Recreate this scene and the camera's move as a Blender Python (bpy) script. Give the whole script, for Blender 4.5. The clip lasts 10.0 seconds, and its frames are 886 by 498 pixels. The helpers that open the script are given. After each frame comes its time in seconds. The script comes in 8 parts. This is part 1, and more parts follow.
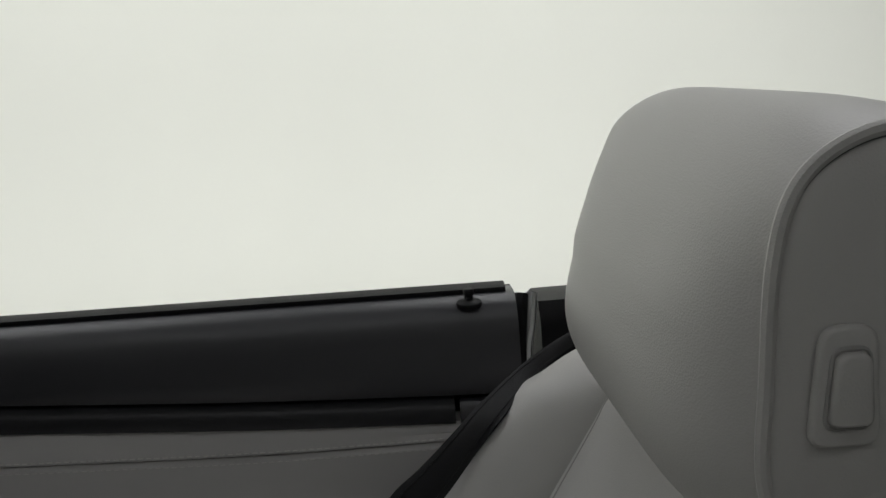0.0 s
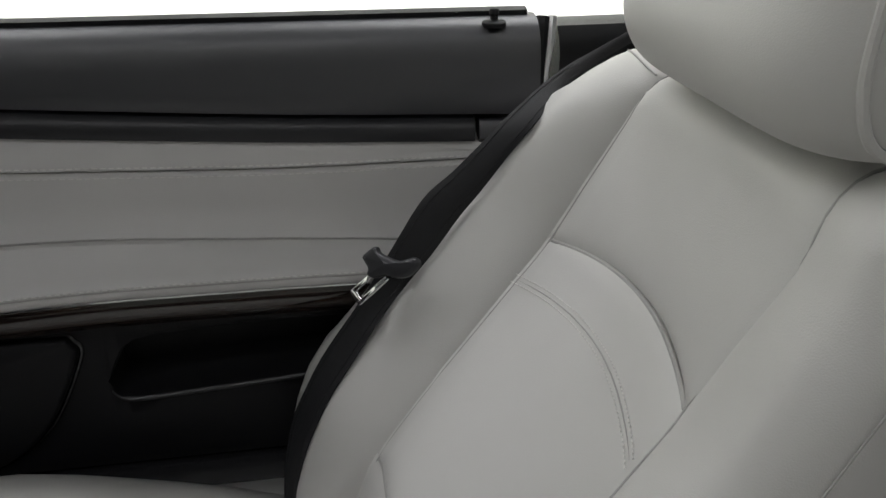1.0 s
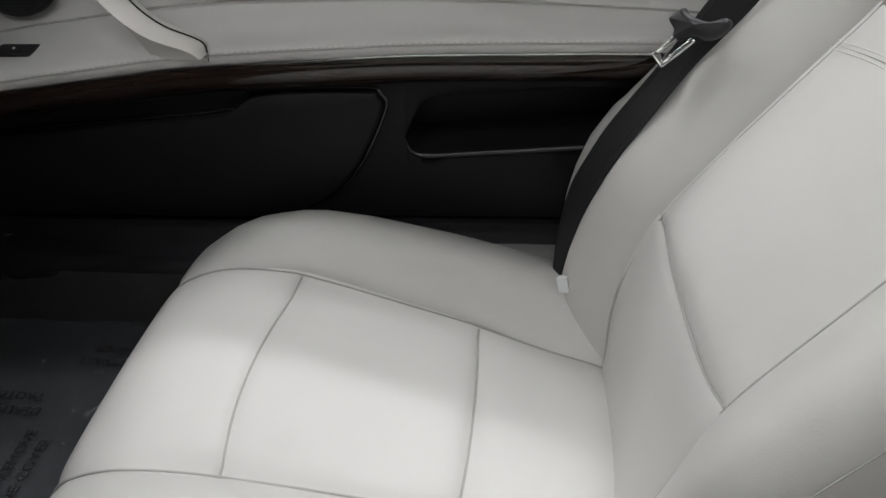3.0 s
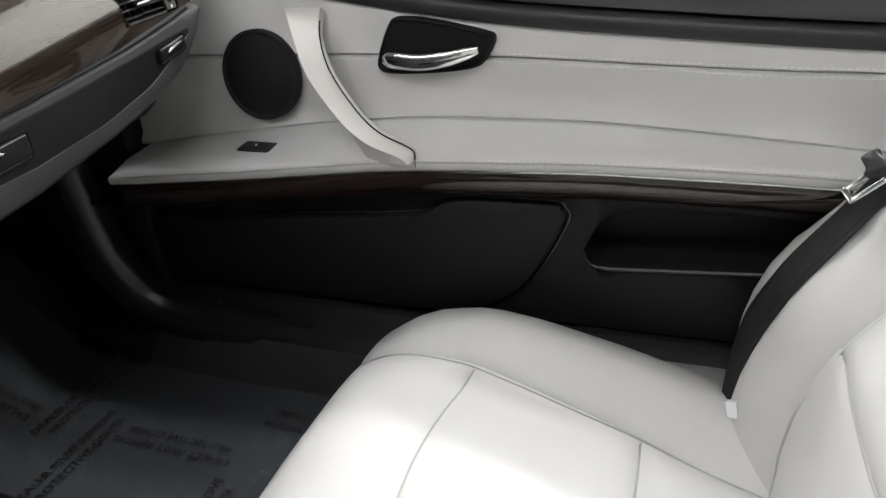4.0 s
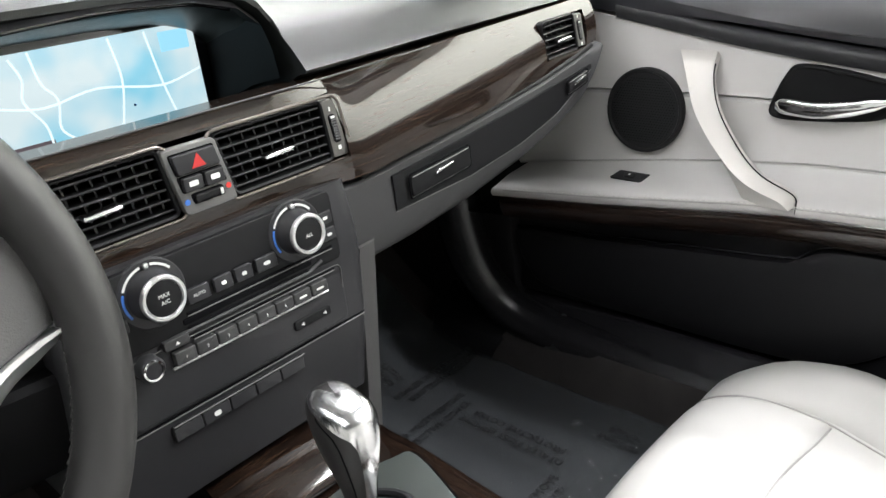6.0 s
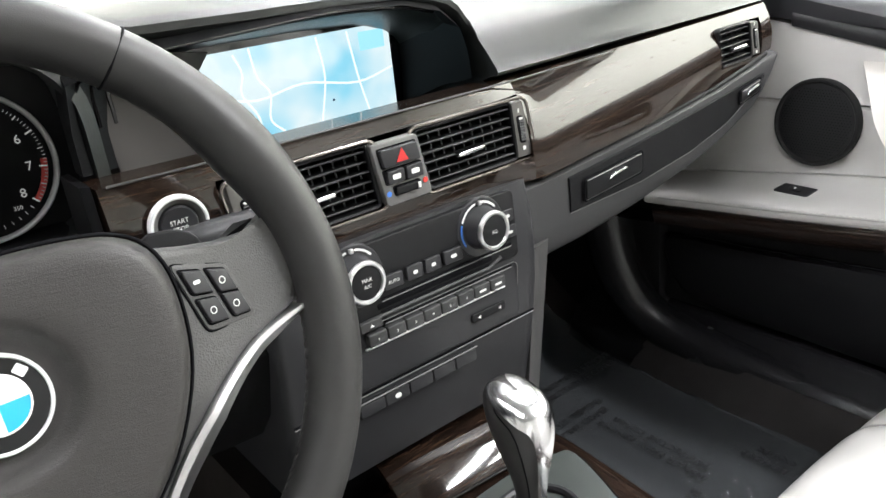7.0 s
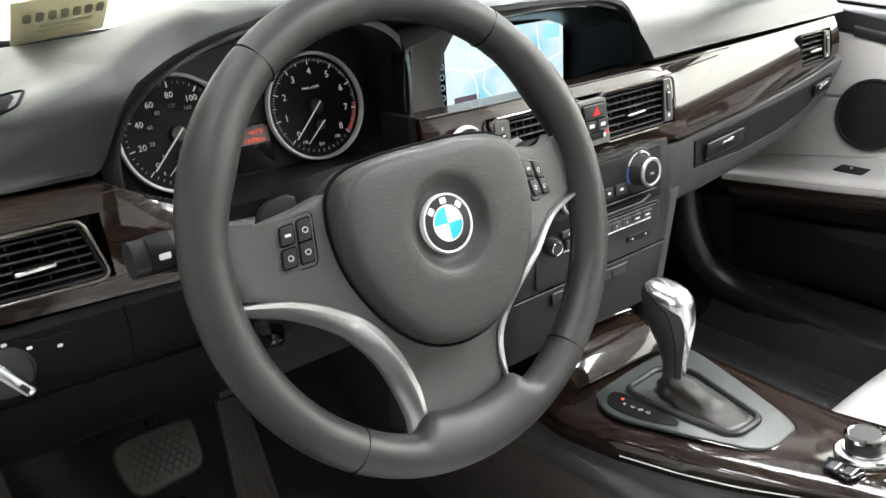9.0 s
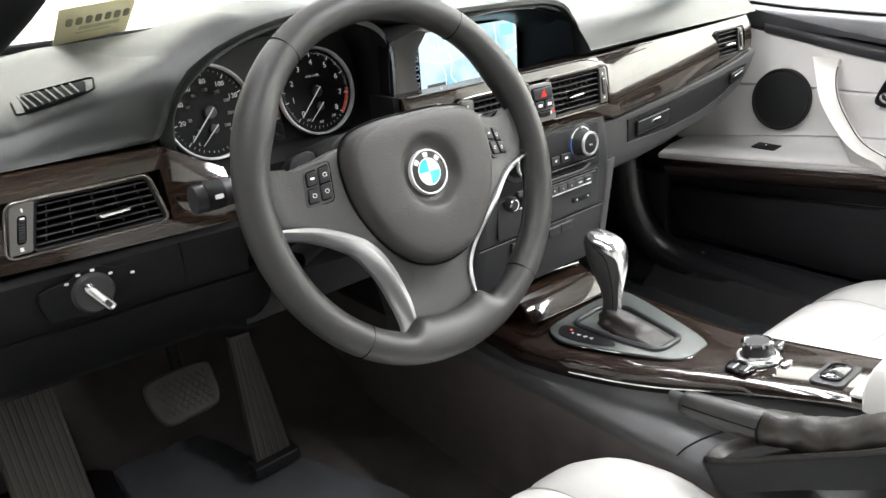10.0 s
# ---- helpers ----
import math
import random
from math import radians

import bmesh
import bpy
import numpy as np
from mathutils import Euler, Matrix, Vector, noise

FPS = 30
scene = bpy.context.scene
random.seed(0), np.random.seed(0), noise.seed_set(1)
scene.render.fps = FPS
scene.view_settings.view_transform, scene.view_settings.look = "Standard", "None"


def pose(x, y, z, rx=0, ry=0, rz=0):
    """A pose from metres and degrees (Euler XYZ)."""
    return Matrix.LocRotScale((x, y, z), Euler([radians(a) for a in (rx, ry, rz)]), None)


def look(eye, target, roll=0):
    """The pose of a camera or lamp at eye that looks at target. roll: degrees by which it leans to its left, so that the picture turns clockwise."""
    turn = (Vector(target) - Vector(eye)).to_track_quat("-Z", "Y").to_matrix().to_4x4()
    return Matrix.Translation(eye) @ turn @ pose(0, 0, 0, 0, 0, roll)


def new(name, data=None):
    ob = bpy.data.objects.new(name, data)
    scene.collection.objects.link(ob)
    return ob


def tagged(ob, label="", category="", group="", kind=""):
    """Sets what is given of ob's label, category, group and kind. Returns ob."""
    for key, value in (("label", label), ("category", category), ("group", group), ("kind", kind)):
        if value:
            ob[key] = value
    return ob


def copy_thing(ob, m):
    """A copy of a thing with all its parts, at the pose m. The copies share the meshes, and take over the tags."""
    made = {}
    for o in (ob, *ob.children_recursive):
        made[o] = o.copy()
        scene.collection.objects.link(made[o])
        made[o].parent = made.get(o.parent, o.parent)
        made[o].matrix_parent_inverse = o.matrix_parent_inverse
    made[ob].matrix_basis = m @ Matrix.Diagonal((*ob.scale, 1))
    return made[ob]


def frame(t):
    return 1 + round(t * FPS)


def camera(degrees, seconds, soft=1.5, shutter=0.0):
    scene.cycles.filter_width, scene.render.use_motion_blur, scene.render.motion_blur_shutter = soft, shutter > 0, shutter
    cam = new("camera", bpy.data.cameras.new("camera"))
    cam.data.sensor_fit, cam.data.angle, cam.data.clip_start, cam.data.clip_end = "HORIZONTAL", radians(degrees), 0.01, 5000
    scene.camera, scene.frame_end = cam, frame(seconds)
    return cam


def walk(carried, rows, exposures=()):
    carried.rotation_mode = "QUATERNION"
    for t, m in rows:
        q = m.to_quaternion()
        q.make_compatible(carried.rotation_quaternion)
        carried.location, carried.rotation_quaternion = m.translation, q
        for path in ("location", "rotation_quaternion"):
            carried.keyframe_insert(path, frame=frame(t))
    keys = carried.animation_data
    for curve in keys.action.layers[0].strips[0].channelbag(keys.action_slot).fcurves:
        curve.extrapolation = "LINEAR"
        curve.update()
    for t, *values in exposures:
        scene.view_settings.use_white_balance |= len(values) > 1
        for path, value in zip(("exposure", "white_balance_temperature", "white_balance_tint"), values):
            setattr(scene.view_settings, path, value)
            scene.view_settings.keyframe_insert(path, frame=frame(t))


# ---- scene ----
cam = camera(60.0, 10.0)
PATH = [
    (0, look((0.020, -0.706, 1.036), (1.968, -0.732, 0.584), -4.50)),
    (0.5, look((-0.006, -0.666, 1.022), (1.864, -0.768, 0.319), -2.46)),
    (1, look((-0.038, -0.578, 0.967), (1.722, -0.813, 0.047), -0.74)),
    (1.5, look((-0.052, -0.567, 0.921), (1.614, -0.697, -0.178), -1.15)),
    (2, look((-0.071, -0.535, 0.892), (1.517, -0.567, -0.323), -1.52)),
    (2.2, look((-0.081, -0.522, 0.889), (1.475, -0.499, -0.368), -2.54)),
    (3.5, look((-0.152, -0.460, 0.914), (1.475, 0.004, -0.153), -5.20)),
    (4, look((-0.183, -0.460, 0.927), (1.457, 0.206, -0.003), -5.24)),
    (4.5, look((-0.226, -0.456, 0.951), (1.373, 0.381, 0.089), -5.09)),
    (5, look((-0.251, -0.421, 0.952), (1.281, 0.555, 0.115), -5.28)),
    (5.5, look((-0.270, -0.407, 0.955), (1.151, 0.738, 0.137), -5.98)),
    (7, look((-0.355, -0.361, 0.972), (0.757, 1.112, 0.202), -6.08)),
    (7.5, look((-0.386, -0.353, 0.977), (0.624, 1.200, 0.221), -6.12)),
    (8, look((-0.436, -0.374, 0.982), (0.515, 1.224, 0.247), -5.96)),
    (8.5, look((-0.529, -0.396, 0.992), (0.477, 1.162, 0.244), -4.60)),
    (9, look((-0.678, -0.442, 0.998), (0.434, 1.043, 0.250), -3.95)),
    (9.5, look((-0.776, -0.512, 1.010), (0.397, 0.919, 0.252), -3.70)),
    (10, look((-0.818, -0.591, 1.013), (0.364, 0.840, 0.269), -4.21)),
]

# ---- light and exposure come first; all lengths in metres, x to the passenger side, y to the bonnet ----
EXPOSURES = [(0.0, -3.0), (0.5, -2.95), (1.0, -1.85), (1.5, -1.34), (2.0, -1.38), (3.5, -0.9), (4.0, -0.48), (4.5, -0.2), (5.5, -0.05), (7.0, 0.22), (8.5, 0.25), (10.0, 0.38)]
walk(cam, PATH, EXPOSURES)

world = bpy.data.worlds.new("showroom_world")
scene.world = world
world.use_nodes = True
world.node_tree.nodes["Background"].inputs[0].default_value = (0.9, 0.95, 1.0, 1)
world.node_tree.nodes["Background"].inputs[1].default_value = 0.15


def strip_lamp(x, y, z, sx, sy, watts, tilt=0.0):
    data = bpy.data.lights.new("strip_lamp", "AREA")
    data.shape, data.size, data.size_y, data.energy = "RECTANGLE", sx, sy, watts
    data.color = (0.98, 0.985, 1.0)
    ob = new("strip_lamp", data)
    ob.matrix_world = pose(x, y, z, 0, tilt, 0)
    return ob


# ceiling lamps: x, y, width, length, watts, tubes side by side
LAMPS = [(1.70, 1.6, 1.20, 2.8, 130, 3), (-1.2, 0.0, 1.20, 3.2, 50, 2), (1.80, -1.7, 0.90, 1.9, 170, 2)]
TUBES = [(lx + lb * ((k + 0.5) / n - 0.5), ly, ll, lw / n) for lx, ly, lb, ll, lw, n in LAMPS for k in range(n)]
for tx, ty, tl, tw in TUBES:
    strip_lamp(tx, ty, 2.925, 0.17, tl, tw)
# unseen lamps added to brighten the pale walls evenly, one at floor level
strip_lamp(2.00, -0.2, 2.88, 0.25, 6.5, 560, -52)
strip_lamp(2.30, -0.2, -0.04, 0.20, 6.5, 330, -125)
far = strip_lamp(0.0, 3.3, 2.90, 5.0, 0.25, 300)
far.matrix_world = pose(0.0, 3.3, 2.90, 60, 0, 0)


# ---- materials ----
def mat(name, col, rough=0.5, metal=0.0, spec=0.5, coat=0.0, coat_rough=0.05, bump=0.0, bscale=400.0, var=0.1, vscale=9.0,
        rvar=0.08, cells=False, bdist=0.0008):
    m = bpy.data.materials.new(name)
    m.use_nodes = True
    nt = m.node_tree
    b = nt.nodes["Principled BSDF"]
    b.inputs["Metallic"].default_value = metal
    b.inputs["Specular IOR Level"].default_value = spec
    b.inputs["Coat Weight"].default_value = coat
    b.inputs["Coat Roughness"].default_value = coat_rough
    tc = nt.nodes.new("ShaderNodeTexCoord")
    big = nt.nodes.new("ShaderNodeTexNoise")
    big.inputs["Scale"].default_value = vscale
    big.inputs["Detail"].default_value = 6
    nt.links.new(tc.outputs["Object"], big.inputs["Vector"])
    mix = nt.nodes.new("ShaderNodeMixRGB")
    mix.inputs[1].default_value = (*[c * (1 - var) for c in col], 1)
    mix.inputs[2].default_value = (*[min(1, c * (1 + var)) for c in col], 1)
    nt.links.new(big.outputs["Fac"], mix.inputs[0])
    nt.links.new(mix.outputs[0], b.inputs["Base Color"])
    mr = nt.nodes.new("ShaderNodeMapRange")
    mr.inputs["To Min"].default_value = max(0.02, rough - rvar)
    mr.inputs["To Max"].default_value = min(1.0, rough + rvar)
    nt.links.new(big.outputs["Fac"], mr.inputs["Value"])
    nt.links.new(mr.outputs[0], b.inputs["Roughness"])
    if bump:
        if cells:
            fine = nt.nodes.new("ShaderNodeTexVoronoi")
            fine.feature = "F1"
            out = fine.outputs["Distance"]
        else:
            fine = nt.nodes.new("ShaderNodeTexNoise")
            fine.inputs["Detail"].default_value = 3
            out = fine.outputs["Fac"]
        fine.inputs["Scale"].default_value = bscale
        nt.links.new(tc.outputs["Object"], fine.inputs["Vector"])
        bp = nt.nodes.new("ShaderNodeBump")
        bp.inputs["Strength"].default_value = bump
        bp.inputs["Distance"].default_value = bdist
        nt.links.new(out, bp.inputs["Height"])
        nt.links.new(bp.outputs[0], b.inputs["Normal"])
    return m


def creased(m, strength=0.5, scale=(60, 300, 420), dist=0.0007):
    """Adds the fine lengthwise wrinkles of moulded leather grain to a material."""
    nt = m.node_tree
    b = nt.nodes["Principled BSDF"]
    tc = nt.nodes.new("ShaderNodeTexCoord")
    mp = nt.nodes.new("ShaderNodeMapping")
    mp.inputs["Scale"].default_value = scale
    nt.links.new(tc.outputs["Object"], mp.inputs[0])
    n = nt.nodes.new("ShaderNodeTexNoise")
    n.inputs["Scale"].default_value = 2.2
    n.inputs["Detail"].default_value = 4
    n.inputs["Distortion"].default_value = 0.8
    nt.links.new(mp.outputs[0], n.inputs["Vector"])
    bp = nt.nodes.new("ShaderNodeBump")
    bp.inputs["Strength"].default_value = strength
    bp.inputs["Distance"].default_value = dist
    nt.links.new(n.outputs["Fac"], bp.inputs["Height"])
    if b.inputs["Normal"].is_linked:
        nt.links.new(b.inputs["Normal"].links[0].from_socket, bp.inputs["Normal"])
    nt.links.new(bp.outputs[0], b.inputs["Normal"])
    return m


def glow(name, col, strength):
    m = bpy.data.materials.new(name)
    m.use_nodes = True
    b = m.node_tree.nodes["Principled BSDF"]
    b.inputs["Base Color"].default_value = (*[c * 0.2 for c in col], 1)
    b.inputs["Roughness"].default_value = 0.25
    b.inputs["Emission Color"].default_value = (*col, 1)
    b.inputs["Emission Strength"].default_value = strength
    return m


def wood_material(name, dark, light, along="x"):
    m = mat(name, light, rough=0.45, coat=1.0, coat_rough=0.065, spec=0.05)
    nt = m.node_tree
    b = nt.nodes["Principled BSDF"]
    b.inputs["Coat IOR"].default_value = 1.64
    tc = nt.nodes.new("ShaderNodeTexCoord")
    mp = nt.nodes.new("ShaderNodeMapping")
    mp.inputs["Scale"].default_value = (10, 130, 230) if along == "x" else (210, 11, 210)
    nt.links.new(tc.outputs["Object"], mp.inputs[0])
    n1 = nt.nodes.new("ShaderNodeTexNoise")
    n1.inputs["Scale"].default_value = 1.6
    n1.inputs["Detail"].default_value = 9
    n1.inputs["Distortion"].default_value = 1.1
    nt.links.new(mp.outputs[0], n1.inputs["Vector"])
    ramp = nt.nodes.new("ShaderNodeValToRGB")
    ramp.color_ramp.elements[0].position, ramp.color_ramp.elements[0].color = 0.35, (*dark, 1)
    ramp.color_ramp.elements[1].position, ramp.color_ramp.elements[1].color = 0.68, (*light, 1)
    nt.links.new(n1.outputs["Fac"], ramp.inputs[0])
    pore = nt.nodes.new("ShaderNodeTexNoise")
    pore.inputs["Scale"].default_value = 6.5
    pore.inputs["Detail"].default_value = 5
    nt.links.new(mp.outputs[0], pore.inputs["Vector"])
    dim = nt.nodes.new("ShaderNodeMapRange")
    dim.inputs["From Min"].default_value, dim.inputs["From Max"].default_value = 0.38, 0.56
    dim.inputs["To Min"].default_value, dim.inputs["To Max"].default_value = 0.45, 1.1
    nt.links.new(pore.outputs["Fac"], dim.inputs["Value"])
    both = nt.nodes.new("ShaderNodeMixRGB")
    both.blend_type = "MULTIPLY"
    both.inputs[0].default_value = 1.0
    nt.links.new(ramp.outputs[0], both.inputs[1])
    nt.links.new(dim.outputs[0], both.inputs[2])
    nt.links.new(both.outputs[0], b.inputs["Base Color"])
    return m


LEATHER = mat("light_grey_leather", (0.533, 0.525, 0.506), 0.43, bump=0.16, bscale=900, cells=True, var=0.035, vscale=14)
DOOR_LEATHER = mat("pale_grey_door_leather", (0.53, 0.52, 0.510), 0.5, bump=0.14, bscale=950, cells=True, var=0.04, vscale=10)
GRAB = mat("satin_champagne_paint", (0.60, 0.58, 0.55), 0.32, var=0.03)
SOFT = mat("black_soft_plastic", (0.0072, 0.0072, 0.0082), 0.47, spec=0.21, bump=0.22, bscale=1400, cells=True, var=0.16)
RAIL = mat("black_door_rail", (0.038, 0.038, 0.043), 0.38, spec=0.75, bump=0.15, bscale=1500, cells=True, var=0.14)
PAD = mat("black_dash_pad", (0.0100, 0.0115, 0.0108), 0.36, spec=0.52, bump=0.25, bscale=1100, cells=True, var=0.14)
GRILLE = mat("charcoal_speaker_mesh", (0.0135, 0.0135, 0.0145), 0.6, spec=0.3, bump=0.3, bscale=1600, cells=True, var=0.12)
DARK = mat("dark_matte_plastic", (0.006, 0.006, 0.007), 0.55, spec=0.25, bump=0.15, bscale=1200, var=0.18)
# near-black that paints the shade in gaps, slots, seams and hollows
VOID = mat("painted_shade_black", (0.003, 0.003, 0.004), 0.8, spec=0.1, var=0.2)
GREYP = mat("graphite_satin_plastic", (0.043, 0.043, 0.044), 0.44, spec=0.32, bump=0.08, bscale=1500, var=0.1)
PANEL = mat("anthracite_panel_plastic", (0.0265, 0.0265, 0.029), 0.40, spec=0.34, bump=0.06, bscale=1500, var=0.12)
SPOKE = mat("grey_spoke_plastic", (0.071, 0.070, 0.069), 0.45, spec=0.35, bump=0.25, bscale=900, cells=True, var=0.08)
SLAT = mat("black_slat_plastic", (0.0070, 0.0070, 0.0080), 0.42, spec=0.3, var=0.1)
GRIP = mat("black_rim_leather", (0.0250, 0.0243, 0.0240), 0.43, spec=0.46, bump=0.10, bscale=2200, cells=True, var=0.14)
AIRBAG = mat("airbag_cover", (0.0325, 0.0303, 0.0294), 0.46, spec=0.38, bump=0.12, bscale=1300, cells=True, var=0.1)
creased(AIRBAG, 0.42, (80, 300, 400))
creased(SPOKE, 0.22, (110, 300, 380))
BOOT = mat("black_gaiter_leather", (0.0205, 0.0178, 0.0155), 0.40, spec=0.42, bump=0.16, bscale=950, cells=True, var=0.2)
CHROME = mat("polished_chrome", (0.86, 0.86, 0.87), 0.10, metal=1.0, var=0.03, rvar=0.04)
BEAD = mat("bronze_chrome_bead", (0.20, 0.18, 0.165), 0.28, metal=1.0, var=0.05)
SATIN = mat("satin_silver", (0.78, 0.78, 0.79), 0.34, metal=1.0, var=0.05)
# hardly metallic white that paints the bright reflections of chrome rings
SHEEN_WHITE = mat("chrome_sheen_white", (0.93, 0.935, 0.94), 0.28, metal=0.12, coat=0.6, var=0.02)
KNOB_CHROME = mat("soft_chrome", (0.84, 0.84, 0.85), 0.20, metal=1.0, var=0.03, rvar=0.05)
BADGE_BLACK = mat("black_enamel", (0.006, 0.006, 0.007), 0.30, spec=0.4, var=0.1)
DISPLAY = mat("unlit_amber_display", (0.030, 0.023, 0.014), 0.22, spec=0.45, var=0.1)
OLIVE_INK = mat("faded_olive_print", (0.26, 0.24, 0.15), 0.7, var=0.15)
GLOSS = mat("gloss_black", (0.008, 0.008, 0.009), 0.10, var=0.2, coat=0.5)
WEB = mat("black_belt_webbing", (0.0125, 0.0125, 0.0140), 0.58, spec=0.32, bump=0.6, bscale=900, var=0.15)
# grey laid along seams and creases to paint the shade in their grooves
SEAM = mat("seam_groove_shade", (0.37, 0.365, 0.35), 0.7, var=0.1)
SEAM_DEEP = mat("deep_grey_seam", (0.13, 0.128, 0.124), 0.8, var=0.1)
STITCH = mat("pale_stitch_thread", (0.66, 0.65, 0.62), 0.6, var=0.05)
EDGE_CARPET = mat("charcoal_carpet", (0.040, 0.037, 0.037), 0.95, bump=0.9, bscale=1100, var=0.3, vscale=26, spec=0.1, bdist=0.002)
CHEEK = mat("grey_hood_lining", (0.066, 0.062, 0.060), 0.7, spec=0.05, bump=0.15, bscale=1200, var=0.08)
BRONZE = mat("warm_grey_vent_plastic", (0.105, 0.101, 0.094), 0.42, spec=0.4, var=0.06)
VENT_GREY = mat("silver_grey_plastic", (0.13, 0.128, 0.125), 0.42, var=0.06)
SILL = mat("black_sill_plastic", (0.0115, 0.0115, 0.013), 0.24, spec=0.5, bump=0.12, bscale=1300, var=0.12)
KNEE = mat("black_knee_plastic", (0.0055, 0.0055, 0.006), 0.55, spec=0.10, bump=0.2, bscale=1200, var=0.2)
CARPET = mat("dark_taupe_carpet", (0.072, 0.062, 0.060), 0.95, bump=0.9, bscale=1100, var=0.3, vscale=26, spec=0.1, bdist=0.002)
RUBBER = mat("pedal_rubber", (0.034, 0.029, 0.025), 0.55, bump=0.2, bscale=700, var=0.2)
# faint glow added so dial figures and needles show in the dim recess
DIAL_WHITE = glow("added_dial_glow", (0.9, 0.9, 0.88), 0.30)
FIGURE_GREY = mat("grey_dial_figures", (0.42, 0.42, 0.41), 0.5, var=0.04)
WHITE_INK = mat("white_marking", (0.78, 0.78, 0.76), 0.5, var=0.04)
RED_INK = mat("red_marking", (0.72, 0.04, 0.03), 0.4, var=0.05)
BLUE_INK = mat("blue_marking", (0.05, 0.18, 0.60), 0.4, var=0.05)
BLACK_INK = mat("black_print", (0.006, 0.006, 0.007), 0.5, var=0.1)
SKY_BLUE = mat("sky_blue_enamel", (0.02, 0.42, 0.78), 0.15, coat=0.6, var=0.03)
WHITE_ENAMEL = mat("white_enamel", (0.82, 0.83, 0.84), 0.15, coat=0.6, var=0.02)
WOOD = wood_material("dark_walnut_veneer", (0.007, 0.004, 0.003), (0.034, 0.019, 0.012))
WOOD_LONG = wood_material("dark_walnut_console_veneer", (0.006, 0.0035, 0.003), (0.030, 0.017, 0.011), "y")
PLATE = mat("grey_green_shifter_plate", (0.062, 0.070, 0.066), 0.42, var=0.06)
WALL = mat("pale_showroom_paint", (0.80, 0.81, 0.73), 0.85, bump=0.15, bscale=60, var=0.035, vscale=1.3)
FLOOR = mat("grey_showroom_floor", (0.30, 0.30, 0.29), 0.35, bump=0.1, bscale=80, var=0.15, vscale=3)
# unseen walls and ceiling: greys picked to hold back light bounced into the cabin
WALL_UNSEEN = mat("unseen_wall_grey", (0.40, 0.40, 0.39), 0.85, bump=0.15, bscale=60, var=0.05, vscale=1.3)
CEIL = mat("unseen_dark_paint", (0.12, 0.12, 0.12), 0.9, bump=0.1, bscale=90, var=0.03, vscale=2)
PAINT = mat("black_car_paint", (0.012, 0.012, 0.014), 0.12, coat=1.0, var=0.1)
PAPER = mat("yellow_paper", (0.82, 0.76, 0.48), 0.8, var=0.05)
PAPER_GREEN = mat("pale_green_print", (0.55, 0.55, 0.33), 0.8, var=0.08)
ALU = mat("brushed_sill_metal", (0.42, 0.42, 0.41), 0.35, metal=0.8, var=0.12)
TUBE_GLOW = glow("lamp_diffuser", (0.98, 0.985, 1.0), 9.0)
RED_GLOW = glow("red_display_segments", (1.0, 0.12, 0.06), 0.9)
PANE = bpy.data.materials.new("clear_glass")
PANE.use_nodes = True
PANE.node_tree.nodes["Principled BSDF"].inputs["Transmission Weight"].default_value = 1.0
PANE.node_tree.nodes["Principled BSDF"].inputs["Roughness"].default_value = 0.0
PANE.node_tree.nodes["Principled BSDF"].inputs["IOR"].default_value = 1.12
FILM = bpy.data.materials.new("clear_plastic_film")
FILM.use_nodes = True
_n = FILM.node_tree
_b = _n.nodes["Principled BSDF"]
_b.inputs["Base Color"].default_value = (0.075, 0.083, 0.090, 1)
_b.inputs["Roughness"].default_value = 0.08
_b.inputs["Alpha"].default_value = 0.40
_t = _n.nodes.new("ShaderNodeTexCoord")
_w = _n.nodes.new("ShaderNodeTexNoise")
_w.inputs["Scale"].default_value = 22
_w.inputs["Detail"].default_value = 5
_w.inputs["Distortion"].default_value = 1.5
_n.links.new(_t.outputs["Object"], _w.inputs["Vector"])
_p = _n.nodes.new("ShaderNodeBump")
_p.inputs["Strength"].default_value = 0.5
_p.inputs["Distance"].default_value = 0.012
_n.links.new(_w.outputs["Fac"], _p.inputs["Height"])
_n.links.new(_p.outputs[0], _b.inputs["Normal"])


def screen_material():
    m = bpy.data.materials.new("map_screen")
    m.use_nodes = True
    nt = m.node_tree
    b = nt.nodes["Principled BSDF"]
    b.inputs["Base Color"].default_value = (0.01, 0.01, 0.012, 1)
    b.inputs["Roughness"].default_value = 0.15
    tc = nt.nodes.new("ShaderNodeTexCoord")
    n = nt.nodes.new("ShaderNodeTexNoise")
    n.inputs["Scale"].default_value = 17
    n.inputs["Detail"].default_value = 2
    nt.links.new(tc.outputs["Object"], n.inputs["Vector"])
    r = nt.nodes.new("ShaderNodeValToRGB")
    r.color_ramp.elements[0].position, r.color_ramp.elements[0].color = 0.30, (0.30, 0.74, 0.94, 1)
    r.color_ramp.elements[1].position, r.color_ramp.elements[1].color = 0.60, (0.80, 0.95, 0.99, 1)
    nt.links.new(n.outputs["Fac"], r.inputs[0])
    nt.links.new(r.outputs[0], b.inputs["Emission Color"])
    b.inputs["Emission Strength"].default_value = 0.85
    return m


SCREEN = screen_material()


# ---- mesh helpers ----
def base(name, at, label, category, group="", kind=""):
    """An empty at a thing's foot; its parts keep their world coordinates."""
    e = new(name)
    e.empty_display_size = 0.05
    e.location = at
    return tagged(e, label, category, group, kind)


def place(ob, parent):
    if parent is not None:
        ob.parent = parent
        ob.matrix_parent_inverse = Matrix.Translation(-parent.location) if parent.type == "EMPTY" else Matrix.Identity(4)
    return ob


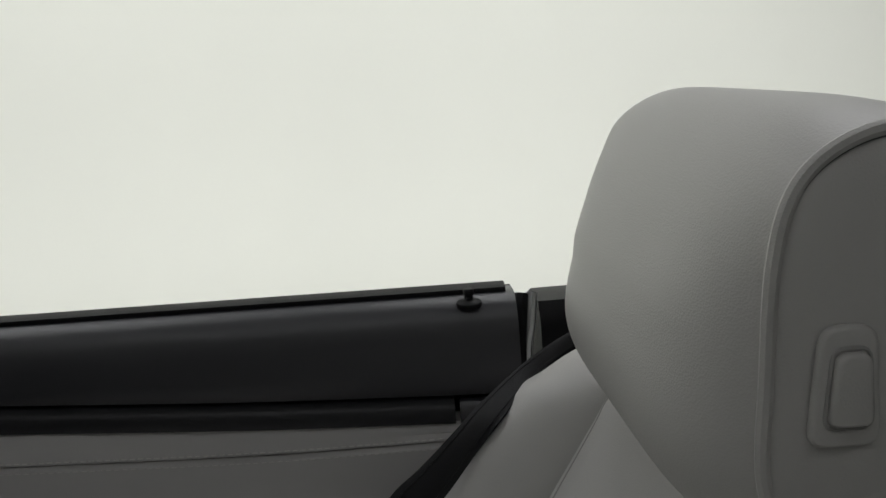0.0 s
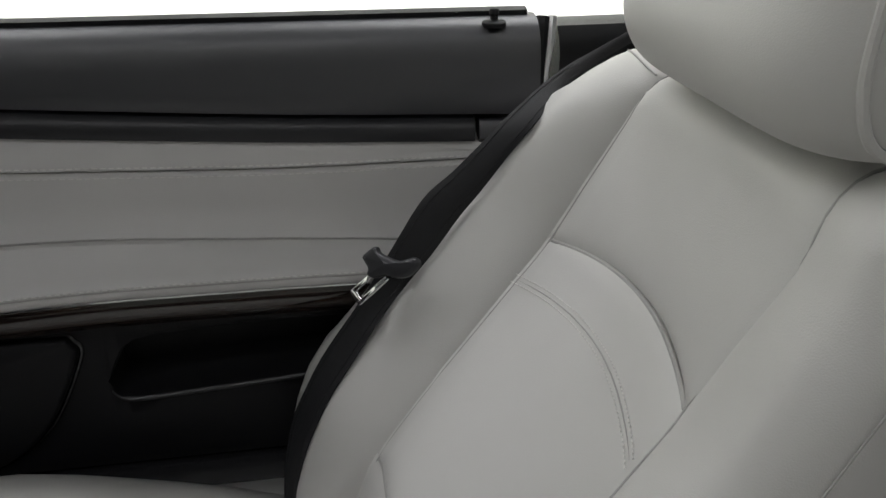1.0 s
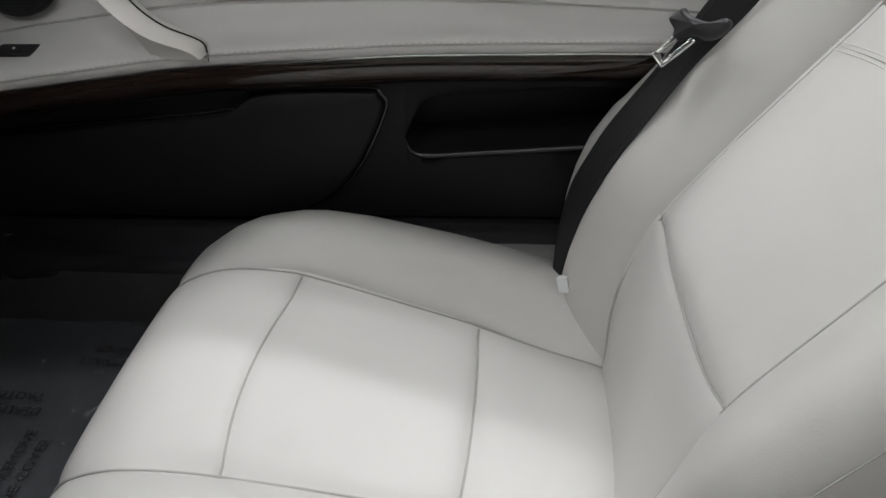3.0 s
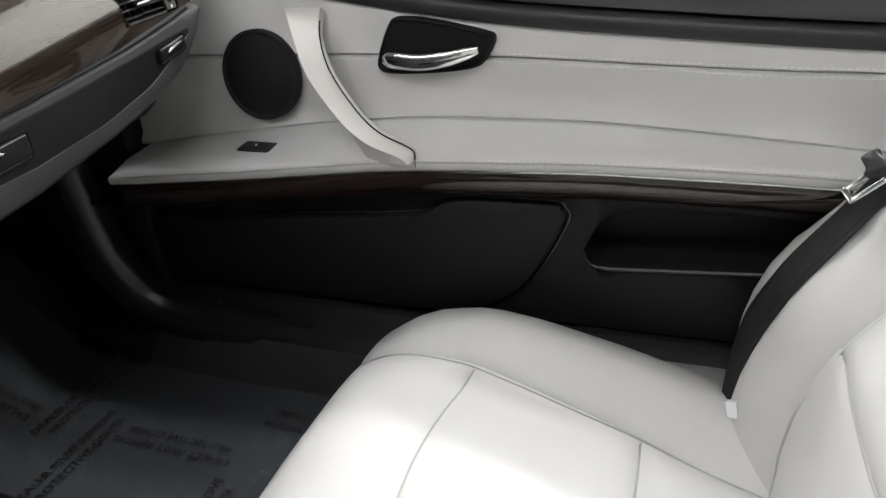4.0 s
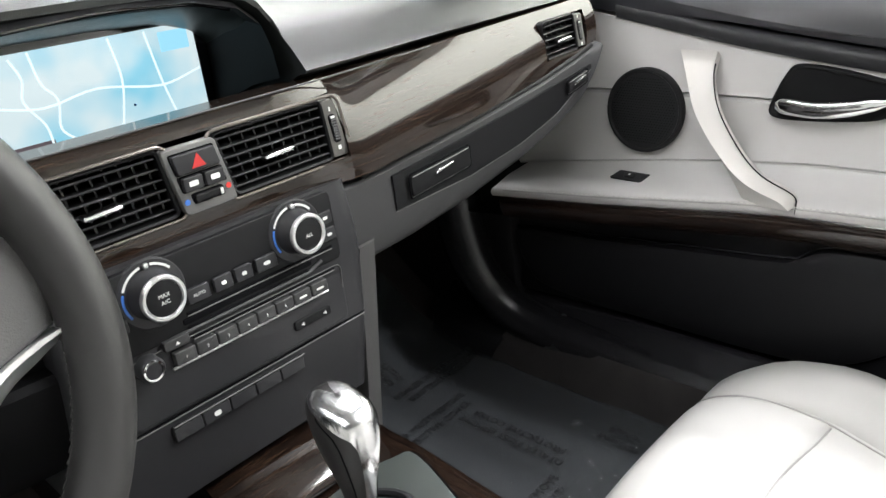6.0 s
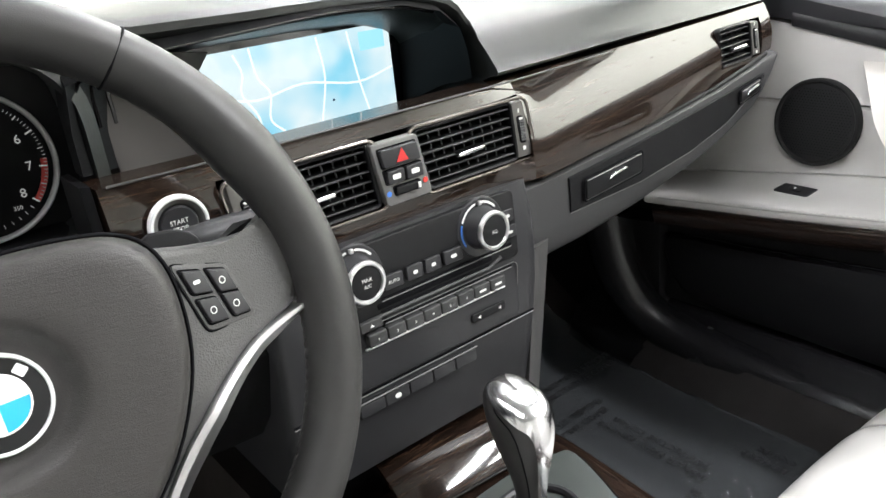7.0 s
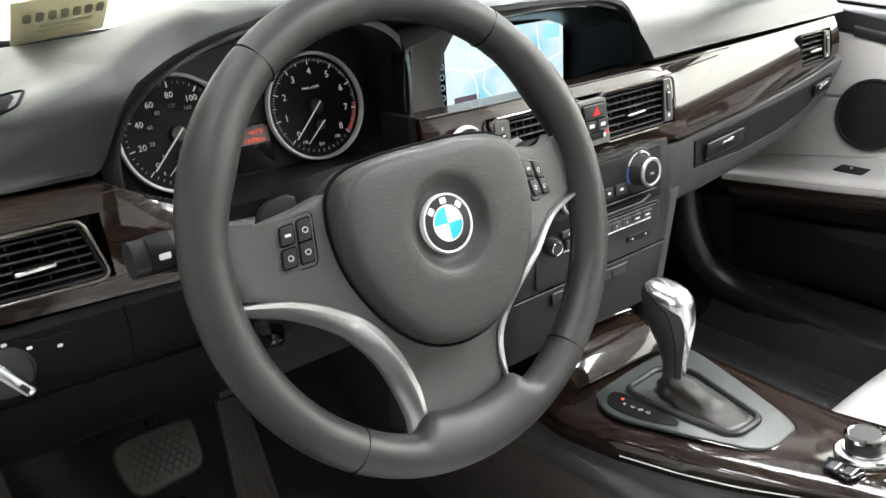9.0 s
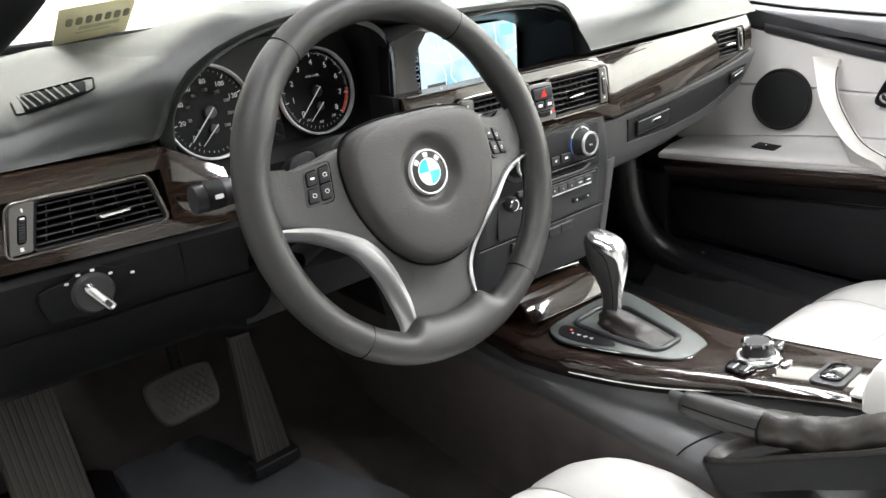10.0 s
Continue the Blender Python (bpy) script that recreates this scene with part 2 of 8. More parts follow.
def part(name, vf, material, parent=None, label="", sharp=42, smooth=True):
    """One mesh from vertices and faces, as a part of a thing or of a part."""
    v, f = vf
    me = bpy.data.meshes.new(name)
    me.from_pydata([tuple(map(float, p)) for p in v], [], f)
    bm = bmesh.new()
    bm.from_mesh(me)
    bmesh.ops.remove_doubles(bm, verts=bm.verts, dist=1e-6)
    bmesh.ops.recalc_face_normals(bm, faces=bm.faces)
    bm.to_mesh(me)
    bm.free()
    if smooth:
        me.polygons.foreach_set("use_smooth", [True] * len(me.polygons))
        me.set_sharp_from_angle(angle=radians(sharp))
    me.materials.append(material)
    ob = new(name, me)
    if label:
        ob["label"] = label
    return place(ob, parent)


def thing(name, vf, material, label, category, kind="", group="", **k):
    return tagged(part(name, vf, material, None, **k), label, category, group, kind)


def join(*vfs):
    v, f = [], []
    for a, b in vfs:
        o = len(v)
        v += list(a)
        f += [tuple(i + o for i in q) for q in b]
    return v, f


def sheet(rows, wrap=False):
    """Quads over a grid of points; wrap joins each row's end to its start."""
    n, m = len(rows), len(rows[0])
    v = [p for r in rows for p in r]
    f = []
    for i in range(n - 1):
        for j in range(m if wrap else m - 1):
            k = (j + 1) % m
            f.append((i * m + j, i * m + k, (i + 1) * m + k, (i + 1) * m + j))
    return v, f


def loft(rings, cap=True):
    """A closed skin over rings of points, with its ends closed."""
    v, f = sheet(rings, True)
    m = len(rings[0])
    if cap:
        f = f + [tuple(range(m))[::-1], tuple(range((len(rings) - 1) * m, len(rings) * m))]
    return v, f


def V3(*a):
    return np.array(a, float)


def unit(a):
    a = np.array(a, float)
    return a / np.linalg.norm(a)


def spline(pts, n, closed=False):
    """A smooth curve through the points, n steps to a span."""
    P = [np.array(p, float) for p in pts]
    out, k = [], len(P)
    for i in range(k if closed else k - 1):
        a, b = P[i], P[(i + 1) % k]
        p0 = P[i - 1] if (closed or i > 0) else 2 * a - b
        p3 = P[(i + 2) % k] if (closed or i < k - 2) else 2 * b - a
        for s in range(n):
            t = s / n
            out.append(0.5 * (2 * a + (b - p0) * t + (2 * p0 - 5 * a + 4 * b - p3) * t * t + (3 * a - p0 - 3 * b + p3) * t ** 3))
    if not closed:
        out.append(P[-1])
    return out


def tube(path, r, n=10, flat=1.0, up=None, cap=True, closed=False):
    """A round or flattened bar along a path; r may be a number or a function of 0..1."""
    P = [np.array(p, float) for p in path]
    rings, k = [], len(P)
    ref = None if up is None else unit(up)
    for i, p in enumerate(P):
        a = P[i - 1] if (i or closed) else P[0]
        b = P[(i + 1) % k] if (i < k - 1 or closed) else P[-1]
        t = unit(b - a)
        if ref is None:
            ref = unit(np.cross(t, (0.3, 0.5, 0.81)))
        s = unit(ref - t * (ref @ t))
        if up is None:
            ref = s
        w = np.cross(t, s)
        rr = r(i / max(1, k - 1)) if callable(r) else r
        rings.append([p + s * rr * flat * math.sin(q) + w * rr * math.cos(q) for q in np.linspace(0, 2 * math.pi, n, endpoint=False)])
    if closed:
        v, f = sheet(rings + [rings[0]], True)
        return v, f
    return loft(rings, cap)


def inset(out, d):
    """An outline moved inwards by d."""
    P = [np.array(p, float) for p in out]
    k, res = len(P), []
    area = sum(P[i][0] * P[(i + 1) % k][1] - P[(i + 1) % k][0] * P[i][1] for i in range(k))
    sgn = 1 if area > 0 else -1
    for i in range(k):
        e1, e2 = unit(P[i] - P[i - 1] + 1e-12), unit(P[(i + 1) % k] - P[i] + 1e-12)
        n1, n2 = np.array((-e1[1], e1[0])) * sgn, np.array((-e2[1], e2[0])) * sgn
        nn = n1 + n2
        L = max(0.5, nn @ nn / 2)
        res.append(P[i] + nn / L * d)
    return res


def prism(outline, O, U, Vv, h, bev=0.0, dome=0.0, open_back=False):
    """An outline in the plane O, U, V raised by h along U x V, with a rounded rim."""
    O, U, Vv = np.array(O, float), unit(U), unit(Vv)
    N = np.cross(U, Vv)
    lift = lambda o, z: [O + U * p[0] + Vv * p[1] + N * z for p in o]
    rings = [lift(outline, 0.0)]
    if bev:
        rings.append(lift(outline, h - bev))
        for a in (0.35, 0.7, 1.0):
            rings.append(lift(inset(outline, bev * (1 - math.cos(a * math.pi / 2))), h - bev + bev * math.sin(a * math.pi / 2)))
    else:
        rings.append(lift(outline, h))
    if dome:
        top = inset(outline, bev)
        c = sum(top) / len(top)
        for s in (0.66, 0.33, 0.08):
            rings.append(lift([c + (p - c) * s for p in top], h + dome * (1 - s * s)))
    return loft(rings)


def rrect(w, h, r, n=4, cx=0.0, cy=0.0):
    pts = []
    for sx, sy, a0 in ((1, 1, 0), (-1, 1, 90), (-1, -1, 180), (1, -1, 270)):
        for i in range(n + 1):
            a = radians(a0 + 90 * i / n)
            pts.append((cx + sx * (w / 2 - r) + r * math.cos(a), cy + sy * (h / 2 - r) + r * math.sin(a)))
    return pts


def roundpoly(pts, r, n=5):
    """A polygon with rounded corners."""
    P, out = [np.array(p, float) for p in pts], []
    for i, p in enumerate(P):
        a, b = p + unit(P[i - 1] - p) * r, p + unit(P[(i + 1) % len(P)] - p) * r
        for t in np.linspace(0, 1, n):
            out.append(a * (1 - t) ** 2 + p * 2 * t * (1 - t) + b * t * t)
    return out


def circle(r, n=32, cx=0.0, cy=0.0):
    return [(cx + r * math.cos(a), cy + r * math.sin(a)) for a in np.linspace(0, 2 * math.pi, n, endpoint=False)]


def lathe(profile, O, U, Vv, n=40, cap=True):
    """A turned shape: (radius, height) pairs about U x V."""
    O, U, Vv = np.array(O, float), unit(U), unit(Vv)
    N = np.cross(U, Vv)
    A = np.linspace(0, 2 * math.pi, n, endpoint=False)
    return loft([[O + (U * math.cos(a) + Vv * math.sin(a)) * r + N * h for a in A] for r, h in profile], cap)


def ring(R, r, O, U, Vv, n=48, k=8, flat=1.0):
    O, U, Vv = np.array(O, float), unit(U), unit(Vv)
    N = np.cross(U, Vv)
    rings = []
    for a in np.linspace(0, 2 * math.pi, n, endpoint=False):
        d = U * math.cos(a) + Vv * math.sin(a)
        rings.append([O + d * (R + r * math.cos(b)) + N * r * flat * math.sin(b) for b in np.linspace(0, 2 * math.pi, k, endpoint=False)])
    return sheet(rings + [rings[0]], True)


def box(cx, cy, cz, sx, sy, sz, bev=0.002):
    return prism(rrect(sx, sy, min(bev * 2, sx / 2.2, sy / 2.2), 2), (cx, cy, cz - sz / 2), (1, 0, 0), (0, 1, 0), sz, bev)


def words(name, body, size, O, U, Vv, material, parent, lift=0.0006, label="", align="CENTER"):
    """Lettering in the built-in font, as a thin mesh."""
    cu = bpy.data.curves.new(name, "FONT")
    cu.body, cu.size, cu.align_x, cu.align_y, cu.extrude, cu.resolution_u = body, size, align, "CENTER", 0.00015, 2
    tmp = bpy.data.objects.new(name + "_tmp", cu)
    scene.collection.objects.link(tmp)
    me = bpy.data.meshes.new_from_object(tmp.evaluated_get(bpy.context.evaluated_depsgraph_get()))
    bpy.data.objects.remove(tmp)
    U, Vv = unit(U), unit(Vv)
    N = np.cross(U, Vv)
    O = np.array(O, float) + N * lift
    me.transform(Matrix(((U[0], Vv[0], N[0], O[0]), (U[1], Vv[1], N[1], O[1]), (U[2], Vv[2], N[2], O[2]), (0, 0, 0, 1))))
    me.name = name
    me.materials.clear()
    me.materials.append(material)
    ob = new(name, me)
    if label:
        ob["label"] = label
    return place(ob, parent)


def I(x, xs, ys):
    return float(np.interp(x, xs, ys))


def smoothstep(a, b, x):
    t = min(1.0, max(0.0, (x - a) / (b - a)))
    return t * t * (3 - 2 * t)


def patch(S, u0, u1, v0, v1, nu, nv, g=0.005, w=0.010, sides="lrbt", thick=0.02, flip=1):
    """A padded panel of the surface S between two u and two v limits, sunk along its stitched sides."""
    f0 = u0 if callable(u0) else (lambda v: u0)
    f1 = u1 if callable(u1) else (lambda v: u1)
    g0 = v0 if callable(v0) else (lambda u: v0)
    g1 = v1 if callable(v1) else (lambda u: v1)
    ease = lambda t: t + (0.5 - 0.5 * math.cos(math.pi * t) - t) * 0.7
    uv = []
    for i in range(nv + 1):
        b, row = ease(i / nv), []
        for j in range(nu + 1):
            a = ease(j / nu)
            v = g0(0) + (g1(0) - g0(0)) * b
            u = f0(v) + (f1(v) - f0(v)) * a
            v = g0(u) + (g1(u) - g0(u)) * b
            row.append((u, v))
        uv.append(row)
    P = np.array([[S(u, v) for u, v in r] for r in uv])
    e = 1e-3
    top, low = [], []
    du = np.linalg.norm(np.diff(P, axis=1), axis=2)
    dv = np.linalg.norm(np.diff(P, axis=0), axis=2)
    cu = np.concatenate([np.zeros((nv + 1, 1)), np.cumsum(du, axis=1)], axis=1)
    cv = np.concatenate([np.zeros((1, nu + 1)), np.cumsum(dv, axis=0)], axis=0)
    for i in range(nv + 1):
        rt, rl = [], []
        for j in range(nu + 1):
            u, v = uv[i][j]
            n = unit(np.cross(S(u + e, v) - S(u - e, v), S(u, v + e) - S(u, v - e))) * flip
            d = 9.0
            if "l" in sides:
                d = min(d, cu[i, j])
            if "r" in sides:
                d = min(d, cu[i, -1] - cu[i, j])
            if "b" in sides:
                d = min(d, cv[i, j])
            if "t" in sides:
                d = min(d, cv[-1, j] - cv[i, j])
            rt.append(P[i, j] - n * g * math.exp(-d / w))
            rl.append(P[i, j] - n * thick)
        top.append(rt)
        low.append(rl)
    rings = [t + l[::-1] for t, l in zip(top, low)]
    return loft(rings)


# ---- showroom ----
def room():
    thing("floor", box(0, 0, -0.16, 7.4, 9.4, 0.1, 0.0), FLOOR, "smooth grey showroom floor under the car", "floor", "structure")
    thing("ceiling", box(0, 0, 3.06, 7.4, 9.4, 0.1, 0.0), CEIL, "unseen ceiling with strip lamps, kept dark against bounced light", "ceiling", "structure")
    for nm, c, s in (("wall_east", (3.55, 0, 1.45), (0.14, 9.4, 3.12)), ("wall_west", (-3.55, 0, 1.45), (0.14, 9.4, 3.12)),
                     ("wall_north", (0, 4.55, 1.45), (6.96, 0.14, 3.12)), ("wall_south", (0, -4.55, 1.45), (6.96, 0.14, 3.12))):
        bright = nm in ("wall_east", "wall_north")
        thing(nm, box(*c, *s, 0.0), WALL if bright else WALL_UNSEEN, "blank off-white showroom wall with faint scuffs" if bright else "unseen grey wall, toned to limit bounced light", "wall", "structure")
    for lx, ly, lb, ll, lw, n in LAMPS:
        e = base("ceiling_lamp", (lx, ly, 3.0), "long white strip lamp fixed to the ceiling", "lamp", "strip lamps on the ceiling")
        part("housing", box(lx, ly, 2.99, lb + 0.06, ll + 0.06, 0.04, 0.006), CEIL, e)
        for k in range(n):
            part("diffuser", box(lx + lb * ((k + 0.5) / n - 0.5), ly, 2.955, 0.17, ll, 0.03, 0.004), TUBE_GLOW, e, "glowing opal diffuser")

    # made-up housings for the unseen lights added along the walls
    for nm, x, y, z, w, l in (("added_wall_light", 2.00, -0.2, 2.95, 0.30, 6.5), ("added_floor_light", 2.30, -0.2, -0.085, 0.24, 6.5)):
        e = base(nm, (x, y, z), "long slim housing of an added, unseen wall light", "lamp")
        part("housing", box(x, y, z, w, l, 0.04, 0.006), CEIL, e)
    e = base("added_wall_light", (0.0, 3.3, 2.95), "long slim housing of an added, unseen wall light", "lamp")
    part("housing", box(0.0, 3.3, 2.96, 5.0, 0.3, 0.04, 0.006), CEIL, e)


room()


# ---- car shell: floor pan, sill, bulkhead, windscreen ----
def car_shell():
    car = base("car_shell", (0, 0, -0.11), "body shell of an open black convertible car", "car")
    # floor and toe board, swept across the car in one skin
    prof = [(-1.2, 0.215), (-0.4, 0.212), (0.0, 0.212), (0.30, 0.214), (0.46, 0.222), (0.56, 0.262), (0.68, 0.35), (0.80, 0.46), (0.90, 0.60), (0.93, 0.80)]
    P = spline([(y, z) for y, z in prof], 5)
    back = [(1.0, 0.8), (0.98, 0.12), (-1.2, 0.12)]
    ringsc = []
    for x in np.linspace(-0.79, 0.70, 27):
        ringsc.append([V3(x, y, z + 0.004 * math.sin(9 * x + 7 * y)) for y, z in P] + [V3(x, y, z) for y, z in back])
    part("carpet", loft(ringsc), CARPET, car, "dark taupe loop carpet over the floor and toe board")
    # carpeted tunnel under the console
    ringst = []
    for y in (-1.1, -0.4, 0.0, 0.2, 0.5, 0.8):
        w = 0.150
        o = [(-w - 0.014, 0.2), (-w - 0.002, 0.26), (-w + 0.004, 0.36), (-w + 0.008, 0.410), (w - 0.05, 0.40), (w - 0.02, 0.36), (w, 0.26), (w + 0.03, 0.2)]
        ringst.append([V3(x + 0.01, y, z) for x, z in o])
    part("tunnel", loft(ringst), CARPET, car)
    for s in (1, -1):
        # door sill with a rounded top and a metal tread strip
        rs = []
        for y in np.linspace(-1.15, 0.52, 22):
            k = 0.02 * smoothstep(0.30, 0.5, y)
            o = [(0.60, 0.21), (0.612, 0.262), (0.622, 0.286), (0.640, 0.297), (0.662, 0.306), (0.676, 0.318), (0.70, 0.326), (0.78, 0.326), (0.80, 0.25), (0.80, 0.02), (0.60, 0.02)]
            rs.append([V3(s * (x - k), y, z) for x, z in o])
        part("sill_trim", loft(rs), SILL, car, "black plastic door sill trim")
        part("sill_carpet", loft([[V3(s * x, y, z) for x, z in ((0.592, 0.212), (0.600, 0.240), (0.609, 0.268), (0.618, 0.285), (0.616, 0.25), (0.606, 0.212))] for y in np.linspace(-0.7, 0.40, 12)]), EDGE_CARPET, car, "charcoal carpet edge along the sill")
        part("tread_strip", prism(rrect(0.028, 0.50, 0.004), (s * 0.652, -0.36, 0.3045), (1, 0, 0.35 * s), (0, 1, 0), 0.003, 0.001), ALU, car, "brushed metal tread strip")
        part("kick_panel", box(s * (0.69 if s > 0 else 0.80), 0.62, 0.45, 0.06, 0.5, 0.66, 0.01), DARK, car)
        part("outer_panel", loft([[V3(s * x, y, z) for x, z in ((0.80, 0.02), (0.865, 0.10), (0.885, 0.40), (0.875, 0.62), (0.835, 0.76), (0.80, 0.70))] for y in (0.50, 0.75, 1.0, 1.35)]), PAINT, car, "glossy black front wing")
        if s < 0:
            continue
        # lower pillar trim in the footwell
        path = spline([(s * 0.640, 0.47, 0.74), (s * 0.628, 0.465, 0.60), (s * 0.622, 0.455, 0.48), (s * 0.622, 0.43, 0.39), (s * 0.630, 0.385, 0.325), (s * 0.642, 0.31, 0.290), (s * 0.650, 0.18, 0.272), (s * 0.656, 0.0, 0.262), (s * 0.660, -0.3, 0.258)], 6)
        part("pillar_trim", tube(path, lambda t: 0.046 - 0.014 * t, 14), SILL, car, "rounded black lower pillar trim")
    part("bulkhead", box(0, 1.02, 0.52, 1.44, 0.06, 0.74, 0.01), VOID, car)
    # cowl below the glass
    rc = []
    for x in np.linspace(-0.80, 0.80, 21):
        q = 0.10 * (x / 0.8) ** 2
        rc.append([V3(x, 0.80 - q, 0.885), V3(x, 0.84 - q, 0.893), V3(x, 1.12 - q, 0.87), V3(x, 1.12 - q, 0.80), V3(x, 0.80 - q, 0.82)])
    part("scuttle", loft(rc), DARK, car, "black scuttle panel below the windscreen")
    rb = []
    for x in np.linspace(-0.84, 0.84, 21):
        q = 0.10 * (x / 0.8) ** 2
        rb.append([V3(x, 1.13 - q, 0.86 - 0.3 * q), V3(x, 1.5 - q, 0.86 - 0.6 * q), V3(x, 2.0 - q, 0.78 - q), V3(x, 2.25 - 2 * q, 0.60 - q), V3(x, 2.25 - 2 * q, 0.3), V3(x, 1.13 - q, 0.3)])
    part("bonnet", loft(rb), PAINT, car, "glossy black bonnet")
    # windscreen frame and glass
    foot = lambda s: V3(s * 0.725, 0.58, 0.868)
    head = lambda s: V3(s * 0.570, -0.08, 1.320)
    for s in (1, -1):
        pts = spline([V3(s * 0.755, 0.72, 0.80), foot(s), V3(s * 0.672, 0.40, 0.940), V3(s * 0.618, 0.20, 1.035), V3(s * 0.588, 0.04, 1.16), head(s)], 6)
        part("windscreen_pillar", tube(pts, lambda t: 0.046 - 0.008 * t, 14, 0.9), DARK, car, "black windscreen pillar")
    part("header_rail", tube(spline([head(-1), V3(-0.3, -0.02, 1.335), V3(0, -0.005, 1.34), V3(0.3, -0.02, 1.335), head(1)], 6), 0.034, 12, 0.7), DARK, car, "black windscreen header rail")
    rg = []
    for t in np.linspace(0.0, 1.0, 9):
        a, b = foot(-1) * (1 - t) + head(-1) * t, foot(1) * (1 - t) + head(1) * t
        row = []
        for u in np.linspace(0, 1, 13):
            bow = 4 * u * (1 - u)
            row.append(a * (1 - u) + b * u + V3(0, (0.23 * (1 - t) + 0.08 * t) * bow, 0.012 * bow + 0.02 * math.sin(math.pi * t)))
        rg.append(row)
    off = V3(0, 0.0035, 0.0035)
    glass = part("glass", loft([r + [p + off for p in r[::-1]] for r in rg]), PANE, car, "clear curved windscreen glass")
    glass.visible_shadow = False
    # body side behind the passenger door
    rq = []
    for y in (-0.806, -0.9, -1.05, -1.2):
        o = [(0.775, 0.805), (0.752, 0.805), (0.742, 0.794), (0.736, 0.78), (0.735, 0.60), (0.735, 0.32), (0.86, 0.32), (0.86, 0.78), (0.80, 0.805)]
        rq.append([V3(x, y, z) for x, z in o])
    part("quarter_trim", loft(rq), SOFT, car, "black quarter trim behind the door")
    part("door_seal", tube(spline([(0.752, -0.790, 0.814), (0.745, -0.787, 0.795), (0.738, -0.783, 0.72), (0.738, -0.783, 0.40)], 5), 0.008, 8), DARK, car)
    part("pillar_cover", tube(spline([(0.752, -0.800, 0.815), (0.744, -0.797, 0.79), (0.740, -0.791, 0.76), (0.738, -0.789, 0.70), (0.738, -0.788, 0.5)], 5), 0.0055, 8), SATIN, car, "pale curved door aperture trim")
    return car


car_shell()
note = base("windscreen_sticker", (-0.36, 0.74, 0.90), "yellow paper note behind the windscreen glass", "sticker")
NN = unit((0.23, -0.52, -0.82))
NU = unit((0.94, 0.345, 0.045))
NV = unit(np.cross(NN, NU))
NO = V3(-0.458, 0.646, 0.9180) + NV * 0.046 + NN * 0.004
part("paper", prism([(p[0] - 0.30 * p[1], p[1]) for p in rrect(0.130, 0.092, 0.003)], NO, NU, NV, 0.0012, 0.0003), PAPER, note)
for k in range(7):
    du = -0.046 + 0.0165 * k
    part("print_bar", prism([(p[0] - 0.30 * p[1], p[1]) for p in rrect(0.0105, 0.019, 0.004)], NO + NU * (du - 0.002) + NV * 0.009, NU, NV, 0.0018), OLIVE_INK, note)
for du, dv, w, h in ((0.012, -0.010, 0.070, 0.009), (0.006, -0.022, 0.060, 0.004)):
    part("print_bar", prism(rrect(w, h, 0.001), NO + NU * du + NV * dv, NU, NV, 0.0018), PAPER_GREEN, note)


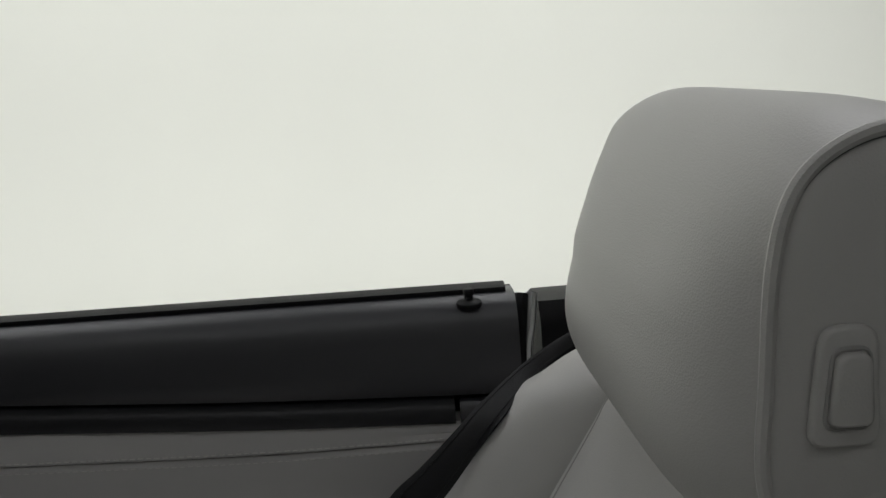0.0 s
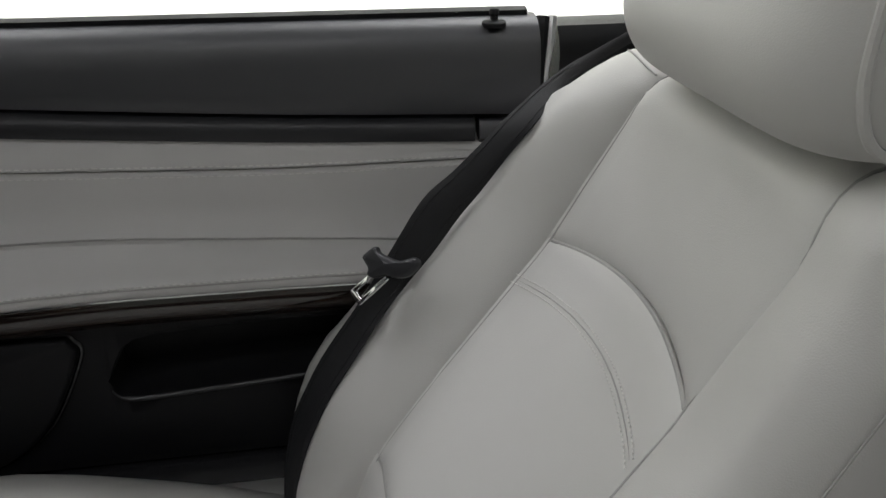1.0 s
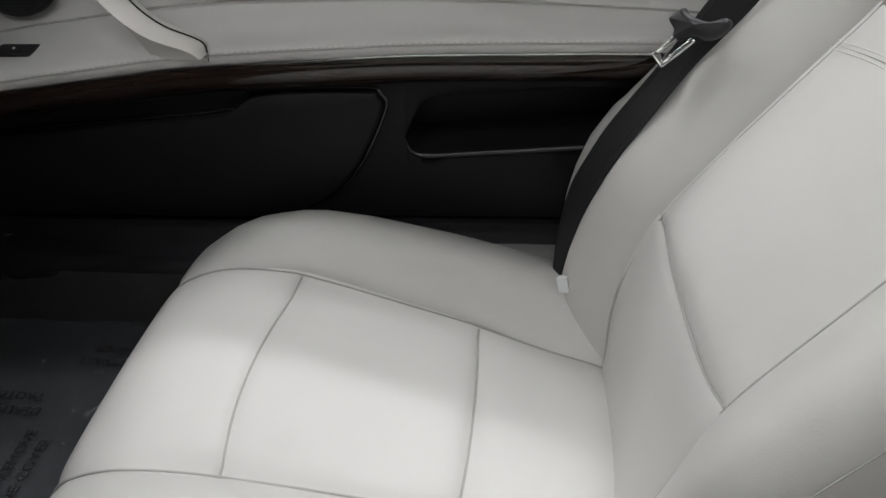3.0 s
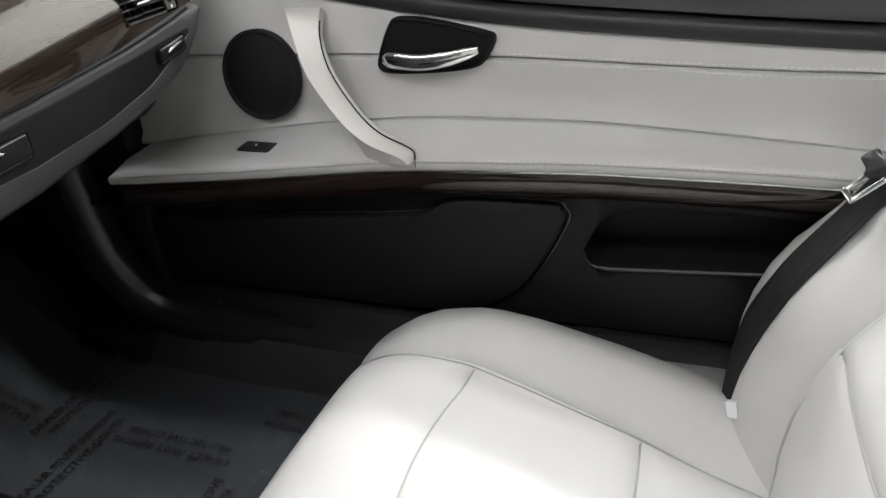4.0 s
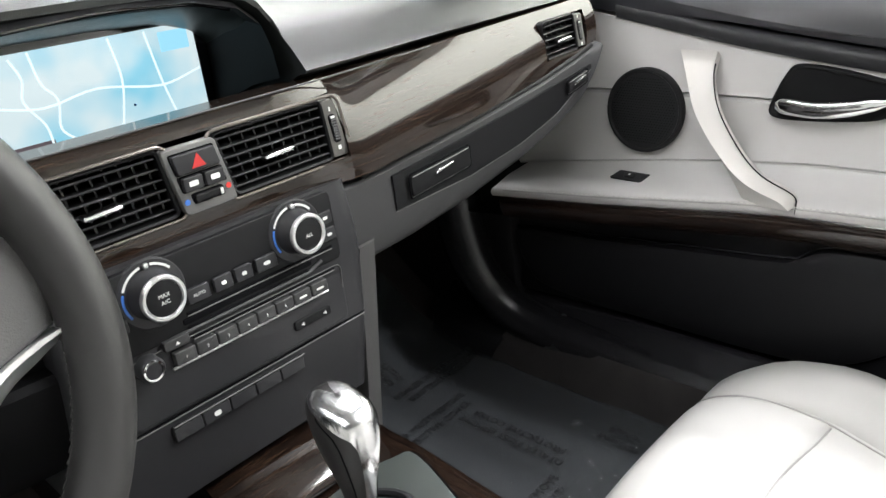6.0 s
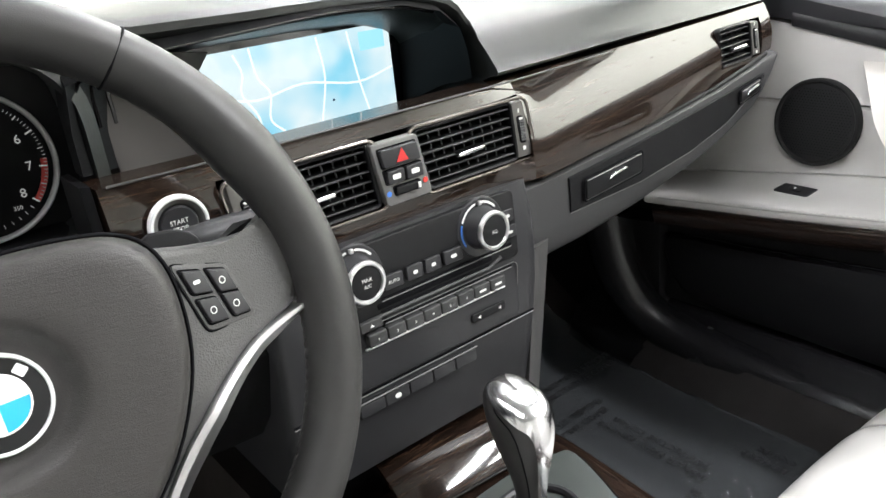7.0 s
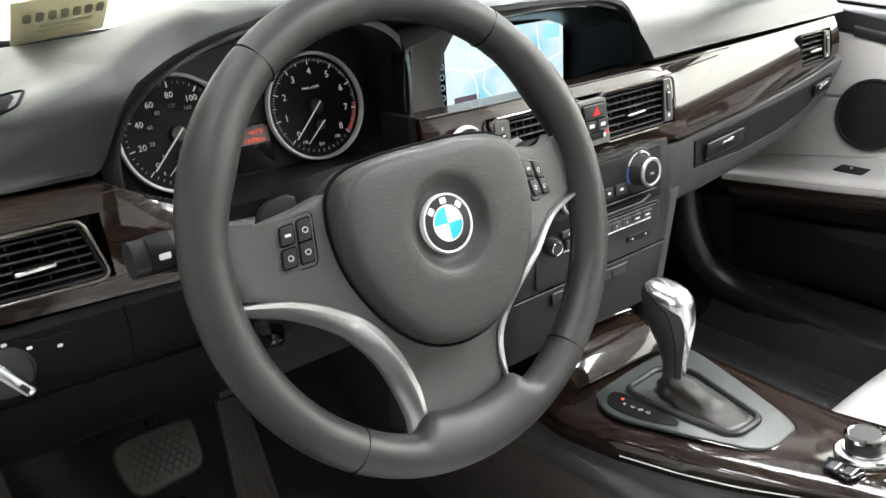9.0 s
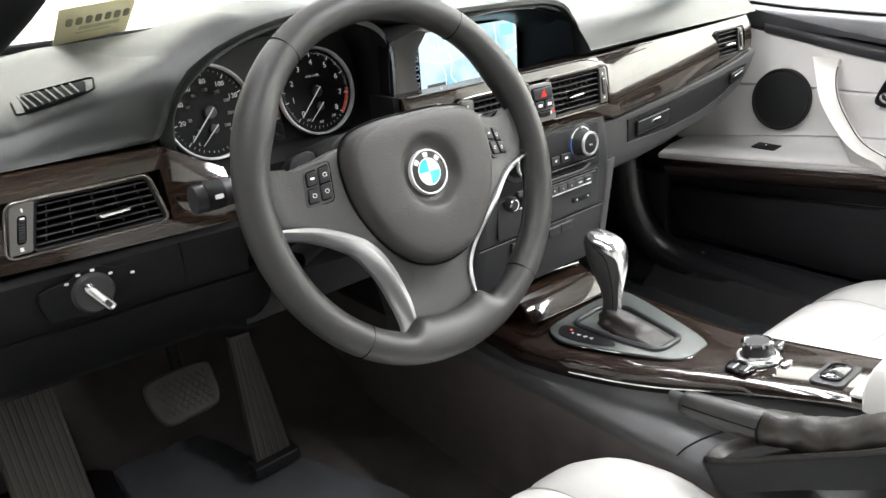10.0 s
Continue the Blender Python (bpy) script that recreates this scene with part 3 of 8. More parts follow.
# ---- passenger door ----
def passenger_door():
    door = base("passenger_door", (0.76, -0.2, 0.33), "closed car door with pale leather and walnut trim", "door")
    ys = [-0.783] + list(np.linspace(-0.775, 0.455, 42)) + [0.46]
    ease = lambda f, r=0.07: lambda y: sum(f(y + r * k / 4) for k in range(-4, 5)) / 9
    zt = lambda y: I(y, [-0.8, -0.28, 0.0, 0.16, 0.30, 0.46], [0.818, 0.824, 0.830, 0.840, 0.855, 0.875])
    zs = lambda y: I(y, [-0.78, -0.52, -0.2, 0.0, 0.18, 0.26, 0.46], [0.688, 0.701, 0.725, 0.753, 0.789, 0.805, 0.840])
    zm = lambda y: I(y, [-0.78, -0.52, -0.18, 0.04, 0.25, 0.46], [0.674, 0.676, 0.692, 0.694, 0.692, 0.69])
    zs, zm = ease(zs), ease(zm)
    zb = lambda y: I(y, [-0.78, -0.534, -0.31, -0.088, 0.068, 0.229, 0.38, 0.46], [0.578, 0.600, 0.617, 0.617, 0.602, 0.582, 0.562, 0.555])
    ze = lambda y: I(y, [-0.78, -0.536, -0.319, -0.096, -0.02, 0.164, 0.335, 0.46], [0.566, 0.574, 0.577, 0.570, 0.565, 0.553, 0.549, 0.547])
    xe = lambda y: I(y, [-0.78, -0.5, -0.09, -0.02, 0.136, 0.25, 0.335, 0.40, 0.46], [0.672, 0.668, 0.660, 0.657, 0.633, 0.612, 0.594, 0.580, 0.575])
    xl = lambda y: I(y, [-0.78, 0.1, 0.30, 0.46], [0.722, 0.716, 0.708, 0.700])
    zb, ze = ease(zb, 0.05), ease(ze, 0.04)

    def run(f, ylist=ys):
        return loft([[V3(x, y, z) for x, z in f(y)] for y in ylist])

    part("outer_skin", run(lambda y: [(0.800, 0.33), (0.800, zt(y) - 0.02), (0.790, zt(y) - 0.004), (0.835, zt(y) - 0.05), (0.875, 0.62), (0.885, 0.40), (0.865, 0.30)]), PAINT, door, "glossy black outer skin")
    part("top_rail", run(lambda y: [(0.786, zt(y) - 0.004), (0.762, zt(y) - 0.001), (0.748, zt(y) - 0.003), (0.737, zt(y) - 0.010), (0.7285, zt(y) - 0.022), (0.7245, zt(y) - 0.040),
                                    (0.7215, zs(y) + 0.5 * (zt(y) - zs(y)) - 0.004), (0.7215, zs(y) + 0.042), (0.726, zs(y) + 0.032), (0.742, zs(y) + 0.027), (0.786, zs(y) + 0.03)]), RAIL, door, "black soft upper door rail")
    part("waist_seal", run(lambda y: [(0.788, zt(y) + 0.001), (0.770, zt(y) + 0.005), (0.757, zt(y) + 0.003), (0.757, zt(y) - 0.004), (0.788, zt(y) - 0.006)], [y for y in ys if -0.775 <= y]), DARK, door, "black rubber window seal")
    yr = [y for y in ys if -0.72 <= y <= 0.19]
    part("trim_strip", run(lambda y: [(0.742, zs(y) + 0.028), (0.7265, zs(y) + 0.0265), (0.7205, zs(y) + 0.021), (0.7185, zs(y) + 0.013), (0.7215, zs(y) + 0.004), (0.732, zs(y) + 0.000), (0.745, zs(y) + 0.001)], yr + [0.2]), PANEL, door, "dark ridge strip below the rail")
    part("strip_cap", tube([(0.731, -0.72, zs(-0.72) + 0.013), (0.731, -0.755, zs(-0.755) + 0.013)], 0.013, 8, 0.8), RAIL, door)
    part("upper_panel", run(lambda y: [(0.745, zs(y) + 0.006), (0.7265, zs(y) + 0.004), (0.7235, zs(y) - 0.006), (0.7195 + (xl(y) - 0.716), zm(y) + 0.010), (xl(y) + 0.0005, zm(y) + 0.003), (xl(y) + 0.004, zm(y) + 0.0005), (0.76, zm(y))]), DOOR_LEATHER, door, "pale grey leather upper panel")
    part("middle_panel", run(lambda y: [(0.76, zm(y)), (xl(y) + 0.004, zm(y) - 0.0005), (xl(y) - 0.001, zm(y) - 0.004), (xl(y) - 0.001, zm(y) - 0.014), (xl(y) + 0.001, 0.5 * (zm(y) + zb(y))), (xl(y) - 0.002, zb(y) + 0.018), (xl(y) - 0.012, zb(y) + 0.003), (xl(y) - 0.009, zb(y) - 0.002), (0.76, zb(y) - 0.004)]), DOOR_LEATHER, door, "pale grey leather middle panel")
    ya = [y for y in ys if y <= 0.345] + [0.352]

    def arm(y):
        e = 1 - 0.6 * smoothstep(0.33, 0.352, y)
        return [(0.76, zb(y) - 0.001), (xl(y) - 0.010, zb(y) - 0.0005), (xl(y) - 0.018, zb(y) - 0.001), (0.4 * xl(y) + 0.6 * xe(y), 0.35 * zb(y) + 0.65 * (ze(y) + 0.010)), (xe(y) + 0.012, ze(y) + 0.0095 * e), (xe(y) + 0.004, ze(y) + 0.0065 * e),
                (xe(y) + 0.0005, ze(y)), (xe(y) + 0.0005, ze(y) - 0.005), (xe(y) + 0.004, ze(y) - 0.0095), (xe(y) + 0.02, ze(y) - 0.011), (0.76, ze(y) - 0.012)]

    part("armrest", run(arm, ya), DOOR_LEATHER, door, "pale grey leather armrest with a stitched edge")
    yw = [y for y in ys if y <= 0.33] + [0.34]
    part("wood_trim", run(lambda y: [(xe(y) + 0.02, ze(y) - 0.0105), (xe(y) + 0.006, ze(y) - 0.0115), (xe(y) + 0.002, ze(y) - 0.018), (xe(y) + 0.004, ze(y) - 0.032), (xe(y) + 0.012, ze(y) - 0.046), (xe(y) + 0.022, ze(y) - 0.052), (0.75, ze(y) - 0.052)], yw), WOOD_LONG, door, "dark glossy walnut trim band")
    # added bright bead imitating the lamp glint on the lacquered wood edge
    part("wood_edge_glint", tube([V3(xe(y) + 0.004, y, ze(y) - 0.0112) for y in np.linspace(-0.70, 0.32, 40)], 0.0015, 6), CHROME, door)
    for dz in (0.0050, -0.0050):
        part("stitching", join(*[tube([V3(xl(y) - 0.0006 + 0.0012 * (dz > 0), y, zm(y) + dz), V3(xl(y + 0.005) - 0.0006 + 0.0012 * (dz > 0), y + 0.005, zm(y + 0.005) + dz)], 0.0007, 5) for y in np.arange(-0.70, -0.19, 0.008)]), STITCH, door, "pale double stitching")
    part("edge_crease", tube([V3(xe(y) + 0.0002, y, ze(y) + 0.0018) for y in np.linspace(-0.70, 0.33, 44)], 0.0008, 6), SEAM, door)
    part("stitching", join(*[tube([V3(xe(y) - 0.0002, y, ze(y) + 0.0046), V3(xe(y + 0.0045) + 0.0006, y + 0.0045, ze(y + 0.0045) + 0.0046)], 0.0007, 5) for y in np.arange(-0.70, 0.33, 0.0075)]), STITCH, door, "pale edge stitching")
    # lower black panel
    rb = lambda y: I(y, [-0.78, -0.51, -0.335, -0.320, -0.310, -0.304, -0.300], [0.446, 0.4375, 0.4265, 0.4268, 0.4300, 0.4360, 0.4480])
    rt = lambda y: max(rb(y), I(y, [-0.78, -0.57, -0.45, -0.345, -0.330, -0.318, -0.306, -0.300], [0.508, 0.508, 0.507, 0.502, 0.496, 0.484, 0.460, 0.448]))

    def lower(y):
        d = 0.060 * smoothstep(0.0, 0.004, rt(y) - rb(y)) if y < -0.2995 else 0.0
        hi, lo = (rt(y), rb(y)) if d else (0.450, 0.446)
        X, g = xl(y) - 0.022, smoothstep(-0.299, -0.309, y)
        return [(0.77, ze(y) - 0.050), (xe(y) + 0.026, ze(y) - 0.051), (xl(y) - 0.026, ze(y) - 0.060), (X, hi + 0.004), (X + 0.002 * g, hi + 0.001), (X + 0.004 * g + d * 0.3, hi), (X + d, hi - 0.1 * (hi - lo)), (X + d, lo + 0.15 * (hi - lo)),
                (X + 0.004 * g + d * 0.3, lo + 0.02 * (hi - lo)), (X + 0.003 * g, lo), (X - 0.003 * g, lo - 0.0005), (X - 0.0045 * g, lo - 0.004), (X, lo - 0.009), (X, 0.40), (xl(y) - 0.028, 0.345), (xl(y) - 0.024, 0.332), (0.77, 0.330)]

    yl = sorted(set(ys) | {-0.3345, -0.326, -0.320, -0.315, -0.310, -0.307, -0.304, -0.302, -0.3005, -0.2990})
    part("lower_panel", run(lower, yl), SOFT, door, "black lower door panel with a storage recess")
    px = lambda y: xl(y) - 0.0225
    out = spline([(0.372, 0.440), (0.352, 0.385), (0.305, 0.352), (0.12, 0.338), (-0.08, 0.336), (-0.165, 0.352), (-0.228, 0.400), (-0.276, 0.485), (-0.274, 0.507), (-0.255, 0.514), (-0.135, 0.512), (-0.100, 0.495), (-0.070, 0.484), (0.20, 0.462), (0.345, 0.456)], 5, True)
    # map pocket: a flap standing proud of the panel
    flap = [[V3(px(p[0]) + 0.004, p[0], p[1]) for p in out]]
    ctr = np.mean(out, axis=0)
    for s, d in ((1.0, -0.010), (0.992, -0.0135), (0.975, -0.015), (0.6, -0.019), (0.25, -0.020)):
        flap.append([V3(px(ctr[0] + (p[0] - ctr[0]) * s) + d, ctr[0] + (p[0] - ctr[0]) * s, ctr[1] + (p[1] - ctr[1]) * s) for p in out])
    part("map_pocket", loft(flap), SOFT, door, "black bulging map pocket flap")
    part("pocket_edge", tube([V3(px(p[0]) - 0.0035, p[0], p[1]) for p in inset(out, -0.003)], 0.0026, 8, closed=True), SILL, door)
    # lip round the open end of the recess; its paler plastic paints the light on it
    part("recess_lip", tube([V3(xl(y) - 0.0262, y, rb(y) - 0.0022) for y in np.concatenate([np.linspace(-0.78, -0.335, 14), (-0.326, -0.318, -0.311, -0.306, -0.3025)])], lambda t: 0.0030 if t < 0.8 else 0.0030 - 0.0022 * (t - 0.8) / 0.2, 8), PANEL, door, "lip of the recess, paler to paint the light on it")
    # loudspeaker
    so, sn = V3(0.7090, 0.147, 0.6675), unit((-1, 0.04, 0.10))
    su = unit(np.cross((0, 0, 1), sn))
    sv = np.cross(sn, su)
    spk = part("speaker", lathe([(0.0615, -0.006), (0.0615, 0.004), (0.060, 0.0062), (0.057, 0.006), (0.055, 0.003), (0.030, 0.0045), (0.004, 0.005)], so, su, sv, 48), GRILLE, door, "round black loudspeaker grille")
    holes = []
    for i in range(-12, 13):
        for j in range(-12, 13):
            a, b = 0.0044 * (i + 0.5 * (j % 2)), 0.0038 * j
            if a * a + b * b < 0.051 ** 2:
                holes.append(lathe([(0.0009, 0.0), (0.0008, 0.0004)], so + su * a + sv * b + sn * 0.0046, su, sv, 5))
    part("grille_holes", join(*holes), VOID, spk)
    # grab handle: a sweeping blade
    gl = spline([(0.714, 0.0945, 0.752), (0.688, 0.0735, 0.725), (0.668, 0.0476, 0.677), (0.658, 0.0139, 0.628), (0.656, -0.006, 0.597), (0.656, -0.0215, 0.571), (0.656, -0.0240, 0.5665)], 6)
    gr = spline([(0.714, 0.044, 0.757), (0.688, 0.038, 0.727), (0.668, 0.020, 0.686), (0.658, -0.0156, 0.637), (0.656, -0.045, 0.609), (0.658, -0.0840, 0.5885), (0.658, -0.0885, 0.5730)], 6)
    rg, gap = [], []
    for i, (p, q) in enumerate(zip(gl, gr)):
        t = i / (len(gl) - 1)
        a, b = max(i - 1, 0), min(i + 1, len(gl) - 1)
        n = unit(np.cross(p - q, gl[b] - gl[a] + gr[b] - gr[a]))
        if n[0] > 0:
            n = -n
        # a sharp ridge runs from the leading edge at the top to the trailing corner of the foot
        w = I(t, [0, 0.30, 0.45, 0.62, 0.80, 1], [0.03, 0.06, 0.22, 0.46, 0.72, 0.96])
        h = 0.006 + 0.005 * smoothstep(0.1, 0.7, t)
        back = 0.009 * smoothstep(0.25, 0.6, t)
        ridge = p + (q - p) * w + n * h
        e = 0.06
        rg.append([p - n * 0.014, p - n * (0.002 + back), p + n * (0.001 - back), ridge + (p - ridge) * e, ridge + n * 0.0004, ridge + (q - ridge) * e, q - n * 0.0025, q - n * 0.0045, q - n * 0.014])
        gap.append(q - n * 0.003 + (q - p) * 0.035)
    part("grab_handle", loft(rg), GRAB, door, "sweeping pale grab handle with a crisp ridge", sharp=24)
    part("handle_gap", tube(gap[3:] + [gap[-1] + V3(0, 0.001, -0.009)], 0.0010, 6), VOID, door)
    # inner release handle in a black bowl
    bz = spline([(0.030, 0.678), (0.034, 0.700), (0.050, 0.733), (0.064, 0.742), (0.110, 0.738), (0.172, 0.725), (0.188, 0.716), (0.176, 0.690), (0.158, 0.679), (0.110, 0.673), (0.050, 0.671)], 4, True)
    cen = np.mean(bz, axis=0)
    hx = 0.7165
    L = lambda k, dx: [V3(hx + dx, -(cen[0] + (p[0] - cen[0]) * k), cen[1] + (p[1] - cen[1]) * k) for p in bz]
    bowl = part("release_bezel", loft([L(1.0, 0.006), L(1.0, -0.0035), L(0.985, -0.0055), L(0.94, -0.0060), L(0.915, -0.0045), L(0.88, -0.0030), L(0.8, -0.0025), L(0.3, -0.0022)]), DARK, door, "black bowl round the release handle")
    hp = spline([(0.7065, -0.040, 0.690), (0.703, -0.060, 0.690), (0.7015, -0.090, 0.6885), (0.7015, -0.125, 0.6925), (0.703, -0.150, 0.6985), (0.7065, -0.168, 0.703)], 6)
    part("release_lever", tube(hp, lambda t: I(t, [0, 0.06, 0.15, 0.5, 0.85, 1], [0.0050, 0.0092, 0.0105, 0.0098, 0.0070, 0.0040]), 14, 0.40, up=(-1, 0, 0)), CHROME, bowl, "chrome release lever")
    # window switch on the armrest
    wo = V3(0.6700, 0.149, 0.5765)
    wn = unit((-0.42, 0.0, 0.90))
    wu = unit((0, -1, 0))
    wv = np.cross(wn, wu)
    sw = part("window_switch", prism(roundpoly([(-0.030, -0.0085), (0.020, -0.0095), (0.030, 0.0085), (-0.020, 0.0095)], 0.003), wo, wu, wv, 0.0030, 0.0010), PANEL, door, "black window switch")
    part("switch_key", prism(rrect(0.017, 0.010, 0.003), wo + wn * 0.0028, wu, wv, 0.0025, 0.0008), PANEL, sw)
    part("switch_mark", prism(circle(0.0018, 10), wo + wn * 0.0052, wu, wv, 0.0004), WHITE_INK, sw)
    # lock pin
    part("lock_pin", lathe([(0.0125, -0.004), (0.0125, 0.0), (0.011, 0.0015), (0.006, 0.002), (0.0042, 0.003), (0.0042, 0.007), (0.0052, 0.008), (0.0052, 0.012), (0.004, 0.0135), (0.001, 0.014)], (0.741, -0.737, 0.8135), (1, 0, 0), (0, 1, 0), 16), DARK, door, "black lock pin")
    part("trim_clip", box(0.633, 0.25, 0.525, 0.004, 0.02, 0.004, 0.001), SATIN, door)
    return door


passenger_door()


# ---- seats ----
BACK = spline([(-0.520, 0.215), (-0.540, 0.262), (-0.562, 0.345), (-0.580, 0.405), (-0.597, 0.449), (-0.640, 0.503), (-0.690, 0.559), (-0.735, 0.609), (-0.769, 0.648), (-0.800, 0.702), (-0.826, 0.750), (-0.840, 0.785), (-0.862, 0.803), (-0.895, 0.806), (-0.925, 0.792)], 6)
CUSH = spline([(-0.650, 0.222), (-0.590, 0.240), (-0.541, 0.259), (-0.470, 0.272), (-0.397, 0.288), (-0.290, 0.312), (-0.188, 0.334), (-0.130, 0.345), (-0.085, 0.346), (-0.050, 0.334), (-0.028, 0.308), (-0.018, 0.270), (-0.022, 0.225), (-0.045, 0.190)], 6)


def arc(P):
    P = np.array(P)
    d = np.concatenate([[0], np.cumsum(np.linalg.norm(np.diff(P, axis=0), axis=1))])
    return P, d / d[-1]


BP, BS = arc(BACK)
CP, CS = arc(CUSH)


def along(P, S, v):
    v = min(max(v, 0.0), 1.0)
    return V3(np.interp(v, S, P[:, 0]), np.interp(v, S, P[:, 1]))


def v_at(P, S, i, val):
    """Where the profile first passes the value."""
    k = int(np.argmin(np.abs(P[:, i] - val)))
    return float(S[k])


def profile_frame(P, S, v):
    p = along(P, S, v)
    t = unit(along(P, S, v + 0.012) - along(P, S, v - 0.012))
    return p, t


def back_surface(xc):
    def S(u, v):
        p, t = profile_frame(BP, BS, v)
        n = V3(t[1], -t[0])
        if n[0] < 0 and v < 0.8:
            n = -n
        au = abs(u)
        hw = I(v, [0, 0.15, 0.45, 0.7, 0.82, 0.90, 0.96, 1.0], [0.212, 0.220, 0.228, 0.224, 0.217, 0.208, 0.196, 0.180])
        lean = I(p[1], [0.2, 0.45, 0.65, 0.80], [-0.030, -0.024, 0.022, 0.030])
        B = I(v, [0, 0.12, 0.3, 0.6, 0.75, 0.86, 1.0], [0.050, 0.056, 0.052, 0.034, 0.020, 0.008, 0.0]) * (0.95 if u > 0 else 0.42)
        if u > 0 and v > 0.45:
            B = max(B, I(p[1], [0.50, 0.58, 0.65, 0.70, 0.75, 0.785, 0.803], [0.047, 0.054, 0.058, 0.054, 0.039, 0.013, 0.002]) if v < 0.93 else 0.0)
        if u < 0:
            hw *= 0.975
        if u > 0:
            hw *= 1.02 + (0.03 + 0.07 * smoothstep(0.70, 0.45, v) + 0.07 * smoothstep(0.10, 0.22, v) * smoothstep(0.56, 0.40, v)) * smoothstep(0.55, 1.0, au)
        f = B * smoothstep(0.50, 0.80, au) - 0.010 * math.cos(min(1, au / 0.55) * math.pi / 2)
        x = hw * min(au, 1.0)
        if au > 0.82:
            k = min(1.35, (au - 0.82) / 0.18)
            f -= 0.030 * k * k
        if au > 1.0:
            f -= (au - 1.0) * 0.26
            x = hw - 0.02 * (au - 1.0)
        turn = 0.075 * math.copysign(x, u) * smoothstep(0.0, 0.25, v) * smoothstep(1.0, 0.8, v)
        return V3(xc + lean + math.copysign(x, u), p[0] + n[0] * f + turn, p[1] + n[1] * f)
    return S


def cushion_surface(xc):
    def S(u, v):
        p, t = profile_frame(CP, CS, v)
        n = V3(-t[1], t[0])
        au = abs(u)
        hw = I(v, [0, 0.3, 0.7, 0.86, 0.93, 1.0], [0.235, 0.252, 0.255, 0.250, 0.243, 0.232])
        B = I(p[0], [-0.58, -0.48, -0.36, -0.25, -0.18, -0.117, -0.06, 0.0], [0.040, 0.048, 0.056, 0.058, 0.053, 0.028, 0.0, 0.0]) if v < 0.85 else 0.0
        f = B * smoothstep(0.42, 0.78, au) - 0.006 * math.cos(min(1, au / 0.5) * math.pi / 2) * smoothstep(0.9, 0.6, v)
        x = hw * min(au, 1.0)
        if au > 0.80:
            k = min(1.3, (au - 0.80) / 0.20)
            f -= 0.028 * k * k
        if au > 1.0:
            f -= (au - 1.0) * 0.30
            x = hw - 0.03 * (au - 1.0)
        fore = 0.020 * (1 - min(1.0, au) ** 2) * smoothstep(0.62, 0.88, v)
        return V3(xc + math.copysign(x, u), p[0] + n[0] * f + fore, p[1] + n[1] * f)
    return S


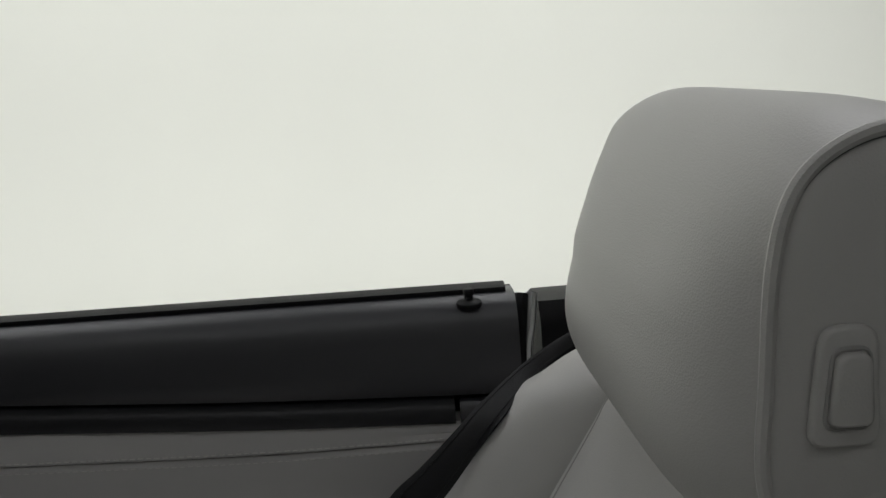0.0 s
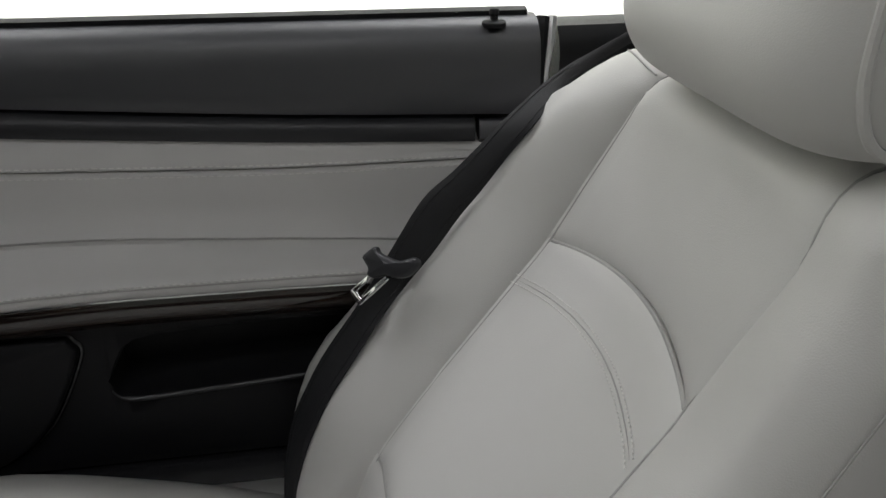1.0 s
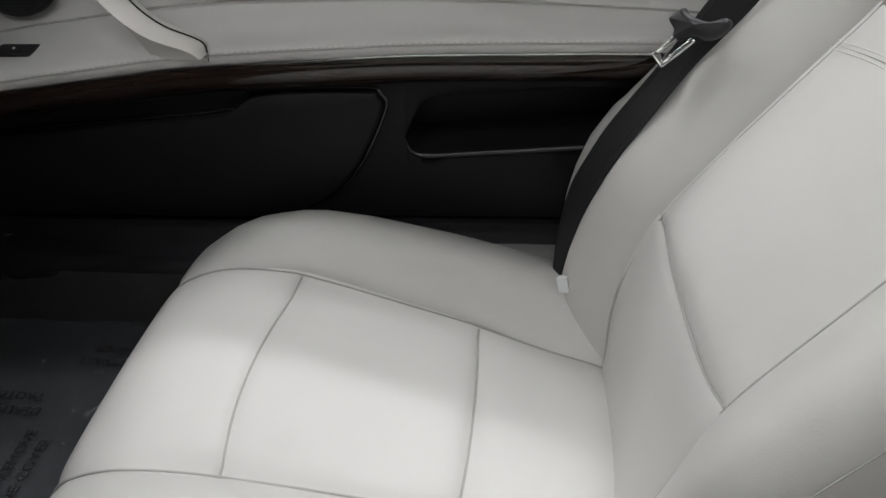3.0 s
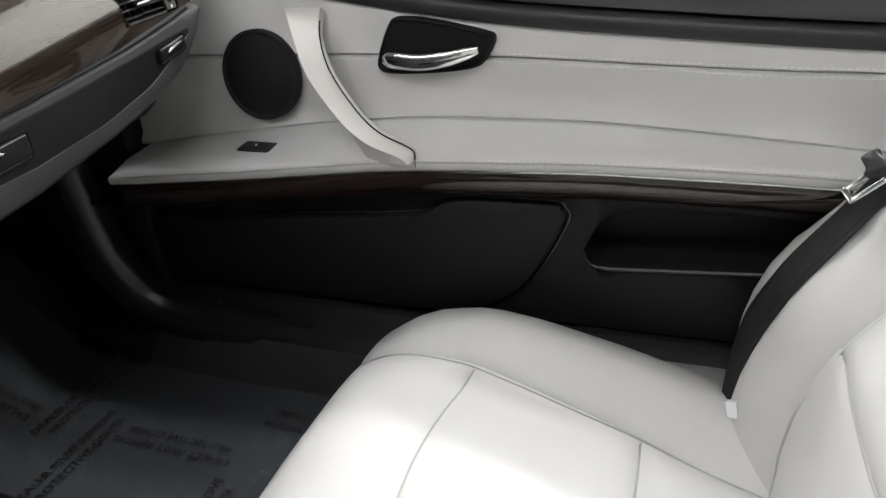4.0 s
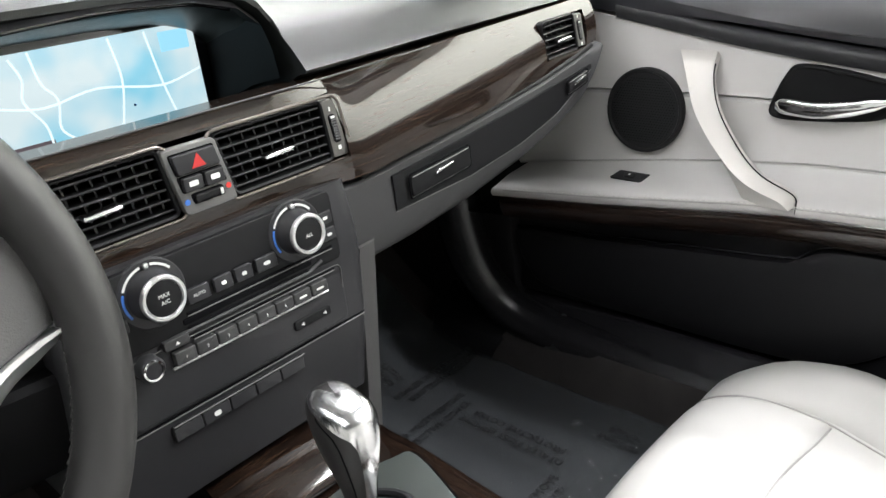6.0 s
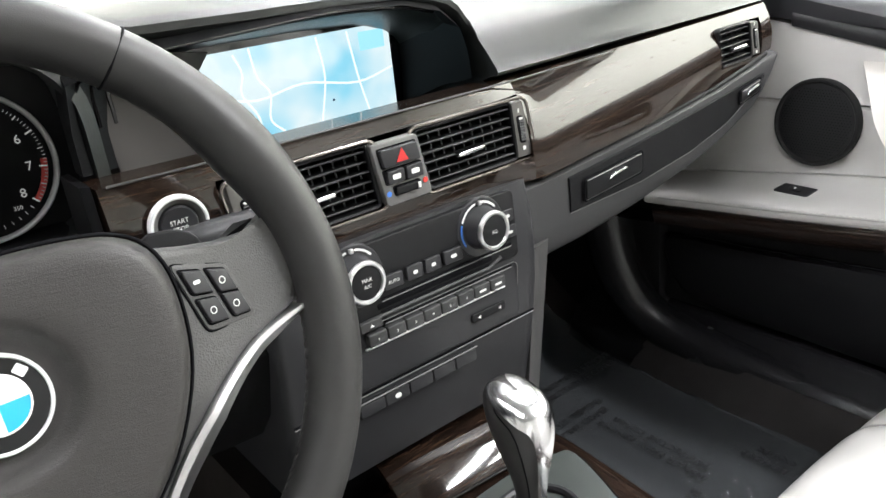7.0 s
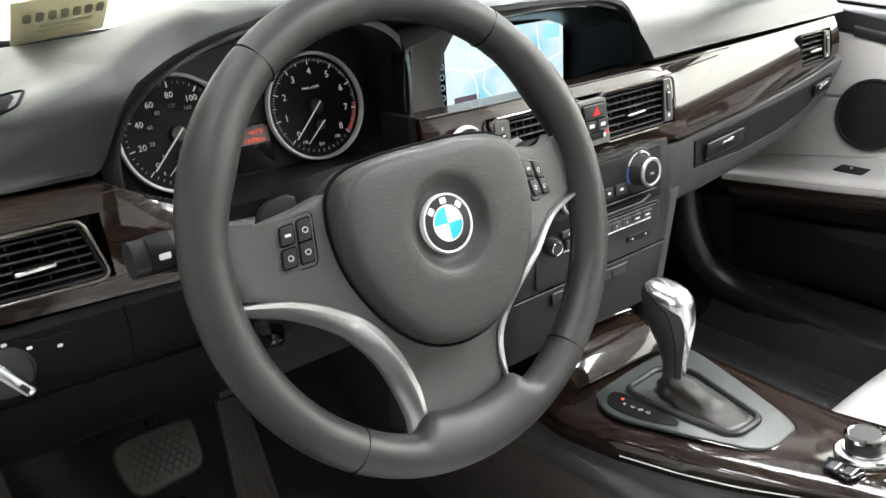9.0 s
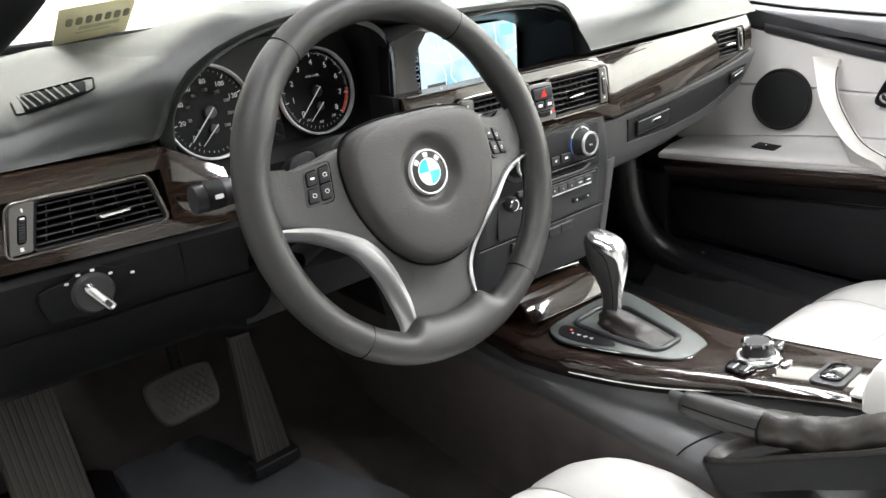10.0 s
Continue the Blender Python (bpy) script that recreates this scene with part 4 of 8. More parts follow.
def car_seat(xc, label):
    seat = base("front_seat", (xc, -0.3, 0.21), label, "seat", "front seats")
    Sb, Sc = back_surface(xc), cushion_surface(xc - 0.020)
    # backrest limits
    va, vb = v_at(BP, BS, 1, 0.449), v_at(BP, BS, 1, 0.648)
    ub = lambda v: I(v, [0, 0.05, 0.12, 0.20, va], [0.44, 0.52, 0.565, 0.575, 0.555])
    un = lambda v: ub(v) + 0.075 * smoothstep(0.68, 0.90, v)
    low = lambda u: va - 0.034 * (1 - (u / 0.555) ** 2)
    top = lambda u: vb + 0.032 * (1 - (u / 0.555) ** 2)
    # the upper part sits a little behind the arched pad
    Su = lambda u, v: Sb(u, v) - V3(0, 0.0040, 0.0016) * math.exp(-max(0.0, v - top(u)) / 0.075) * max(0.0, 1 - (abs(u) / 0.555) ** 4)
    back = part("backrest", patch(Sb, -0.555, 0.555, low, top, 26, 26, 0.006, 0.010, flip=-1), LEATHER, seat, "light grey leather centre of the backrest")
    part("lower_back", patch(Sb, lambda v: -ub(v), ub, 0.0, low, 20, 14, 0.006, 0.010, "lrt", flip=-1), LEATHER, back)
    part("upper_back", patch(Su, lambda v: -un(v), 0.555, top, 0.995, 24, 22, 0.006, 0.011, "lrb", flip=-1), LEATHER, back)
    for s in (1, -1):
        a, b = (ub, 1.42) if s > 0 else (-1.22, lambda v: -un(v))
        part("side_bolster", patch(Sb, a, b, 0.0, 0.995, 22, 44, 0.006, 0.010, "l" if s > 0 else "r", flip=-1), LEATHER, back, "padded leather side bolster")
        part("side_seam", tube([Sb(s * (ub if s > 0 else un)(v), v) - V3(0, 0.0052, 0.0035) for v in np.linspace(0.02, 0.985, 60)], 0.0011, 6), SEAM, back)
        part("bolster_fold", tube([Sb(s * (1.0 if s < 0 else 0.97), v) - V3(0, 0.0004, 0.0) for v in np.linspace(0.05, 0.97, 60)], 0.0009, 6), SEAM, back)
    for nm, fn, k in (("arched_seam", top, 0.0), ("lumbar_seam", low, 0.0)):
        part(nm, tube([Sb(u, fn(u)) - V3(0, 0.0058, 0.0042) for u in np.linspace(-0.55, 0.55, 36)], 0.0022, 8), SEAM, back)
    # cross seam over the door-side shoulder
    vt = v_at(BP, BS, 1, 0.796)
    part("shoulder_seam", tube([Sb(u, vt + 0.02 * (u - 0.56)) for u in np.linspace(0.56, 1.05, 20)], 0.0011, 6), SEAM, back)
    # stitched arch just under the arched seam
    arch = lambda u, k: top(u) - 0.058 - k
    for k in (0.0, 0.011):
        st = []
        us_ = np.linspace(-0.55, 0.55, 120)
        for i in range(0, 119, 2):
            st.append(tube([Sb(us_[i], arch(us_[i], k)) + V3(0, 0.0003, 0.0002), Sb(us_[i + 1], arch(us_[i + 1], k)) + V3(0, 0.0003, 0.0002)], 0.00065, 5))
        part("stitching", join(*st), STITCH, back, "pale decorative stitching")
    part("arch_fold", tube([Sb(u, arch(u, 0.0055)) + V3(0, 0.0001, 0.0) for u in np.linspace(-0.540, 0.540, 60)], lambda t: 0.0008 - 0.0006 * smoothstep(0.30, 0.5, abs(t - 0.5)), 6), SEAM, back)
    # outer roll of the door-side bolster, beside the belt
    path = spline([V3(xc + 0.212, -0.608, 0.590), V3(xc + 0.210, -0.578, 0.534), V3(xc + 0.208, -0.564, 0.508), V3(xc + 0.206, -0.544, 0.472), V3(xc + 0.204, -0.526, 0.437), V3(xc + 0.202, -0.508, 0.402), V3(xc + 0.198, -0.500, 0.372)], 6)
    part("bolster_roll", tube([p + V3(0.026, 0, -0.017) for p in path], lambda t: I(t, [0, 0.17, 0.33, 0.5, 0.67, 0.83, 1], [0.004, 0.017, 0.024, 0.0265, 0.0225, 0.013, 0.004]), 18), LEATHER, back, "rounded outer edge of the bolster")
    # rounded rear edge of the top
    part("rear_roll", tube([Sb(u, 0.99) + V3(0, -0.014, -0.028) for u in np.linspace(-0.98, 0.92, 18)], lambda t: 0.028 * min(1.0, 0.35 + 6 * min(t, 1 - t)), 14), LEATHER, back, "rounded rear top edge of the backrest")
    # hard shell behind the backrest
    shell = []
    for v in np.linspace(0.0, 0.995, 16):
        L, R = Sb(-1.2, v), Sb(1.4, v)
        b = V3(0, -0.02 - 0.03 * math.sin(math.pi * v), -0.01)
        mid = [L * (1 - k) + R * k + b * math.sin(math.pi * k) ** 0.5 for k in np.linspace(0, 1, 9)]
        shell.append(mid + [p + V3(0, 0.02, 0.012) for p in mid[::-1]])
    part("back_shell", loft(shell), DARK, back, "black rear shell of the backrest")
    # cushion
    ur = lambda v: I(v, [0, 0.10, 0.35, 0.62, 1], [0.38, 0.40, 0.50, 0.56, 0.58])
    v1, v2 = v_at(CP, CS, 0, -0.397), v_at(CP, CS, 0, -0.188)
    f1 = lambda u: v1 - 0.008 * (1 - min(1, abs(u) / 0.5) ** 2)
    f2 = lambda u: v2 + 0.026 * (1 - min(1, abs(u) / 0.56) ** 2)
    cush = part("cushion", patch(Sc, lambda v: -ur(v), ur, f1, f2, 24, 20, 0.006, 0.011), LEATHER, seat, "light grey leather seat cushion")
    part("rear_cushion", patch(Sc, lambda v: -ur(v), ur, 0.0, f1, 22, 12, 0.006, 0.010, "lrt"), LEATHER, cush)
    part("front_roll", patch(Sc, lambda v: -ur(v), ur, f2, 1.0, 24, 26, 0.006, 0.011, "lrb"), LEATHER, cush, "rounded leather front of the cushion")
    for s in (1, -1):
        if s > 0:
            part("cushion_bolster", patch(Sc, ur, 1.45, 0.0, 1.0, 24, 40, 0.006, 0.010, "l"), LEATHER, cush, "padded leather cushion bolster")
        else:
            part("cushion_bolster", patch(Sc, -1.45, lambda v: -ur(v), 0.0, 1.0, 24, 40, 0.006, 0.010, "r"), LEATHER, cush, "padded leather cushion bolster")
        part("cushion_seam", tube([Sc(s * ur(v), v) - V3(0, 0, 0.0052) for v in np.linspace(0.04, 0.97, 60)], 0.0013, 6), SEAM, cush)
    for fn in (f1, f2):
        e = ur(fn(0.5)) - 0.012
        part("cross_seam", tube([Sc(u, fn(u)) - V3(0, 0, 0.0052) for u in np.linspace(-e, e, 40)], 0.0013, 6), SEAM, cush)
    part("seat_base", loft([[V3(xc + sx * w, y, z) for sx, y in ((-1, -0.50), (1, -0.50), (1, -0.06), (-1, -0.06))] for w, z in ((0.19, 0.20), (0.20, 0.215), (0.205, 0.228))]), DARK, seat, "black seat base with rails")
    for s in (1, -1):
        part("side_valance", loft([[V3(xc + s * (0.207 + 0.012 * k), y, z + k * 0.0) for y, z in ((-0.56, 0.215), (-0.05, 0.215), (-0.06, 0.29), (-0.2, 0.31), (-0.54, 0.27))] for k in (0, 1)]), DARK, seat, "black plastic seat side cover")
    # headrest on two posts
    hx, hw = xc + 0.016, 0.141
    side = spline([(-0.8330, 0.862), (-0.8335, 0.905), (-0.8355, 0.955), (-0.8440, 0.985), (-0.8640, 1.001), (-0.8900, 1.004), (-0.9250, 0.990), (-0.9450, 0.955), (-0.9500, 0.905), (-0.9420, 0.858), (-0.9200, 0.834), (-0.8900, 0.824), (-0.8620, 0.820), (-0.8430, 0.832)], 7, True)
    sc = np.mean(side, axis=0)
    rr = []
    for k in np.linspace(-1, 1, 31):
        q = 1 - abs(k) ** 6
        row = []
        for p in side:
            d = p - sc
            fwd = max(0.0, d[0]) / 0.06
            grow = 1.0 + 0.05 * q
            row.append(V3(hx + k * hw, sc[0] + d[0] * grow + (0.030 + 0.008 * (k + 1)) * q * min(1, fwd) * (1 - smoothstep(-0.035, 0.10, d[1])) - 0.005 * q * min(1, fwd) * smoothstep(0.045, 0.09, d[1]), sc[1] + d[1] * grow + (0.004 * q if d[1] > 0 else -0.006 * q)))
        rr.append(row)
    head = part("headrest", loft(rr), LEATHER, seat, "large rounded leather headrest")
    for s in (1, -1):
        part("piping", tube([V3(hx + s * (hw + 0.0005), *(sc + (p - sc) * (0.985 if s < 0 else 0.90))) for p in side], 0.0032, 8, closed=True), LEATHER, head, "leather piping")
        sd = []
        for k, o in ((0.985, 0.0), (0.93, 0.0035), (0.75, 0.0075), (0.4, 0.0105), (0.1, 0.0115)):
            sd.append([V3(hx + s * (hw - 0.0015 + o), *(sc + (p - sc) * k * (1.0 if s < 0 else 0.9))) for p in side])
        part("side_panel", loft([[V3(hx + s * (hw - 0.02), *(sc + (p - sc) * 0.95)) for p in side]] + sd), LEATHER, head, "padded headrest side")
        part("piping_seam", tube([V3(hx + s * (hw + 0.001), *(sc + (p - sc) * 0.962)) for p in side], 0.0015, 6, closed=True), SEAM_DEEP, head)
        bo = V3(hx + s * (hw + 0.0085), -0.8625, 0.905)
        U, Vv = ((0, -1, 0), (0, 0, 1)) if s < 0 else ((0, 1, 0), (0, 0, 1))
        o1 = [(-0.0105, 0.022), (0.0085, 0.022), (0.0115, -0.022), (-0.0140, -0.022)]
        if s > 0:
            o1 = [(-x, y) for x, y in o1][::-1]
        r1 = [p * 1.15 for p in roundpoly(o1, 0.007)]
        bt = part("adjuster_bezel", prism(r1, bo, U, Vv, 0.0035, 0.002), LEATHER, head, "raised trapezoid bezel")
        part("adjuster_button", prism([p * 0.60 for p in r1], bo + V3(s * 0.0030, 0, 0), U, Vv, 0.0045, 0.002), LEATHER, bt, "grey adjuster button")
        part("button_gap", tube([bo + V3(s * 0.0036, U[1] * p[0] * 0.66, p[1] * 0.66) for p in r1], 0.0009, 6, closed=True), SEAM, bt)
        part("post", tube([V3(hx + s * 0.062, -0.885, 0.78), V3(hx + s * 0.062, -0.888, 0.835)], 0.0065, 12), CHROME, head, "chrome headrest post")
        part("post_collar", lathe([(0.013, 0.0), (0.013, 0.005), (0.010, 0.008), (0.007, 0.008)], (hx + s * 0.062, -0.886, 0.797), (1, 0, 0), (0, 1, 0), 16), PANEL, head)
    return seat


SEAT = car_seat(0.428, "light grey leather front passenger seat with bolsters")
driver = copy_thing(SEAT, Matrix.Translation((-0.360, -0.297, 0.236)))
tagged(driver, "light grey leather driver seat beside the handbrake", "seat")


# ---- passenger seat belt ----
def seat_belt():
    belt = base("seat_belt", (0.62, -0.5, 0.31), "black seat belt hanging beside the passenger seat", "seat belt")
    nrm = unit((-0.70, 0.52, 0.48))
    # the two edges of the webbing from the pillar down to the anchor
    outer = spline([(0.728, -0.925, 0.826), (0.700, -0.835, 0.793), (0.672, -0.785, 0.777), (0.650, -0.739, 0.749), (0.641, -0.706, 0.721), (0.639, -0.678, 0.695), (0.637, -0.649, 0.670), (0.634, -0.619, 0.624), (0.637, -0.584, 0.564), (0.637, -0.542, 0.502), (0.636, -0.521, 0.464), (0.631, -0.502, 0.425), (0.620, -0.491, 0.385), (0.612, -0.485, 0.345), (0.606, -0.482, 0.300)], 5)
    inner = spline([(0.727, -0.934, 0.818), (0.698, -0.844, 0.784), (0.664, -0.793, 0.766), (0.627, -0.756, 0.745), (0.627, -0.730, 0.713), (0.627, -0.706, 0.681), (0.627, -0.683, 0.653), (0.619, -0.655, 0.619), (0.616, -0.612, 0.567), (0.602, -0.568, 0.508), (0.594, -0.546, 0.478), (0.590, -0.529, 0.446), (0.592, -0.513, 0.405), (0.594, -0.500, 0.354), (0.592, -0.497, 0.300)], 5)
    web = []
    for i, (a, b) in enumerate(zip(outer, inner)):
        k = i / (len(outer) - 1)
        along_web = unit(outer[min(i + 1, len(outer) - 1)] - outer[max(i - 1, 0)])
        n = unit(np.cross(along_web, b - a))
        if n @ nrm < 0:
            n = -n
        bulge = 0.0015 + 0.0035 * math.exp(-((k - 0.43) / 0.09) ** 2)
        front = [a + (b - a) * q + n * (0.0008 + bulge * math.sin(math.pi * q) ** 0.7) for q in np.linspace(0, 1, 7)]
        web.append(front + [p - n * 0.0016 for p in front[::-1]])
    strap = part("strap", loft(web), WEB, belt, "black woven webbing")
    # hems along both edges of the webbing
    for q in (1, 5):
        part("hem", tube([row[q] + nrm * 0.0001 for row in web[8:]], 0.0005, 5), WEB, strap)
    # tongue with a steel loop, its skewed outline shaped to fit the camera's view
    O, U, Vv = V3(0.617, -0.611, 0.612) + nrm * 0.004, V3(-0.527, -0.838, 0.140), V3(0.477, -0.156, 0.865)
    body = spline([(-0.0090, 0.0165), (-0.0165, 0.0120), (-0.0225, 0.0055), (-0.0180, -0.0010), (-0.0150, -0.0055), (-0.0155, -0.0110), (-0.0085, -0.0140), (0.0050, -0.0105), (0.0150, -0.0125), (0.0280, -0.0100), (0.0365, -0.0020), (0.0385, 0.0045), (0.0335, 0.0085), (0.0260, 0.0065), (0.0170, 0.0042), (0.0050, 0.0070), (-0.0050, 0.0110)], 3, True)
    tongue = part("tongue", prism(body[::-1] if np.cross(U, Vv) @ nrm < 0 else body, O, U, Vv, 0.010, 0.0045, 0.002), PANEL, belt, "black plastic buckle tongue")
    at = lambda x, y, h: O + U * x + Vv * y + nrm * h
    W, X = unit(at(-0.0250, -0.0295, 0) - at(-0.0040, -0.0095, 0)), unit(at(0.0060, -0.0095, 0) - at(-0.0100, -0.0120, 0))
    X = unit(X - W * (X @ W))
    c = at(-0.0120, -0.0205, 0.004)
    for a in (-0.0066, 0.0066):
        part("tongue_side", prism(rrect(0.0050, 0.038, 0.0015), c + X * a, X, -W, 0.0028, 0.0010), CHROME, tongue, "polished steel")
    part("tongue_tip", prism(rrect(0.0182, 0.0070, 0.0025), c + W * 0.0185, X, -W, 0.0028, 0.0010), CHROME, tongue, "polished steel tip")
    part("anchor", prism(rrect(0.013, 0.022, 0.003), V3(0.572, -0.494, 0.3215), unit((0.3, 0.9, -0.2)), unit((0.1, 0.2, 0.95)), 0.006, 0.0015), WHITE_ENAMEL, belt, "pale belt anchor")
    return belt


seat_belt()


# ---- dashboard ----
XR = (1, 0, 0)
ZU = (0, 0, 1)
yw = lambda x: 0.150 + 0.072 * max(0.0, abs(x) - 0.15)
ztop = lambda x: I(x, [-0.72, -0.535, -0.520, -0.500, -0.470, -0.40, -0.24, 0.3, 0.64], [0.839, 0.835, 0.826, 0.812, 0.797, 0.797, 0.833, 0.833, 0.838])
zbot = lambda x: I(x, [-0.72, -0.5, -0.2, 0.17, 0.345, 0.5, 0.58, 0.64], [0.748, 0.742, 0.742, 0.739, 0.746, 0.758, 0.768, 0.778])


def even(P, n):
    """A line resampled to n points, closer together near its start."""
    P = np.array(P)
    d = np.concatenate([[0], np.cumsum(np.linalg.norm(np.diff(P, axis=0), axis=1))])
    q = d[-1] * np.linspace(0, 1, n) ** 2
    return [V3(*[np.interp(a, d, P[:, j]) for j in range(P.shape[1])]) for a in q]


def band(x0, x1, z0, z1, n=24, proud=0.0):
    """A length of bowed trim between two height curves."""
    rows = []
    for x in np.linspace(x0, x1, n):
        a, b = z0(x), z1(x)
        row = []
        for k in np.linspace(0, 1, 15):
            z = a + (b - a) * k
            q = (z - zbot(x)) / (ztop(x) - zbot(x))
            bow = 0.010 * math.sin(math.pi * (0.15 + 0.75 * q)) + proud
            m = I(x, [0.10, 0.17, 0.36, 0.56], [0.0, 1.0, 0.55, 0.0])
            roll = I(x, [0.13, 0.17, 0.36, 0.50], [0.0, 1.0, 0.8, 0.6]) * 0.085 * max(0.0, q - I(x, [0.17, 0.36, 0.50], [0.60, 0.86, 0.92])) ** 2
            row.append(V3(x, yw(x) + 0.012 * q + 0.016 * m * (q - 0.6) + 0.008 - bow + roll, z))
        row += [V3(x, yw(x) + 0.05, b), V3(x, yw(x) + 0.05, a)]
        rows.append(row)
    return loft(rows)


def vent(parent, top, bot, z0, z1, y, knob_x, slats=6, fins=9):
    """An air vent in a leaning four-sided opening; top and bot are its left and right ends at the upper and lower edge."""
    left, right = lambda z: I(z, [z0, z1], [bot[0], top[0]]), lambda z: I(z, [z0, z1], [bot[1], top[1]])
    o = roundpoly([(bot[0], z0), (bot[1], z0), (top[1], z1), (top[0], z1)], 0.004)
    L = lambda k, d: [V3(p[0], y(p[0]) + d, p[1]) for p in inset(o, -k)]
    v = part("air_vent", sheet([L(0.0030, 0.014), L(0.0030, -0.0008), L(0.0018, -0.0022), L(0.0, -0.0012), L(-0.0006, 0.002), L(-0.0006, 0.042)], True), DARK, parent, "black air vent with slats")
    part("vent_back", loft([L(-0.0008, 0.040), L(-0.0008, 0.042)]), VOID, v)
    h, cz = z1 - z0, 0.5 * (z0 + z1)
    for i in range(slats):
        z = z0 + h * (i + 0.5) / slats
        rows = [[V3(x, y(x) + 0.0012, z - 0.0010), V3(x, y(x) + 0.0004, z - 0.0002), V3(x, y(x) + 0.0012, z + 0.0008), V3(x, y(x) + 0.017, z + 0.0006), V3(x, y(x) + 0.017, z - 0.0004)] for x in np.linspace(left(z) + 0.001, right(z) - 0.001, 6)]
        part("slat", loft(rows), SLAT, v)
        # paler bead painting the light that the slat's front edge catches
        part("slat_highlight", tube([V3(x, y(x) + 0.0004, z + 0.0002) for x in np.linspace(left(z) + 0.0015, right(z) - 0.0015, 6)], 0.0007, 5), PANEL, v)
    for i in range(fins):
        k = (i + 0.5) / fins
        p, q = left(z0) * (1 - k) + right(z0) * k, left(z1) * (1 - k) + right(z1) * k
        part("fin", loft([[V3(x - 0.0008, y(x) + 0.0075, z), V3(x + 0.0008, y(x) + 0.0075, z), V3(x + 0.0008, y(x) + 0.030, z), V3(x - 0.0008, y(x) + 0.030, z)] for x, z in ((p, z0 + 0.002), (q, z1 - 0.002))]), PANEL, v)
    part("vent_knob", prism(rrect(0.031, 0.0042, 0.0018), (knob_x, y(knob_x) + 0.003, cz - 0.004), unit((1, 0, 0.03)), ZU, 0.0095, 0.0016), KNOB_CHROME, v, "bright vent tab")
    return v


def vent_slider(parent, top, bot, z0, z1, y):
    """The thumbwheel panel beside a vent."""
    o = roundpoly([(bot[0], z0), (bot[1], z0), (top[1], z1), (top[0], z1)], 0.003)
    cx, cz = 0.25 * (top[0] + top[1] + bot[0] + bot[1]), 0.5 * (z0 + z1)
    f = y(cx) - 0.0022
    s = part("vent_slider", prism([(p[0] - cx, p[1] - cz) for p in o], (cx, f + 0.008, cz), XR, ZU, 0.008, 0.001), BRONZE, parent, "warm grey thumbwheel panel")
    lean = ((top[0] + top[1]) - (bot[0] + bot[1])) / (2 * (z1 - z0))
    sk = lambda pts: [(p[0] + lean * p[1], p[1]) for p in pts]
    part("wheel_slot", prism(sk(rrect(0.0085, 0.027, 0.003, 3)), (cx, f + 0.001, cz), XR, ZU, 0.0014, 0.0003), VOID, s)
    ribs = [tube([(cx + lean * k - 0.0028, f - 0.0012 + 4.0 * k * k, cz + k), (cx + lean * k + 0.0028, f - 0.0012 + 4.0 * k * k, cz + k)], 0.0011, 6) for k in np.linspace(-0.0105, 0.0105, 9)]
    part("thumbwheel", join(*ribs), PANEL, s, "ribbed black thumbwheel")
    for k, w in ((0.0185, 0.0016), (-0.0185, 0.0034)):
        part("slider_mark", prism(rrect(w, 0.0040, 0.0007), (cx + lean * k, f, cz + k), XR, ZU, 0.0005), WHITE_INK, s)
    part("slider_tab", prism(rrect(0.0042, 0.0018, 0.0005), (cx + lean * 0.011, f - 0.001, cz + 0.011), XR, ZU, 0.0012), WHITE_INK, s)
    return s


def vent_surround(parent, top, bot, z0, z1, y):
    """A thin bright bead round a vent and its thumbwheel panel."""
    o = inset(roundpoly([(bot[0], z0), (bot[1], z0), (top[1], z1), (top[0], z1)], 0.006), -0.0040)
    part("vent_surround", tube([V3(p[0], y(p[0]) - 0.0025, p[1]) for p in o], 0.0016, 8, closed=True), BEAD, parent, "thin bright vent surround")


